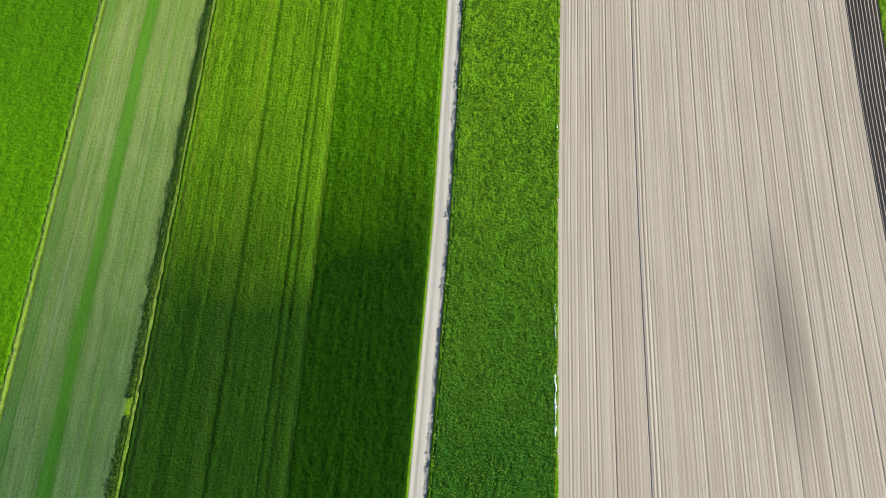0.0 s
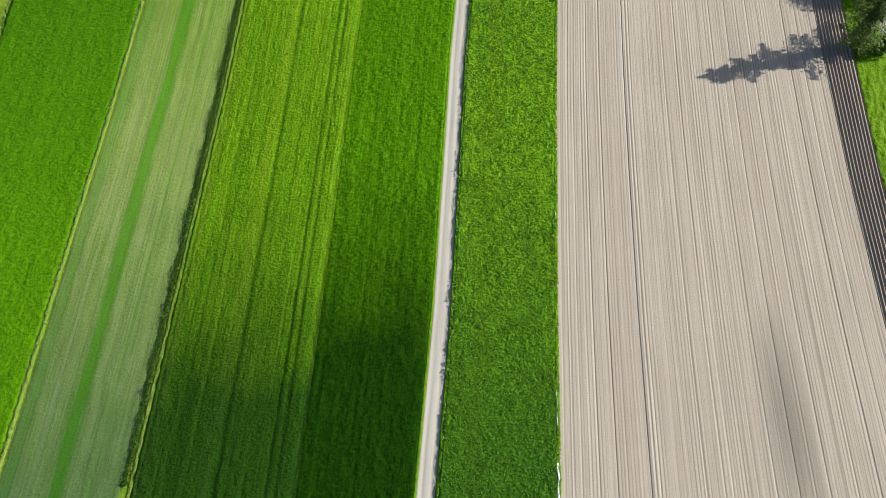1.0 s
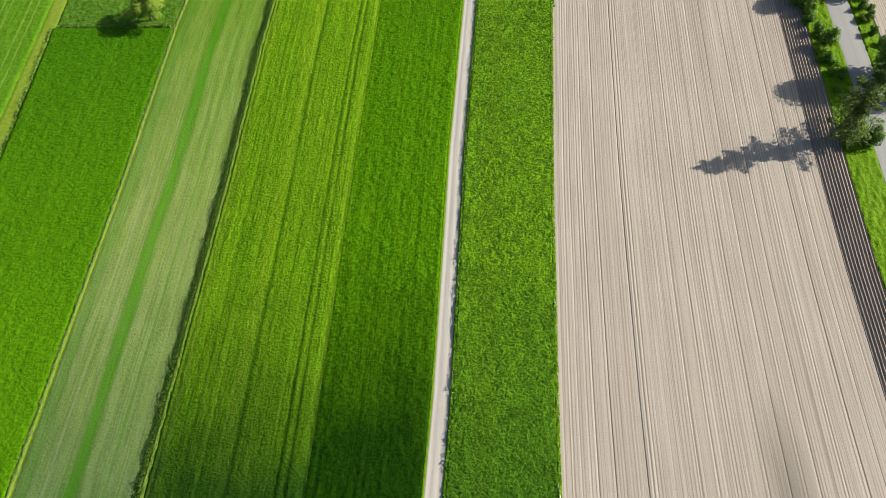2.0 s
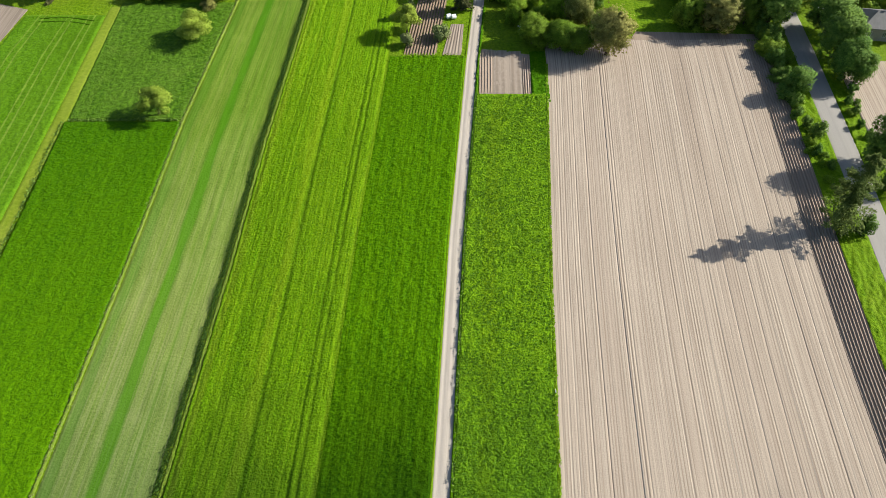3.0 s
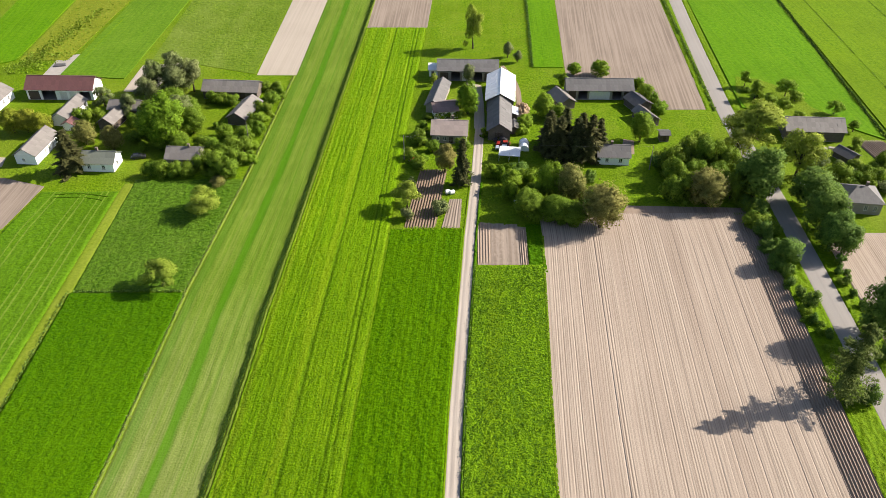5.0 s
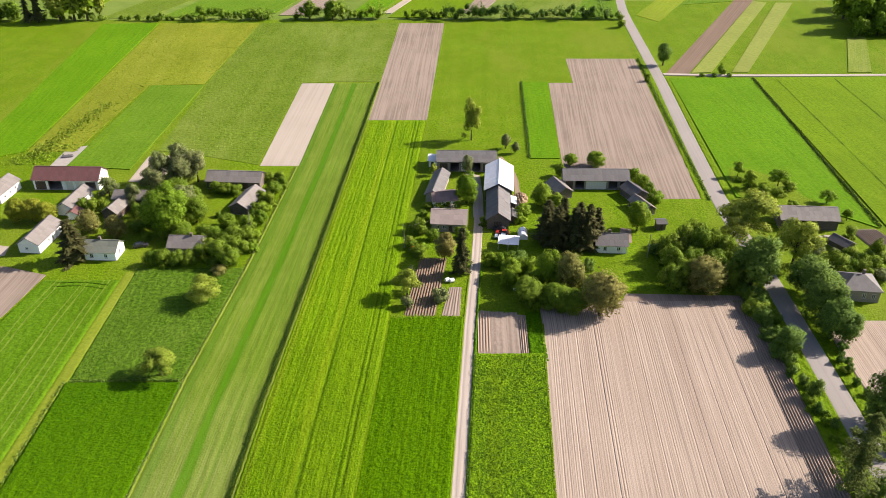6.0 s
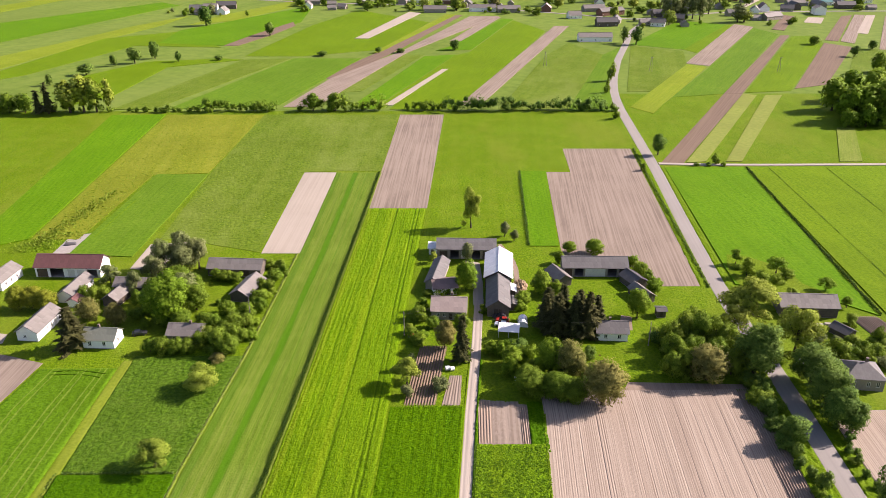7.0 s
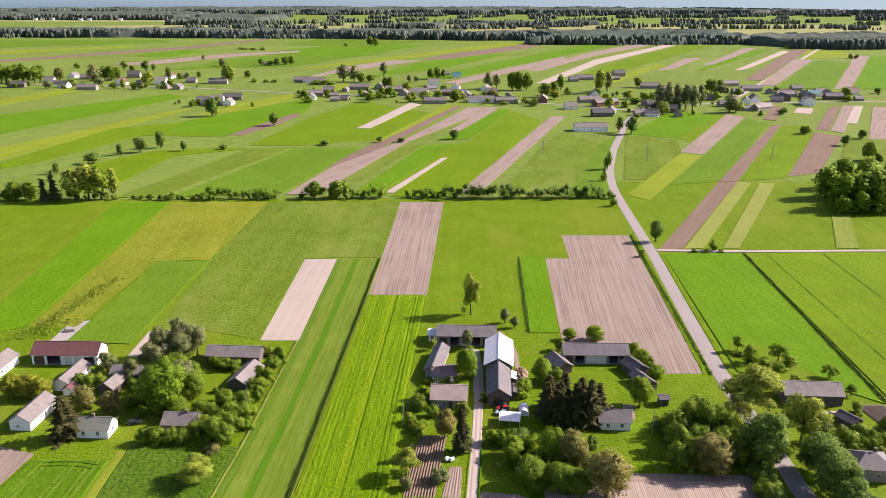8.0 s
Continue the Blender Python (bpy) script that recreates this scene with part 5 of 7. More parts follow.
def building(name, x, y, yaw, length, width, eave, ridge, wall, roof, label, category, openings=(), hip=False, chimneys=(), over=0.45, far=False, gable=None, group=""):
    """A building with its ridge along its own x; openings: (side, u0, u1, z0, z1, kind), sides f, b, l, r; u from that wall's own left end."""
    root = new(name)
    root.matrix_basis = pose(x, y, 0, 0, 0, yaw)
    tagged(root, label, category, group)
    ridge = eave + (ridge - eave) * 0.92
    hl, hw, th = length / 2, width / 2, 0.28
    sides = {"f": (pose(-hl, -hw, 0), length), "b": (pose(hl, hw, 0, 0, 0, 180), length), "r": (pose(hl, -hw, 0, 0, 0, 90), width), "l": (pose(-hl, hw, 0, 0, 0, -90), width)}
    for s, (m, ln) in sides.items():
        holes = [o[1:5] for o in openings if o[0] == s]
        vf = join(wall_boxes(ln, eave, th, holes)) if s in "fb" else moved(join(wall_boxes(ln - 2 * th, eave, th, [(a - th, b - th, c, d) for a, b, c, d in holes])), pose(th, 0, 0))
        piece("wall", *weld(moved(vf, m)), wall, root)
        for o in [o for o in openings if o[0] == s]:
            _, a, b, c, d, kind = o
            if kind == "window":
                w = piece("window", *moved(box(a, b, 0.09, 0.12, c, d), m), M_GLASS, root)
                t = 0.09
                piece("frame", *moved(join([box(a, b, 0.03, 0.13, c, c + t), box(a, b, 0.03, 0.13, d - t, d), box(a, a + t, 0.03, 0.13, c + t, d - t), box(b - t, b, 0.03, 0.13, c + t, d - t), box((a + b) / 2 - t / 2, (a + b) / 2 + t / 2, 0.03, 0.13, c + t, d - t)]), m), M_FRAME, w)
                piece("sill", *moved(box(a - 0.08, b + 0.08, -0.12, 0.1, c - 0.07, c), m), M_CONCRETE, w)
            elif kind in ("door", "white_door"):
                piece("door", *moved(join([box(a + k * (b - a) / 5 + 0.01, a + (k + 1) * (b - a) / 5 - 0.01, 0.06 + 0.01 * (k % 2), 0.13, c, d) for k in range(5)]), m), M_FRAME if kind == "white_door" else M_WOODDOOR, root)
    if hip:
        k = min(hw, hl) * 0.85
        vs = [(-hl - over, -hw - over, eave), (hl + over, -hw - over, eave), (hl + over, hw + over, eave), (-hl - over, hw + over, eave), (-hl + k, 0, ridge), (hl - k, 0, ridge)]
        low = [(a, b, c - 0.12) for a, b, c in vs[:4]]
        piece("roof", vs + low, [(0, 1, 5, 4), (1, 2, 5), (2, 3, 4, 5), (3, 0, 4), (0, 6, 7, 1), (1, 7, 8, 2), (2, 8, 9, 3), (3, 9, 6, 0), (9, 8, 7, 6)], roof, root)
    else:
        for s in (-1, 1):
            g = [(s * hl, -hw, eave), (s * hl, hw, eave), (s * hl, 0, ridge - 0.02)]
            g += [(s * (hl - th), b, c) for a, b, c in g]
            piece("gable", g, [(0, 1, 2), (5, 4, 3), (0, 3, 4, 1), (1, 4, 5, 2), (2, 5, 3, 0)], gable or wall, root)
            slope = (ridge - eave) / hw
            low = eave - over * slope
            board = piece("roof", [(x, s * y, z + d) for d in (0, 0.06) for x in (-hl - over, hl + over) for y, z in ((0, ridge), (hw + over, low))],
                          [c if s < 0 else c[::-1] for c in ((4, 6, 7, 5), (0, 1, 3, 2), (0, 2, 6, 4), (2, 3, 7, 6), (3, 1, 5, 7), (1, 0, 4, 5))], roof, root)
            if far:
                continue
            run = math.hypot(hw + over, ridge - low)
            n, m = max(2, round(length / 1.25)), max(2, round(run / 2.0))
            wide, deep, tilt = (length + 2 * over) / n, run / m, math.degrees(math.atan2(ridge - low, hw + over))
            flat = mesh_data("roof_sheet", *box(-wide / 2, wide / 2, 0, deep * 1.04, 0, 0.035), roof)
            for k in range(n):                     # lapped sheets on the boards
                for j in range(m):
                    sheet = new("roof_sheet", flat)
                    sheet.parent = board
                    dip = 0.012 * ((k * 7 + j * 3) % 4)
                    sheet.matrix_basis = pose(s * -(-hl - over + wide * (k + 0.5)) if s < 0 else -hl - over + wide * (k + 0.5), 0, 0) @ pose(0, 0, ridge + 0.09 + dip) @ pose(0, 0, 0, 0, 0, 180 if s < 0 else 0) @ pose(0, 0, 0, -tilt + 0.8, 0, 0) @ pose(0, deep * j, 0)
        piece("ridge_cap", *box(-hl - over, hl + over, -0.16, 0.16, ridge + 0.09, ridge + 0.17), roof, root)
    for cx, cy in chimneys:
        z = ridge - abs(cy) * (ridge - eave) / hw
        piece("chimney", *join([box(cx - 0.3, cx + 0.3, cy - 0.3, cy + 0.3, z - 0.5, ridge + 0.9), box(cx - 0.38, cx + 0.38, cy - 0.38, cy + 0.38, ridge + 0.9, ridge + 1.02)]), M_STACK, root)
    if not far:
        piece("plinth", *box(-hl - 0.04, hl + 0.04, -hw - 0.04, hw + 0.04, -0.2, 0.12), M_CONCRETE, root)
    return root


def win(side, *us, z0=1.0, z1=2.2, w=0.95):
    return [(side, u, u + w, z0, z1, "window") for u in us]


# left farmstead
building("barn", -124.6, 234.8, -2, 22, 8, 3.9, 7.0, M_WHITEWALL, M_REDTIN, "long white barn with a dark red sheet-metal roof", "barn",
         [("f", 0.6, 4.2, 0.1, 3.2, "door"), ("f", 5.0, 9.6, 0.1, 3.3, "open"), ("f", 11, 13.4, 0.1, 3.0, "white_door"), ("f", 14.2, 16.6, 0.1, 3.0, "white_door"), ("f", 17.5, 21, 0.1, 3.0, "open")])
building("barn", -144.6, 227, 84, 11.5, 6.6, 3.2, 5.4, M_WHITEWALL, M_TIN, "white farm building with a grey roof at the yard edge", "barn", win("f", 2, 5, 8))
building("barn", -117.2, 219.4, 84, 13, 5.0, 2.9, 4.7, M_WHITEWALL, M_TIN, "low white shed with weathered grey roof beside the red barn", "shed", win("f", 2, 5, 11) + [("f", 8, 9.2, 0.1, 2.1, "door")])
building("shed", -114.2, 211.6, 84, 3.2, 3.4, 2.3, 3.3, M_WHITEWALL, M_REDTIN, "small lean-to with a red tin roof", "shed", [("f", 1, 2, 0.1, 2, "door")])
building("barn", -118.5, 196.9, 84.6, 13.4, 6.2, 3.1, 5.4, M_WHITEWALL, M_TIN, "long narrow white stable with a grey roof", "barn", [("f", 3, 4.3, 0.1, 2.2, "white_door"), ("f", 9.0, 10.3, 0.1, 2.2, "white_door"), ("l", 2, 2.8, 1.2, 2.0, "window")] + win("f", 5.2, 7.2, 11.6, w=0.7))
building("house", -96.9, 189.2, -3, 9.0, 6.2, 3.0, 5.2, M_WHITEWALL, M_GREENTIN, "small white house with a grey-green roof", "house", win("f", 5.6, 1.5) + win("r", 2.4), chimneys=[(-0.6, 0.2)])
building("shed", -99.8, 221.5, -4, 9.5, 6.0, 3.0, 4.8, M_PLANK, M_TIN, "old plank shed with a grey roof", "shed", [("f", 3, 5, 0.1, 2.4, "door")])
building("shed", -102.2, 214.0, 78, 7.4, 4.8, 2.6, 4.4, M_PLANK, M_TIN, "narrow weathered shed with a pale grey roof", "shed", [("f", 3, 5, 0.1, 2.2, "door")])
building("barn", -68.8, 234.6, -4, 18, 7, 3.0, 5.3, M_PLANK, M_TIN, "long low plank barn with grey sheet roof behind bushes", "barn", [("f", 4, 7, 0.1, 2.6, "door"), ("f", 11, 14, 0.1, 2.6, "door")])
building("shed", -61.8, 219.3, 76, 12.5, 6.0, 2.6, 4.6, M_PLANK, M_TIN, "grey-roofed shed half hidden by tall bushes", "shed", [("f", 4, 6.4, 0.1, 2.3, "door")])
building("house", -73.6, 191.8, -3, 9.2, 6.4, 2.9, 5.0, M_BRICK, M_TIN, "small old house with grey roof behind bushes", "house", win("f", 1.5, 6.4), chimneys=[(1.6, 0)])
# middle farmstead
building("barn", 10.0, 248.6, -2.5, 20.5, 8.6, 3.9, 6.2, M_BRICK, M_OLDTIN, "long brick cart barn with grey roof and open dark bays", "barn",
         [("f", 0.8, 3.6, 0.1, 3.1, "door"), ("f", 4.6, 7.6, 0.1, 3.3, "open"), ("f", 8.4, 11.2, 0.1, 3.1, "white_door"), ("f", 12.2, 15.2, 0.1, 3.3, "open"), ("f", 16, 18.6, 0.1, 3.1, "door")])
building("shed", -1.9, 250.5, -2.5, 2.9, 5.0, 2.6, 3.2, M_WHITEWALL, M_WHITETIN, "small lean-to with a white tin roof", "shed", [("f", 0.8, 1.8, 0.1, 2, "door")])
building("barn", 20.2, 231.2, 85, 18.6, 8.6, 4.1, 6.7, M_PLANK, M_WHITETIN, "tall barn with a new white sheet-metal roof", "barn", [("b", 6, 10, 0.1, 3.4, "door")])
building("barn", 18.6, 212.6, 86, 18.4, 6.6, 3.5, 6.0, M_PLANK, M_OLDTIN, "old plank barn with a dark grey roof", "barn", [("b", 3, 6, 0.1, 2.8, "door"), ("b", 10, 12, 0.1, 2.6, "door"), ("l", 2, 4.4, 0.1, 2.6, "door")])
building("shed", 23.2, 217.8, 86, 4.2, 2.6, 2.4, 2.9, M_PLANK, M_WHITETIN, "little lean-to with a white tin roof against the barn", "shed")
building("shed", 23.0, 209.5, 86, 4.6, 2.4, 2.2, 2.7, M_PLANK, M_TIN, "little weathered plank lean-to against the barn", "shed")
building("outbuilding", -0.4, 229.6, 79, 17, 4.8, 2.8, 4.5, M_BRICK, M_OLDTIN, "narrow brick outbuilding with a grey roof", "outbuilding", [("f", 3, 4.2, 0.1, 2.1, "door"), ("f", 8, 9, 1, 2, "window")])
building("outbuilding", 1.6, 220.8, 8, 7.6, 7.0, 2.7, 4.2, M_WHITEWALL, M_MAUVETIN, "low workshop with a reddish-brown roof", "outbuilding", [("f", 4, 5.2, 0.1, 2.1, "door")] + win("f", 1.4))
building("house", 3.1, 205.8, -4, 10.4, 8.2, 3.1, 5.9, M_BRICK, M_BROWNTIN, "farmhouse with a brown-grey sheet roof and white windows", "house", win("f", 1.4, 3.4, 7.2) + win("r", 2, 5) + [("f", 5.2, 6.3, 0.15, 2.2, "door")], chimneys=[(0.8, 1.2)])
building("barn", 53.0, 233.8, -1.5, 21.6, 7.4, 3.6, 6.1, M_BRICK, M_OLDTIN, "long barn with a grey roof and a white front panel", "barn",
         [("f", 0.6, 3.0, 0.1, 3.0, "door"), ("f", 3.8, 6.8, 0.1, 3.1, "open"), ("f", 7.4, 14.2, 0.1, 3.0, "white_door"), ("f", 15, 18, 0.1, 3.1, "open"), ("f", 18.8, 21, 0.1, 3.0, "door")])
building("shed", 40.0, 227.2, 110, 8.4, 5.2, 2.6, 4.4, M_PLANK, M_TIN, "small shed with a grey sheet roof", "shed", [("f", 3, 5, 0.1, 2.2, "door")])
building("shed", 64.4, 224.6, 112, 7.2, 5.6, 2.6, 4.3, M_PLANK, M_SLATE, "dark weathered plank shed", "shed", [("f", 2, 4.6, 0.1, 2.3, "door")])
building("shed", 65.0, 215.4, 112, 8.0, 4.4, 2.3, 3.9, M_PLANK, M_TIN, "low grey-roofed woodshed in the farmyard", "shed", [("f", 2, 4, 0.1, 2.0, "door")])
building("shed", 68.0, 203.8, 0, 2.6, 2.8, 2.4, 2.9, M_PLANK, M_SLATE, "tiny weathered hut built of dark planks", "shed", [("f", 0.8, 1.7, 0.1, 2, "door")])
building("house", 50.3, 192.2, -4, 8.8, 6.4, 2.9, 5.1, M_WHITEWALL, M_OLDTIN, "small white cottage with a grey roof", "house", win("f", 2.0, 5.9), chimneys=[(-0.6, 0.3)])
building("barn", 113.6, 206.4, -4, 17.2, 8.0, 3.6, 6.2, M_PLANK, M_TIN, "large plank barn with a weathered grey-violet roof", "barn", [("f", 6.2, 9.0, 0.1, 3.0, "open"), ("f", 1, 3.4, 0.1, 2.6, "door")])
building("shed", 118.8, 192.2, 118, 5.6, 4.2, 2.0, 3.2, M_PLANK, M_SLATE, "small dark weathered plank shed", "shed")
building("house", 111.6, 168.4, -8, 9.6, 8.4, 3.6, 6.3, M_BRICK, M_OLDTIN, "brick house with a grey hipped roof", "house", win("f", 1.6, 5.2, 7.6, z0=1.1, z1=2.6), True, chimneys=[(1.2, 0.6)])
building("house", -150, 203, 80, 10, 7, 3, 5.2, M_WHITEWALL, M_TIN, "white farm building at the edge of the farmstead", "house", win("f", 2, 6))


# hedge of weeds in the ditch beside the barley
def weeds(name, path_x, y0, y1, per_m, size, spread, leaf, label, seed, tall=0.8, kind="stuff"):
    g = np.random.default_rng(seed)
    n = int((y1 - y0) * per_m)
    y = y0 + (y1 - y0) * g.random(n)
    keep = vnoise(y / 6.0, y * 0, seed) > 0.04
    y = y[keep]
    x = path_x(y) + spread * g.normal(size=len(y)) * 0.5
    z = tall * g.random(len(y)) * (0.4 + 0.9 * vnoise(y / 2.2, y * 0 + 3, seed))
    v, f = leaves(len(y), [(0, 0, 0, 0.01, 1)], size, g)
    v = v.reshape(-1, 4, 3) + np.stack([x, y, z + 0.1], 1)[:, None, :]
    return tagged(piece(name, v.reshape(-1, 3), f, M_LEAF[leaf]), label, "weeds", "", kind)


weeds("ditch_weeds", lambda y: E_HEDGE(y) - 0.65, -20, 337, 120, 0.13, 0.55, "ditch", "dark nettles and weeds filling a narrow ditch", 5, 0.6)
weeds("margin_weeds", lambda y: E_STRIP(y) - 0.5, -20, 249, 22, 0.12, 0.6, "grey", "pale flowering weeds along the hay strip", 19, 0.7)
weeds("track_weeds", lambda y: E_TRACK(y) + 3.15, -30, 143, 18, 0.16, 0.3, "dark", "low weeds along the edge of the track", 6, 0.7)
weeds("bank_weeds", lambda y: E_BANK(y) - 0.1, -20, 155, 16, 0.18, 0.3, "bright", "tufts of tall grass along the ploughland", 7, 0.7)
weeds("path_weeds", lambda y: -86.3 + 0 * y, 60, 134, 14, 0.2, 0.4, "dark", "dark weeds along the grass path", 8, 0.6)

# ---- the distance ----
def hedge_row(seed, x0, x1, y, step, hs, leaf, label, group):
    """A run of grown-together bushes, one mesh."""
    r, g = random.Random(seed), np.random.default_rng(seed)
    x, lobes = x0, []
    while x < x1:
        h = r.uniform(*hs)
        w, by = h * r.uniform(0.5, 0.75), y + r.uniform(-1.5, 1.5)
        for k in range(6):
            q, a = r.uniform(0.1, 0.75) * w, r.uniform(0, 6.3)
            lobes.append((x + q * math.cos(a), by + q * math.sin(a), r.uniform(0.2, 0.8) * h, r.uniform(0.22, 0.4) * w + 0.3, r.uniform(0.8, 1.2)))
        x += step * r.uniform(0.6, 1.4)
    v, f = leaves(42 * len(lobes), lobes, 0.46, g, corners=3)
    cv, cf = cores(lobes[::2], 0.75, r)
    ob = crown(np.concatenate([v, cv]), np.concatenate([f, cf + len(v)]), lobes, leaf[0], None)
    ob.name = "field_hedge"
    return tagged(ob, label, "hedge", group, "stuff")


hedge_row(1, -180, -130, 443.5, 4.5, (2.5, 4.5), ("mid", "grey"), "low loose run of bushes at the field edge", "field hedge")
hedge_row(2, -134, -94, 446, 3.6, (5, 7.5), ("mid", "dark"), "tall dense hedge of grown-together bushes", "field hedge")
hedge_row(3, -80, -30, 447, 3.8, (5, 10), ("mid", "grey", "mid"), "tall dense hedge of grown-together bushes", "field hedge")
hedge_row(4, -18, 6, 448, 4.0, (4, 6), ("mid", "dark"), "ragged hedge of green bushes", "field hedge")
hedge_row(5, 6, 100, 447.5, 3.2, (5, 10), ("dark", "mid"), "tall dense hedge of grown-together bushes", "field hedge")
hedge_row(6, -320, -190, 445, 7, (3, 7), ("mid", "grey"), "ragged hedge of green bushes", "field hedge")
plants("round", "mid", "broadleaf tree in the field hedge", "tree", "hedge trees", (-249.3, 442.8, 12.7, 4.7), (-240.3, 442.8, 12, 5), (-252.6, 441, 8, 3.3), (-73, 447, 11, 4.5), (-60, 447, 11.5, 5), far=True)
plants("tall", "lime", "tall pale poplar in the field hedge", "tree", "hedge trees", (-214, 442.7, 20, 6), (-206.5, 443.7, 23, 6), (-199, 444, 21, 5), (-192.7, 446.5, 20, 3), far=True)
plants("spruce", "fir", "dark spruce in the field hedge", "tree", "hedge trees", (-225.1, 440, 19, 4.5), (-230.8, 440, 13.6, 4), far=True)
plants("round", "bright", "broadleaf tree at the edge of a small wood", "tree", "small wood", (235.5, 447, 20, 8.6), (233, 424, 21, 8), (242.8, 424, 22, 9), (252.6, 424, 22, 9.6), (256, 470, 20, 9), (266, 458, 22, 10), (272, 446, 21, 8.6), (262, 432, 22, 9), (280, 436, 22, 9), (292, 450, 22, 10), (300, 432, 21, 9), (228, 412, 10, 5), (318, 552, 15, 6), (320, 543, 8, 4), (246, 436, 17, 6), (258, 446, 24, 7), (238, 412, 13, 5), (250, 414, 16, 6), (268, 420, 18, 7), (284, 418, 17, 7), (310, 446, 19, 8), far=True)
hedge_row(9, 224, 320, 410, 5, (4, 9), ("mid", "dark", "grey"), "thick bushes along the edge of the small wood", "small wood")
plants("round", "dark", "lone tree standing in the fields", "tree", "field trees", (-219.7, 761, 19, 7), (-147.8, 705, 12, 5), (15.3, 638, 8.5, 4.2), (-45.8, 625, 5, 3), (-28.2, 625, 4, 4), (-89, 613, 4, 5), (-216.5, 602, 14, 4.2), (-225.7, 584, 12, 5.4), (-237.7, 574, 8.6, 3), (-194.7, 589, 8, 2.8), (-166, 595, 4, 3.6), (-246, 544, 8, 6), (-257, 512, 8, 2.6), (330, 610, 9, 4), (360, 640, 8, 4), far=True)

HOUSES = {}
for k, (kind, ln, wd, ev, rd, wm, rm, lab) in enumerate((("white", 11, 8, 3.2, 6.6, M_WHITEWALL, M_TIN, "white village house with a grey roof"), ("grey", 11, 8, 3.2, 6.4, M_BRICK, M_OLDTIN, "pale village house with an old grey roof"),
                                                         ("small", 8, 6, 2.8, 5.0, M_BRICK, M_TIN, "small village shed with a grey roof"), ("red", 11, 9, 3.4, 7.6, M_WHITEWALL, M_REDTIN, "white village house with a steep red roof"),
                                                         ("tall_white", 12, 10, 6.2, 8.4, M_WHITEWALL, M_TIN, "tall white two-storey village house"), ("tall_grey", 14, 9, 4.6, 8.6, M_BRICK, M_SLATE, "tall village house with a dark roof"),
                                                         ("barn", 20, 8, 3.6, 6.4, M_BRICK, M_TIN, "long village barn with a grey roof"), ("white_barn", 24, 9, 3.8, 6.4, M_WHITEWALL, M_TIN, "long white village barn with a grey roof"),
                                                         ("dark_barn", 17, 8, 4.0, 7.2, M_PLANK, M_SLATE, "dark plank village barn"), ("brick_barn", 24, 9, 4.2, 6.8, M_CHIMNEY, M_TIN, "long red brick village barn"),
                                                         ("brick", 11, 9, 3.8, 7.6, M_CHIMNEY, M_BROWNTIN, "brick village house with a brown roof"), ("teal", 11, 8, 3.4, 6.6, M_WHITEWALL, M_TEALTIN, "white village house with a teal roof"))):
    ln, wd, ev, rd = ln * 1.2, wd * 1.15, ev * 1.1, rd * 1.15
    HOUSES[kind] = building("village_house", 150 + 26 * k, 690, 0, ln, wd, ev, rd, wm, rm, lab, "house", win("f", 1.5, ln / 2 - 0.5, ln - 2.6) + win("b", 1.5, ln - 2.6) + win("r", 2.2), far=True, group="village houses", chimneys=[(1.5, 0.4)] if ln < 15 else ())
first_use = set()


def village_houses(kind, *rows):
    """Houses of one kind: the first takes the built one's place, the rest are copies."""
    for x, y, yaw in rows:
        m = pose(x, y, 0, 0, 0, yaw)
        if kind in first_use:
            copy_thing(HOUSES[kind], m).name = "village_house"
        else:
            first_use.add(kind)
            HOUSES[kind].matrix_basis = m


village_houses("white", (-515, 1053, 5), (-506, 1108, 80), (63, 966, 70), (142, 811, 10), (215, 762, -20), (343, 853, 70))
village_houses("grey", (-481, 1086, 10), (-324, 1047, 0), (-255, 856, 5), (-129, 948, 5), (-70, 982, 80), (-5, 965, 30), (37, 903, 80), (68, 933, 5), (178, 780, 70), (189, 1064, 5), (364, 934, 5), (450, 967, 5), (271, 866, -20))
village_houses("small", (-492, 1027, 0), (-385, 1028, 20), (-351, 1109, 10), (-274, 1294, 0), (-140, 922, 15), (-109, 954, 80), (-116, 902, 10), (72, 861, 40), (17, 1141, 5), (252, 1085, 0), (287, 967, 0), (324, 799, 0))
village_houses("red", (-407, 1022, 70), (-370, 1101, 80), (26, 976, 80), (357, 866, 85), (413, 914, 0))
village_houses("tall_grey", (-422, 1108, 5), (265, 1128, 10), (348, 967, 0))
village_houses("tall_white", (-358, 1028, 5), (-237, 847, 8), (-1, 1012, 0), (406, 840, 80), (-1545, 3136, 0), (-1518, 3137, 0), (-1481, 3139, 0), (-1351, 3089, 0), (-1317, 3090, 0), (-1201, 3095, 0))
village_houses("barn", (-285, 1035, 3), (-177, 1055, 2), (-94, 976, 0), (-48, 954, 2), (171, 861, 12), (208, 1084, 0), (383, 1014, 10), (392, 962, -3), (341, 803, 30), (273, 989, -5))
village_houses("dark_barn", (-228, 878, 8), (165, 762, 5), (237, 788, -20), (456, 885, 0))
village_houses("white_barn", (-161, 1048, 0), (-22, 933, -3), (51, 861, -2), (138, 680, 2))
village_houses("brick_barn", (22, 918, -4), (184, 835, 25))
village_houses("teal", (31, 1112, 0), (447, 914, 0))
village_houses("brick", (120, 861, 80), (353, 950, 80))
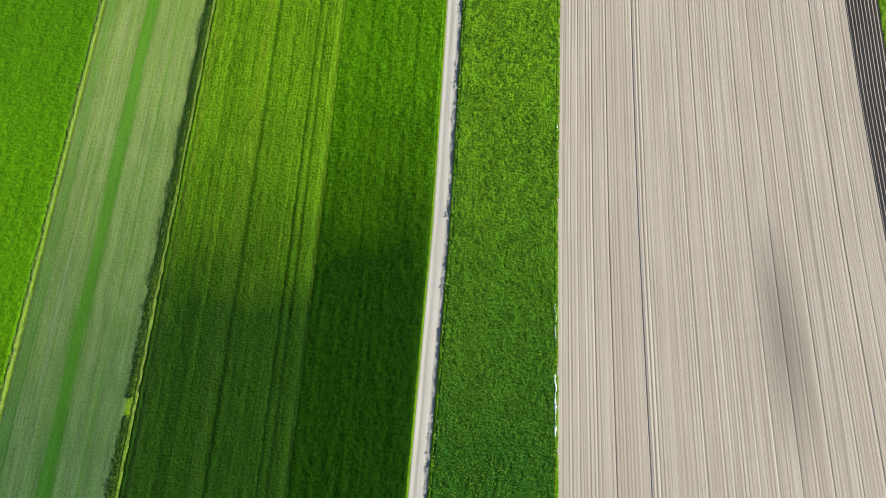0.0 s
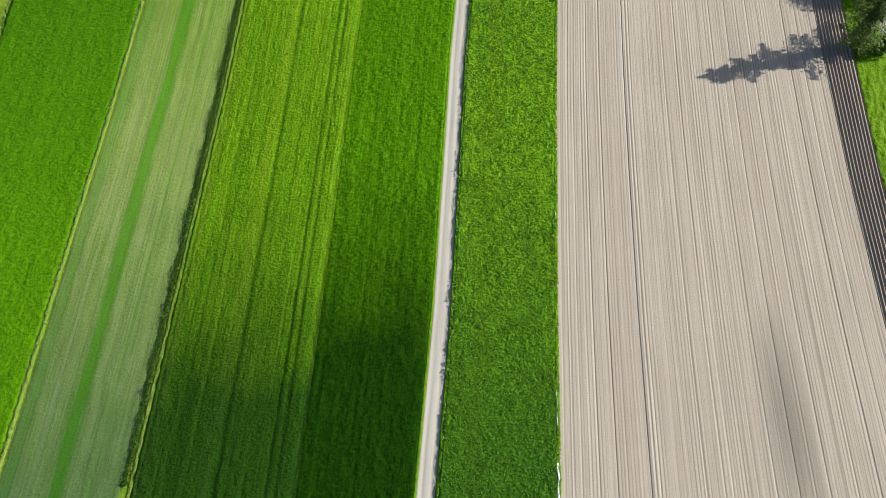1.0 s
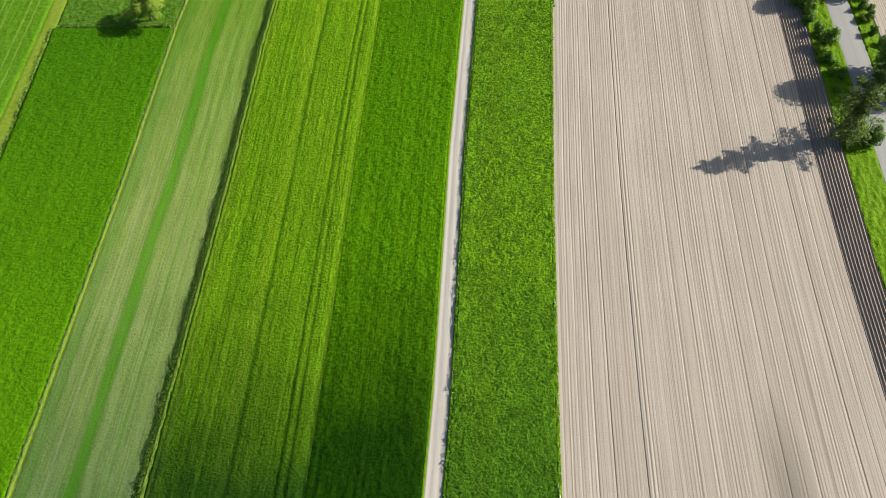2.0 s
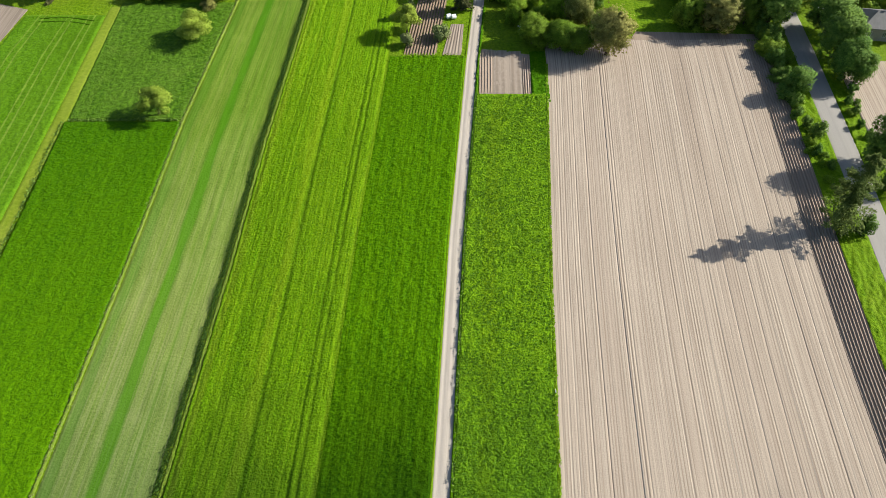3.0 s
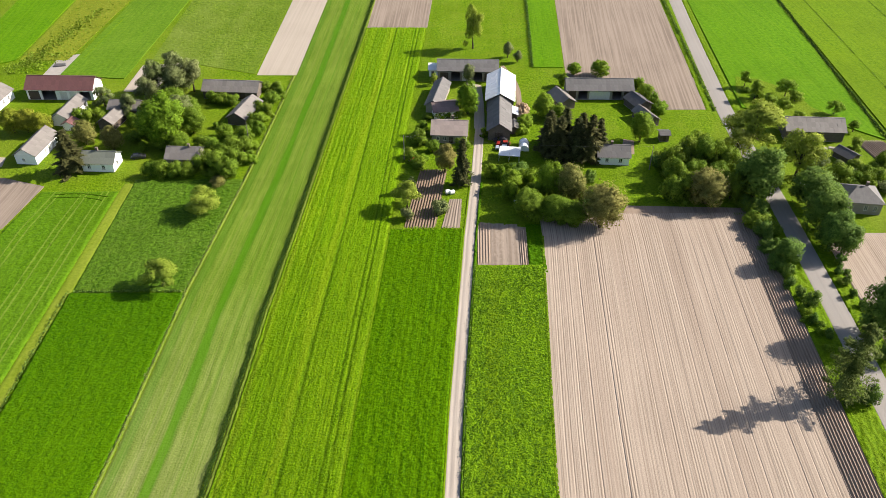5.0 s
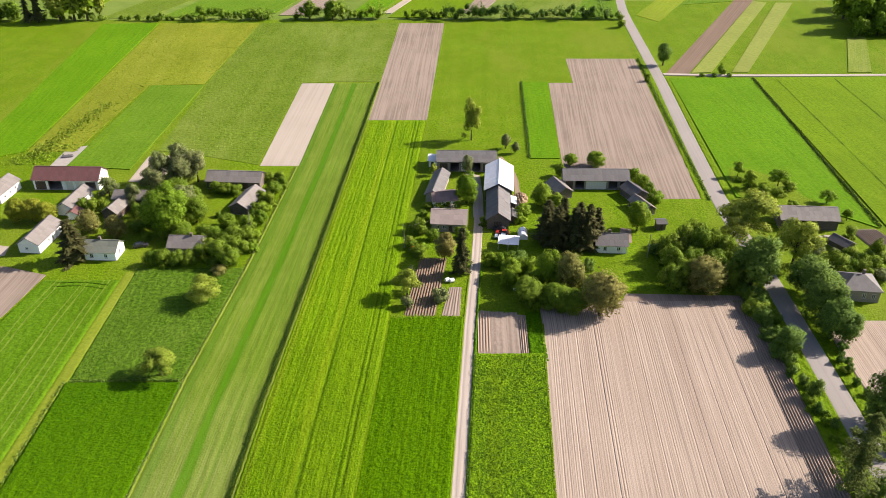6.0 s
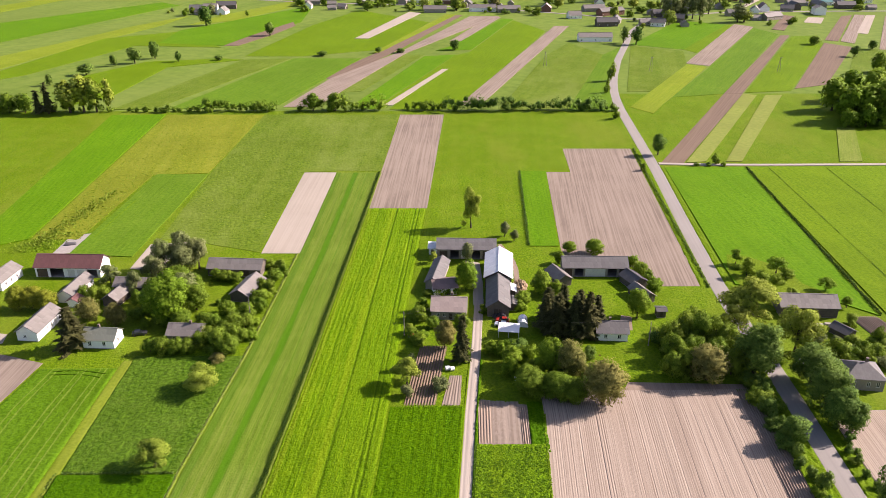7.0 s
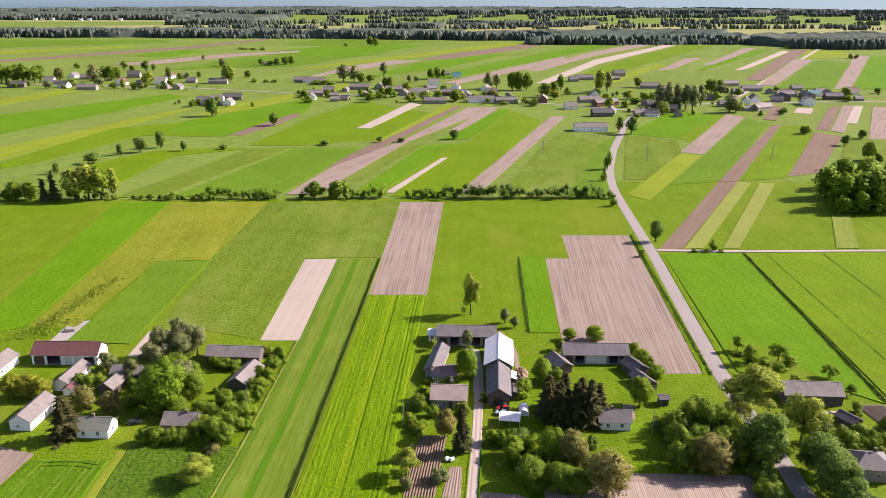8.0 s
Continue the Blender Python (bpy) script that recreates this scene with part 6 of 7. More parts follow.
plants("tall", "mid", "tall poplar in green leaf by the village", "tree", "village trees", (-569, 1035, 27.5, 6.1), (-565, 1042, 21.9, 6.1), (-554, 1035, 23.9, 6.1), (-551, 1042, 24.8, 6.1), (-541, 1036, 26.8, 6), (-537, 1042, 21.2, 6), (-526, 1036, 23.2, 6), (-522, 1042, 24.1, 6), (-477, 1215, 14.4, 4.8), far=True)
plants("tall", "grey", "tall poplar with pale leaves by the village", "tree", "village trees", (-443, 1024, 27.3, 8.2), (-342, 1270, 13.2, 5.8), (-123, 1058, 24.5, 7.1), (-109, 1058, 22.3, 7.1), (-73, 1129, 21.3, 5), (-34, 1052, 10.4, 3.1), (-25, 1052, 9.6, 3.1), (68, 978, 21.5, 5.8), (78, 990, 18.2, 5.1), (212, 957, 24.5, 5.8), (232, 799, 28.8, 5.5), (240, 799, 30.5, 5.6), (252, 807, 28.5, 5.6), (262, 807, 26.8, 5.6), (267, 799, 27.7, 5.6), (289, 840, 23, 5.3), (300, 784, 19.9, 6.2), far=True)
plants("round", "bronze", "broad tree with bronze young leaves by the village", "tree", "village trees", (-512, 1075, 18.1, 7), (66, 885, 11.4, 7.2), far=True)
plants("round", "mid", "broad tree in green leaf by the village", "tree", "village trees", (-448, 1069, 20.2, 6.8), (-439, 1069, 21.7, 7.7), (-436, 1083, 17.4, 6), (-461, 1206, 8.4, 4.7), (-426, 1198, 11.7, 3.7), (-262, 1105, 10.8, 5.9), (-368, 1090, 17.6, 4.2), (-333, 1112, 8.6, 3.4), (-556, 1232, 9.4, 5), (-283, 1290, 11.6, 5.8), (-245, 1300, 13.5, 6.8), (-237, 1311, 14.5, 5.9), (-267, 1290, 8.1, 5.8), (-98, 1051, 13.3, 7), (-87, 1058, 9.7, 6.3), (-56, 978, 16.6, 4.3), (-62, 978, 15.9, 4.3), (-63, 924, 8.6, 5.5), (-5, 1086, 16, 5.6), (4, 1093, 17.7, 5.6), (96, 967, 23.3, 7.2), (104, 967, 24.7, 7.2), (114, 967, 22, 7.2), (11, 956, 8.2, 5.6), (128, 904, 16.8, 8.1), (141, 924, 17.1, 6.2), (156, 968, 20.6, 5.1), (237, 876, 9.4, 6.7), (220, 849, 7.3, 7.8), (335, 941, 18.1, 8.8), (354, 968, 13.8, 6.8), (322, 662, 7.8, 5.5), (405, 849, 8.6, 6.2), (462, 867, 7.5, 6.5), (-140, 1736, 21.4, 7.7), (-128, 1736, 19, 7.7), far=True)
plants("round", "dark", "broad tree with dark leaves by the village", "tree", "village trees", (-438, 1198, 15.8, 6.6), (-257, 1290, 12.5, 5.8), (12, 1093, 13.8, 4), far=True)
plants("round", "lime", "broad tree in yellow-green leaf by the village", "tree", "village trees", (-374, 1024, 16.6, 8), (-274, 1044, 24.2, 10.3), (136, 885, 11.4, 6), (199, 940, 28.1, 7.8), (260, 997, 13.5, 6.1), (220, 885, 10.2, 6.7), far=True)
plants("shrub", "mid", "bushy low tree in green leaf by the village", "tree", "village trees", (-352, 1090, 9.2, 5.1), (-345, 1098, 10, 4.2), (-242, 1050, 5.9, 4.8), (-226, 1050, 4.4, 4.8), (-215, 1050, 4.4, 4.7), (-392, 1633, 5.6, 12.3), (-368, 1618, 5.5, 9.7), (-349, 1618, 6.6, 7.3), (-140, 1025, 7.2, 10.7), (-155, 1025, 6.5, 9.2), (-140, 856, 8.6, 6.4), (-154, 903, 5.8, 4.1), (42, 875, 8.2, 5.2), (-11, 866, 6.2, 4.5), (106, 831, 9.6, 6.8), (99, 848, 7.3, 5.7), (158, 924, 10.6, 4.8), (240, 840, 8.5, 6.5), (202, 823, 7.1, 5.6), (350, 773, 7.9, 5.6), (324, 765, 6.1, 3.1), (426, 969, 5.5, 4.7), (762, 1700, 9.4, 9.6), (-193, 1735, 7.1, 5.1), (217, 1778, 7.3, 6.6), (-406, 1394, 9.6, 3.2), (758, 1432, 10, 4.8), (769, 1432, 9, 4.8), far=True)
plants("shrub", "lime", "bushy low tree in yellow-green leaf by the village", "tree", "village trees", (-476, 1023, 8.6, 10), far=True)
plants("shrub", "dark", "bushy low tree with dark leaves by the village", "tree", "village trees", (74, 840, 6, 5.6), far=True)
plants("tall", "dark", "tall poplar with dark leaves by the village", "tree", "village trees", (161, 670, 14.8, 3.6), (170, 662, 16.1, 4.6), far=True)


def infill(seed, houses, trees, x0, x1, y0, y1, lean=0.0):
    """Sheds, yards' bushes and trees between the houses of a village; lean: how far the belt runs away over its width."""
    r = random.Random(seed)
    for k in range(houses + trees):
        x = r.uniform(x0, x1)
        y = r.uniform(y0, y1) + lean * (x - x0) / (x1 - x0)
        if k < houses:
            village_houses(r.choice(("small", "small", "grey", "white", "barn", "red", "dark_barn")), (x, y, r.choice((0, 5, 85, 90, -20))))
        else:
            h = r.choice((3, 4, 5, 7, 9, 12)) * r.uniform(0.85, 1.2)
            plant(r.choice(("shrub", "round", "round", "tall")), r.choice(("mid", "grey", "bright", "lime")), x, y, h, h * r.uniform(0.35, 0.6), "bush or tree between the village yards", "tree", "village trees", True)


infill(71, 14, 46, -165, 90, 875, 960, -40)
infill(72, 12, 34, 165, 330, 730, 900, 60)
infill(73, 9, 24, 330, 620, 860, 960, -10)
infill(74, 5, 26, -560, -300, 985, 1030, -30)
infill(75, 2, 10, -290, -190, 820, 850, 0)


def woods(name, x0, x1, y0, y1, n, hs, leaf, label, seed):
    """A far wood: many small ragged crowns over an area, joined."""
    g = np.random.default_rng(seed)
    x, y = x0 + (x1 - x0) * g.random(n), y0 + (y1 - y0) * g.random(n)
    y += 40 * (vnoise(x / 160, x * 0, seed) - 0.5)
    h = hs[0] + (hs[1] - hs[0]) * g.random(n)
    m, rings = 5, 4
    prof = np.array([0.7, 1.0, 0.8, 0.1])
    zz = np.array([0.0, 0.4, 0.8, 1.0])
    a = np.arange(m) * 2 * math.pi / m
    R = (h * 0.34)[:, None, None] * prof[None, :, None] * (0.8 + 0.4 * g.random((n, rings, m)))
    vx, vy = x[:, None, None] + R * np.cos(a), y[:, None, None] + R * np.sin(a)
    vz = h[:, None, None] * (zz[None, :, None] + 0.06 * g.normal(size=(n, rings, m))) + 0 * R
    v = np.stack([vx, vy, np.maximum(vz, -0.2)], -1).reshape(-1, 3)
    i, j = np.meshgrid(np.arange(rings - 1), np.arange(m), indexing="ij")
    q = np.stack([i * m + j, i * m + (j + 1) % m, (i + 1) * m + (j + 1) % m, (i + 1) * m + j], -1).reshape(-1, 4)
    f = (q[None] + (np.arange(n) * rings * m)[:, None, None]).reshape(-1, 4)
    return tagged(piece(name, v, f, M_LEAF[leaf], smooth=True), label, "woods", "", "stuff")


def canopy(x0, x1, y0, y1, h, leaf, label, seed, sway=50):
    """A closed wood with a bumpy top and a wavering edge, and single crowns standing out along its near side."""
    def bend(ob):
        n = len(ob.data.vertices)
        co = np.empty(3 * n, dtype=np.float32)
        ob.data.vertices.foreach_get("co", co)
        co = co.reshape(-1, 3)
        co[:, 1] += sway * (vnoise(co[:, 0] / 170, 0 * co[:, 0], seed) + 0.4 * vnoise(co[:, 0] / 45, 0 * co[:, 0], seed + 9) - 0.7)
        ob.data.vertices.foreach_set("co", co.ravel())
        ob.data.update()
        return ob
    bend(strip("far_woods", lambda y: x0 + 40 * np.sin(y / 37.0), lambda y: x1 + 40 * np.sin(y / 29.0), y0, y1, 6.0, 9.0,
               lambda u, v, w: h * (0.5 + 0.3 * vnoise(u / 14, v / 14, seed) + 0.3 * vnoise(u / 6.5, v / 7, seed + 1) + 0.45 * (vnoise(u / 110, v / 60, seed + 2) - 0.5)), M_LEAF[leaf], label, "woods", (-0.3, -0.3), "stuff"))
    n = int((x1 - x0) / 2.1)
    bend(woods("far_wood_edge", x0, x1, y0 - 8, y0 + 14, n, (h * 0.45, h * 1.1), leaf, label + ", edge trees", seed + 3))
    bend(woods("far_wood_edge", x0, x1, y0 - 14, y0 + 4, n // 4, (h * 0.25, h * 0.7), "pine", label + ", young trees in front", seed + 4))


def clumps(x0, x1, y0, y1, n, hs, leaf, label, seed):
    """Loose groups of trees over open meadows."""
    g = np.random.default_rng(seed)
    for k in range(n):
        x, y = x0 + (x1 - x0) * (k + g.random()) / n, y0 + (y1 - y0) * g.random()
        w, d = 25 + 130 * g.random() ** 2, 8 + 30 * g.random()
        woods("far_copse", x - w, x + w, y - d, y + d, int(10 + w * d / 55), hs, leaf[k % len(leaf)], label, seed * 50 + k)


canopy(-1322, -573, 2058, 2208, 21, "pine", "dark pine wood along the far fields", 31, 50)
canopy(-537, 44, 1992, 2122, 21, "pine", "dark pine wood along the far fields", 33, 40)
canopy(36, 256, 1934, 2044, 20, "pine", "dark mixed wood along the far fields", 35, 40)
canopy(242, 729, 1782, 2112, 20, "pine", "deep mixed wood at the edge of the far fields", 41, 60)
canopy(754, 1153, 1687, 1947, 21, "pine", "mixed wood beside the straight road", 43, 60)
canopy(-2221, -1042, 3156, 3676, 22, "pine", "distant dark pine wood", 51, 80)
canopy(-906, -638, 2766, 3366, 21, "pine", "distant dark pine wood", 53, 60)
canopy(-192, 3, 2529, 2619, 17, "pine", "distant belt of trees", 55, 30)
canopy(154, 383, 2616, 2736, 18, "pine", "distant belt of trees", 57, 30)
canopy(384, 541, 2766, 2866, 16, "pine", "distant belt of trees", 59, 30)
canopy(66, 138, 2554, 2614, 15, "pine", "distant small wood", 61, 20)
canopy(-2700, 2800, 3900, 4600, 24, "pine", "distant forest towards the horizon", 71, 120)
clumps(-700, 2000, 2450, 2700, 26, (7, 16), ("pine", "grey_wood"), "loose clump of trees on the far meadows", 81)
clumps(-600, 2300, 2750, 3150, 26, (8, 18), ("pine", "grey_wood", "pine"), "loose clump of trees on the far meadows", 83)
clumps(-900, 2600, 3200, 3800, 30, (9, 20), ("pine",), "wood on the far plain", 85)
far_field([(-1500, 2150), (2300, 1990), (2600, 2800), (-700, 2900), (-1500, 2450)], 0.1, M_STRAWMEADOW, "pale dry meadow behind the woods")
far_field([(-2100, 3000), (-900, 3000), (-900, 3170), (-2100, 3170)], 0.12, M_STRAWMEADOW, "pale dry meadow between two woods")

# glowing ring painted as hazy hills, closing the view far behind everything
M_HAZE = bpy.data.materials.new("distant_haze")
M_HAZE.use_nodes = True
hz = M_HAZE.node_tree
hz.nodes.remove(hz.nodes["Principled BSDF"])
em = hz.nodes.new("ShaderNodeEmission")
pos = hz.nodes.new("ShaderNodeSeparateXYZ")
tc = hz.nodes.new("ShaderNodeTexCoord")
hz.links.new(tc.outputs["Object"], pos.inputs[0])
low = mix(hz, ramp(hz, pos.outputs[0], 0, 1, -2600, 2600), (0.06, 0.112, 0.135), (0.2, 0.275, 0.29))      # haze painted brighter towards the sun
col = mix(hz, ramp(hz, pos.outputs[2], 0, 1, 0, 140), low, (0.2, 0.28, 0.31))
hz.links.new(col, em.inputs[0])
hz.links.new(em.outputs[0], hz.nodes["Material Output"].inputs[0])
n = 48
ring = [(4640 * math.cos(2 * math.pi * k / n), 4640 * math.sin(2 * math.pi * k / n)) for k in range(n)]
tagged(piece("backdrop", [(x, y, -5) for x, y in ring] + [(x, y, 180) for x, y in ring], [((k + 1) % n, k, k + n, (k + 1) % n + n) for k in range(n)], M_HAZE), "glowing backdrop painted as pale blue hazy hills on the horizon", "hills", "", "structure")


# undergrowth between the yards, seeded
def undergrowth(seed, n, x0, x1, y0, y1, hs, leaf, label, group):
    r = random.Random(seed)
    for _ in range(n):
        h = r.uniform(*hs)
        plant("shrub", r.choice(leaf), r.uniform(x0, x1), r.uniform(y0, y1), h, h * r.uniform(0.5, 0.85), label, "shrub", group)


undergrowth(51, 12, -95, -67, 194, 212, (1.5, 3.6), ("mid", "bright", "mid"), "low bush in the overgrown farm garden", "farm undergrowth")
undergrowth(52, 7, -112, -100, 205, 209, (1.2, 2.8), ("mid", "bright"), "low bush between the sheds", "farm undergrowth")
undergrowth(53, 14, 60, 86, 176, 194, (2.5, 6.5), ("mid", "dark", "mid", "lime"), "bush of the roadside copse", "roadside copse")
undergrowth(60, 20, 80.2, 84.6, 141, 169, (2.2, 5.0), ("dark", "mid", "dark"), "bush of the thick road verge", "verge bushes")
undergrowth(61, 10, 80.8, 84, 112, 141, (1.0, 2.6), ("mid", "bright"), "low bush of the road verge", "verge bushes")
undergrowth(62, 16, 94, 97.2, 108, 142, (0.8, 2.2), ("mid", "dark"), "low bush of the road verge", "verge bushes")
undergrowth(54, 16, 103, 130, 174, 198, (1.5, 4.0), ("mid", "grey", "bronze", "lime"), "bush in the brick house garden", "house garden bushes")
undergrowth(55, 16, 20, 42, 160, 186, (2.0, 5.5), ("mid", "dark", "bright"), "bush in the overgrown garden", "garden undergrowth")
undergrowth(56, 10, -8.5, -4.5, 186, 216, (1.5, 3.5), ("mid", "bright"), "bush at the back of the farmhouse garden", "garden undergrowth")
undergrowth(57, 9, 98, 112, 208, 236, (1.0, 3.0), ("bright", "mid"), "low scrub at the corn edge", "scrub")
undergrowth(58, 9, -56.5, -53.5, 184, 238, (2.5, 4.5), ("mid", "bright"), "hedge bush at the edge of the hay strip", "overgrown hedge")

# rough growth on the meadows behind the farm
tufts("meadow_tufts", lambda y: -153 + 0 * y, lambda y: np.interp(y, (262, 334, 335, 438), (-134, -130, -105, -100)), 262, 436, 0.9, 0.3, 0.14, "mid", "yellow-green tussocks of the flowering meadow", 61, 0.5)
tufts("meadow_tufts", lambda y: -150 + 0 * y, lambda y: np.interp(y, (262, 334, 335, 438), (-134, -130, -105, -100)), 262, 436, 0.22, 0.36, 0.2, "mid", "dark tussocks of the flowering meadow", 62, 0.6)
tufts("meadow_tufts", lambda y: np.interp(y, (262, 334, 438), (-103, -104, -99)), lambda y: np.interp(y, (262, 338, 438), (-66, -62, -24)), 264, 436, 0.8, 0.3, 0.12, "mid", "low tussocks of the rough meadow", 63, 0.55)
weeds("meadow_weeds", lambda y: np.interp(y, (258, 282, 310), (-148, -143.5, -139.5)), 256, 312, 16, 0.42, 3.4, "mid", "dark line of tall weeds across the flowering meadow", 64, 0.9)
weeds("meadow_weeds", lambda y: np.interp(y, (250, 270), (-150, -142)), 250, 268, 30, 0.4, 9.0, "mid", "patch of tall weeds behind the red barn", 65, 0.8)

# weed lines in field ditches
weeds("ditch_weeds", lambda y: np.interp(y, (203, 343), (136.2, 146.0)), 203, 343, 34, 0.26, 0.45, "ditch", "dark weeds in the ditch between two corn fields", 9, 0.9)
weeds("ditch_weeds", lambda y: np.interp(y, (231, 346), (151.8, 156.5)), 200, 344, 30, 0.16, 0.25, "dark", "thin weed line between corn drills", 15, 0.4)
weeds("ditch_weeds", lambda y: np.interp(y, (283, 346), (180.9, 183.7)), 230, 344, 30, 0.16, 0.25, "dark", "thin weed line between corn drills", 16, 0.4)
weeds("ditch_weeds", lambda y: np.interp(y, (222, 372), (89.0, 99.3)), 222, 372, 14, 0.35, 0.5, "dark", "dark weeds along the tilled field", 10, 0.7)
weeds("ditch_weeds", lambda y: np.interp(y, (255, 338), (33.4, 38.2)), 255, 338, 14, 0.35, 0.5, "dark", "dark weeds beside the corn strip", 11, 0.7)
g = weeds("ditch_weeds", lambda x: 133.8 + 0 * x, -85, -60, 30, 0.22, 0.4, "dark", "dark weeds at the end of the wheat", 12, 0.7)
for v in g.data.vertices:
    v.co.x, v.co.y = v.co.y, v.co.x
g = weeds("ditch_weeds", lambda x: 157.6 + 0.5 * np.sin(x * 0.9), -12, 5.5, 14, 0.2, 0.9, "mid", "weeds at the end of the clover", 13, 0.6)
for v in g.data.vertices:
    v.co.x, v.co.y = v.co.y, v.co.x

# yards
patch("yard", [(10.8, 211), (13.9, 207), (14.6, 226), (14.4, 241), (9.4, 243.5), (10.4, 230), (11.2, 222)], 0.06, M_GRAVEL, "trodden pale earth of the farmyard", category="yard")
ribbon("yard_path", [(22.5, 256.5), (26, 251), (28.2, 245), (28.6, 237), (27.2, 229), (24.8, 222), (24.5, 214)], 1.6, 0.07, M_RIDGE, "trodden earth path curving round the white-roofed barn", "path")
patch("yard", [(53.5, 195.5), (57.5, 195), (59, 203), (56, 204)], 0.05, M_RIDGE, "worn bare earth beside the cottage", category="yard")
patch("yard", [(-160, 176), (-134, 186), (-126, 189), (-127, 194), (-136, 196), (-160, 190)], 0.05, M_GRAVEL, "pale gravel yard beside the stable", category="yard")


# ---- small things ----
def car(x, y, yaw, col, label):
    root = new("car")
    root.matrix_basis = pose(x, y, 0.05, 0, 0, yaw)
    tagged(root, label, "car", "parked cars")
    pm = paint("car_paint", col)
    prof = [(-2.1, 0.35), (-2.12, 0.72), (-1.95, 0.92), (-1.1, 0.97), (0.75, 0.97), (1.85, 0.82), (2.1, 0.62), (2.08, 0.35)]
    top = [(-1.75, 0.95), (-1.35, 1.42), (0.15, 1.46), (0.95, 0.97)]

    def loft(pr, half, inset):
        n = len(pr)
        vs = [(a, -half + (inset if c > 1 else 0), c) for a, c in pr] + [(a, half - (inset if c > 1 else 0), c) for a, c in pr]
        return vs, [tuple(range(n)), tuple(range(2 * n - 1, n - 1, -1))] + [((i + 1) % n, i, i + n, (i + 1) % n + n) for i in range(n)]
    piece("body", *loft(prof, 0.84, 0), pm, root)
    piece("cabin_glass", *loft(top, 0.78, 0.13), M_GLASS, root)
    piece("roof_panel", *box(-1.3, 0.1, -0.62, 0.62, 1.44, 1.49), pm, root)
    for wx in (-1.3, 1.3):
        for wy in (-0.8, 0.8):
            w = piece("wheel", *moved(tube([(0, 0, -0.1), (0, 0, 0.1)], [0.31, 0.31], 12), pose(wx, wy, 0.3, 90, 0, 0)), M_RUBBER, root)
            piece("rim", *moved(tube([(0, 0, -0.115), (0, 0, 0.115)], [0.18, 0.18], 8), pose(wx, wy, 0.3, 90, 0, 0)), M_TIN, w)
    return root


car(-88.1, 193.6, 12, (0.03, 0.03, 0.035), "small black car parked on the grass")
car(18.3, 202.6, 170, (0.05, 0.045, 0.05), "dark car parked beside the plank barn")
car(19.1, 200.3, 170, (0.32, 0.03, 0.02), "red car parked beside the plank barn")
car(18.6, 198.0, 172, (0.45, 0.5, 0.56), "silver-blue car parked beside the carport")
car(100.6, 177.2, 40, (0.5, 0.52, 0.54), "silver car parked under the chestnut trees")

carport = new("carport")
carport.matrix_basis = pose(20.4, 193.4, 0, 0, 0, -8)
tagged(carport, "white sheet-roofed carport on thin posts", "carport")
for k in range(2):
    piece("roof_sheet", *box(-3.1 + 3.12 * k, 3.1 * k, -2.7, 2.7, 2.1 + 0.03 * k, 2.16 + 0.03 * k), M_WHITETIN, carport)
for px_ in (-2.9, 0, 2.9):
    for py_ in (-2.5, 2.5):
        piece("post", *box(px_ - 0.06, px_ + 0.06, py_ - 0.06, py_ + 0.06, -0.1, 2.1), M_FRAME, carport)

tunnel = new("poly_tunnel")
tunnel.matrix_basis = pose(25.2, 199.3, 0, 0, 0, -4)
tagged(tunnel, "small white film-covered garden tunnel", "greenhouse")
arc = [(1.5 * math.cos(math.pi * k / 10), 1.9 * math.sin(math.pi * k / 10)) for k in range(11)]
tv = [(a, s * 2.3, c) for s in (-1, 1) for a, c in arc]
piece("cover", tv, [(k, k + 1, k + 12, k + 11) for k in range(10)] + [tuple(range(10, -1, -1)), tuple(range(11, 22))], M_FILM, tunnel)
for s in (-2.3, 0, 2.3):
    piece("hoop", *tube([(a * 1.02, s, c * 1.02) for a, c in arc], [0.035] * 11, 5), M_POLE, tunnel)

for x, y in ((2.0, 174.5), (3.3, 174.3)):
    vs, fs = tube([(-0.62, 0, 0.6), (-0.55, 0, 0.6), (0.55, 0, 0.6), (0.62, 0, 0.6)], [0.48, 0.62, 0.62, 0.48], 14)
    b = piece("hay_bale", vs, fs, M_FILM)
    b.matrix_basis = pose(x, y, 0.02, 0, 0, 20)
    tagged(b, "round hay bale wrapped in white film", "hay bale", "wrapped bales")

tiller = new("garden_tiller")
tiller.matrix_basis = pose(-7.8, 191.6, 0, 0, 0, 15)
tagged(tiller, "small red garden tiller standing in the grass", "tiller")
M_RED = paint("red_machine_paint", (0.55, 0.06, 0.02))
piece("frame", *join([box(-1.0, 0.8, -0.5, 0.5, 0.45, 0.65), box(-0.2, 0.5, -0.35, 0.35, 0.65, 1.05)]), M_RED, tiller)
for s in (-0.65, 0.65):
    piece("wheel", *moved(tube([(0, 0, -0.1), (0, 0, 0.1)], [0.33, 0.33], 10), pose(-0.1, s, 0.33, 90, 0, 0)), M_RUBBER, tiller)
for k in range(4):
    piece("tine", *tube([(-1.0, -0.45 + 0.3 * k, 0.5), (-1.25, -0.45 + 0.3 * k, 0.35), (-1.3, -0.45 + 0.3 * k, 0.02)], [0.03, 0.03, 0.02], 4), M_POLE, tiller)

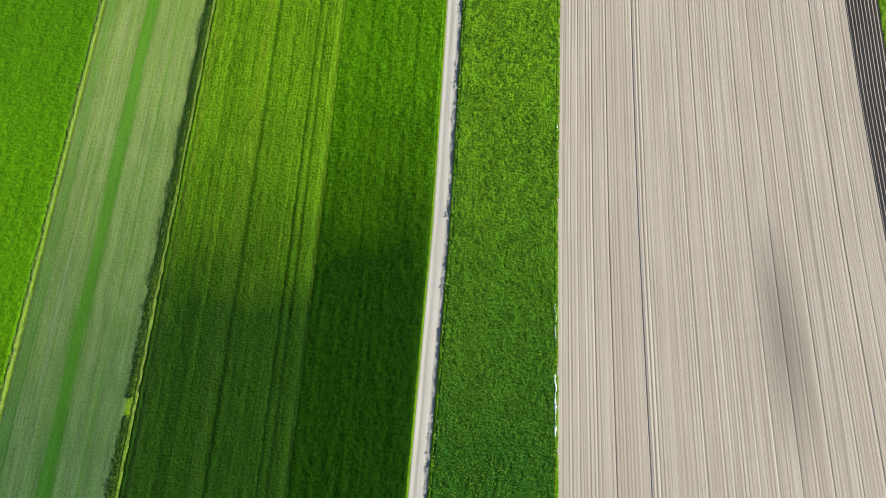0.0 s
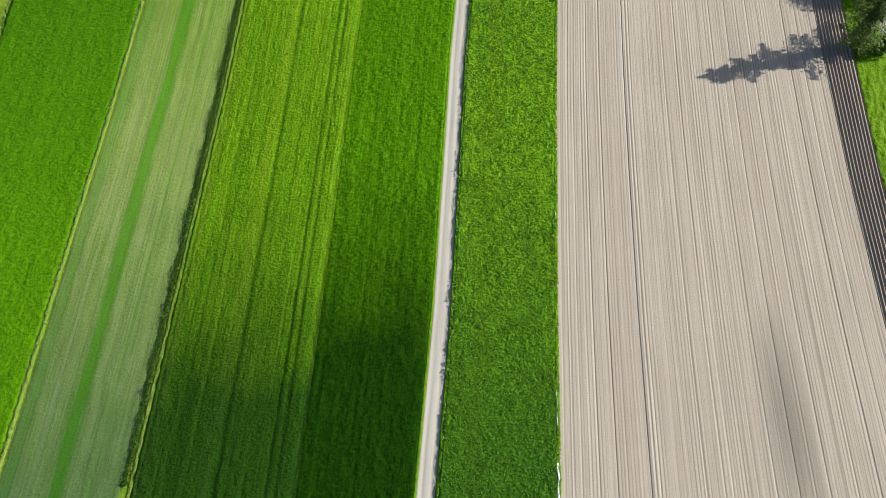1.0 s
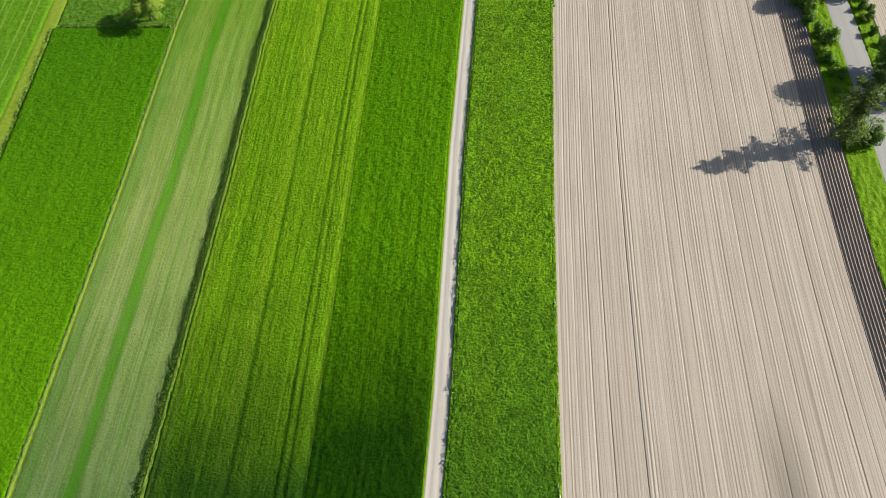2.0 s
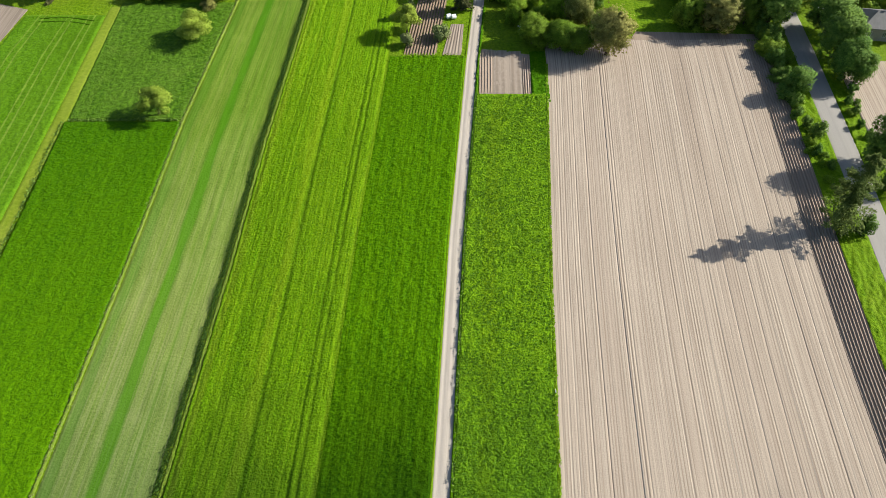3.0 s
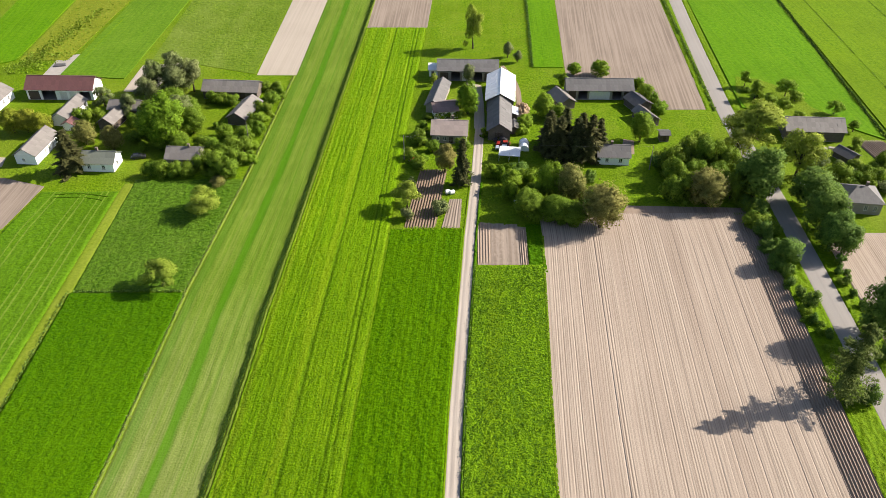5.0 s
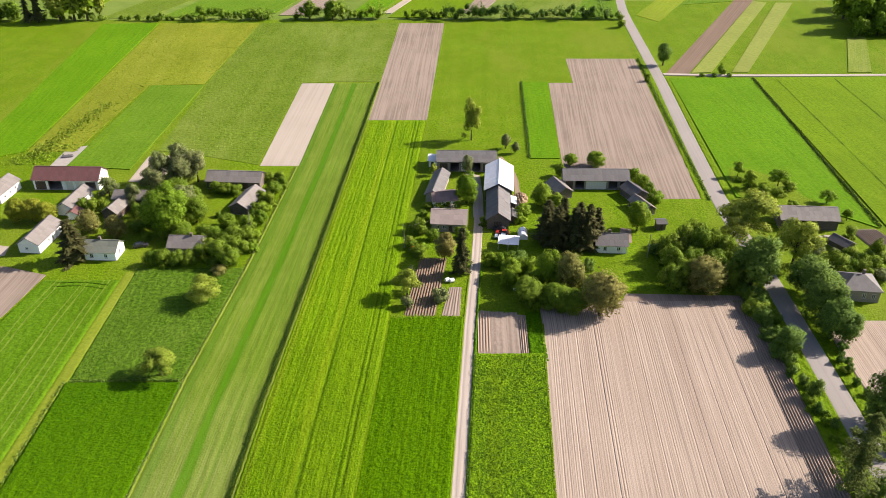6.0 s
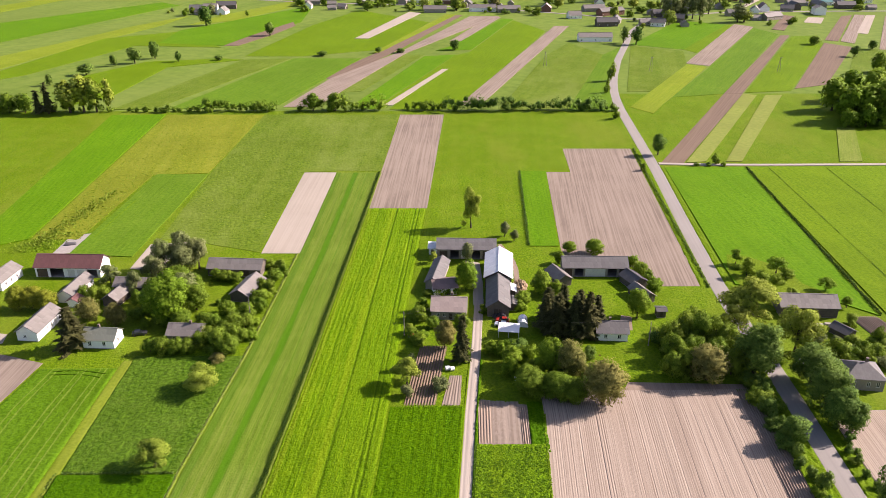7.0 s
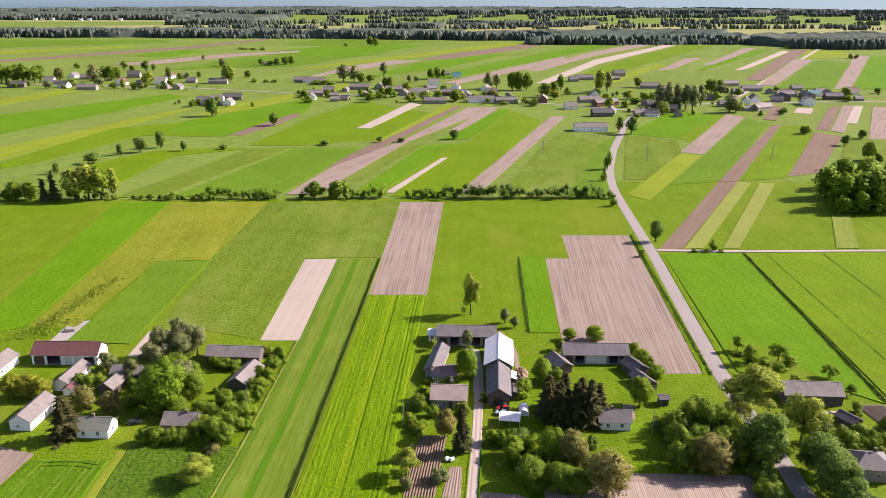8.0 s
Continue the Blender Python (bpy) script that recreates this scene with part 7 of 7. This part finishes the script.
r2 = random.Random(5)
hv, hf = [(0, 0, 1.5)], []
for j in range(1, 13):
    for i in range(30):
        a, q = 2 * math.pi * i / 30, j / 12
        hv.append((2.6 * q * math.cos(a) * r2.uniform(0.82, 1.14), 4.2 * q * math.sin(a) * r2.uniform(0.82, 1.14), max(-0.1, 1.5 * (1 - q ** 1.6) + r2.uniform(-0.32, 0.28))))
hf += [(0, 1 + i, 1 + (i + 1) % 30) for i in range(30)]
hf += [(1 + j * 30 + i, 31 + j * 30 + i, 31 + j * 30 + (i + 1) % 30, 1 + j * 30 + (i + 1) % 30) for j in range(11) for i in range(30)]
heap = piece("straw_heap", hv, hf, M_STRAW)
heap.matrix_basis = pose(27.0, 224.0, 0)
tagged(heap, "heap of brown straw and dung behind the barn", "straw heap")

tarp = piece("tarpaulin_pile", *join([([(x * w, y * w, z) for z, w in ((0.08, 1.0), (0.5, 0.86), (0.75, 0.4)) for x, y in ((-2.2, -1.1), (-0.4, -1.35), (2.3, -0.9), (2.0, 1.2), (-0.2, 1.0), (-2.0, 1.3))],
             [(6 * j + i, 6 * j + (i + 1) % 6, 6 * j + 6 + (i + 1) % 6, 6 * j + 6 + i) for j in range(2) for i in range(6)] + [(12, 13, 14, 15, 16, 17)])]), M_SLATE)
tarp.matrix_basis = pose(-135.6, 257.5, 0.02, 0, 0, 12)
tagged(tarp, "pile under a dark tarpaulin on the concrete pad", "tarpaulin")

barrel = new("water_barrel")
barrel.matrix_basis = pose(20.2, 169.6, 0)
tagged(barrel, "pale blue plastic water barrel in the garden", "barrel")
piece("body", *tube([(0, 0, 0), (0, 0, 0.1), (0, 0, 0.6), (0, 0, 1.0), (0, 0, 1.05)], [0.42, 0.47, 0.52, 0.47, 0.42], 14), paint("barrel_plastic", (0.5, 0.62, 0.66)), barrel)
piece("lid", *tube([(0, 0, 1.05), (0, 0, 1.1)], [0.48, 0.48], 14), M_FILM, barrel)
for k, (x, y, a) in enumerate(((114.6, 197.6, 20), (117.2, 198.0, -8))):
    st = new("slab_stack")
    st.matrix_basis = pose(x, y, 0, 0, 0, a)
    tagged(st, "low stack of pale concrete slabs beside the barn", "slabs", "slab stacks")
    for i in range(3):
        piece("slab", *box(-0.9 + 0.06 * i, 0.9 + 0.04 * i, -0.6, 0.6 - 0.05 * i, 0.16 * i, 0.16 * i + 0.14), M_CONCRETE, st)


def utility_pole(x, y, h, label, arms=False):
    root = new("utility_pole")
    root.matrix_basis = pose(x, y, 0)
    tagged(root, label, "utility pole", "utility poles")
    piece("pole", *tube([(0, 0, -0.3), (0, 0, h)], [0.15, 0.1], 8), M_POLE, root)
    if arms:
        piece("crossarm", *box(-0.7, 0.7, -0.06, 0.06, h - 0.5, h - 0.38), M_POLE, root)
        for k in (-0.6, 0.6):
            piece("insulator", *tube([(k, 0, h - 0.38), (k, 0, h - 0.2)], [0.05, 0.035], 6), M_FRAME, root)
    return root


def wire(a, b, sag, label):
    a, b = Vector(a), Vector(b)
    pts = [a.lerp(b, k / 16) - Vector((0, 0, sag * 4 * (k / 16) * (1 - k / 16))) for k in range(17)]
    tagged(piece("power_line", *tube([tuple(p) for p in pts], [0.012] * 17, 4), M_POLE), label, "cable", "power lines", "structure")


utility_pole(-10.4, 192.5, 8, "grey utility pole beside the farm garden")
utility_pole(-57.0, 200.5, 8, "grey utility pole standing in the hedge")
utility_pole(103.8, 182.9, 8, "grey utility pole beside the road")
utility_pole(60.0, 186.5, 8, "grey utility pole beside the cottage")
wire((-10.4, 192.5, 7.6), (60, 186.5, 7.6), 1.0, "thin overhead power line between poles")
wire((-10.4, 192.5, 7.4), (-1.5, 202.2, 4.2), 0.3, "thin house cable from the pole")
for x, y in ((80.9, 573), (154.2, 552.7), (246.6, 552.5)):
    af = new("frame_pylon")
    af.matrix_basis = pose(x, y, 0, 0, 0, 20)
    tagged(af, "timber A-frame power pole in the fields", "utility pole", "frame pylons")
    for s in (-1, 1):
        piece("leg", *tube([(s * 1.4, 0, -0.3), (s * 0.1, 0, 11)], [0.16, 0.12], 6), M_POLE, af)
    piece("crossarm", *box(-1.3, 1.3, -0.1, 0.1, 10.4, 10.6), M_POLE, af)
for k, (a, b) in enumerate(((12.5, 22), (26, 33), (34.5, 40), (63.0, 64.4))):
    strip("plastic_film", lambda y: E_BANK(y) - 0.32 + 0.1 * np.sin(y * 1.7), lambda y: E_BANK(y) - 0.05 + 0.1 * np.sin(y * 2.3), a, b, 0.08, 0.3, lambda u, v, w: 0.42 + 0.12 * np.sin(v * 2.9) + 0.05 * np.sin(v * 7.1), M_FILM,
          "torn strip of white film along the field edge", "film", kind="stuff")
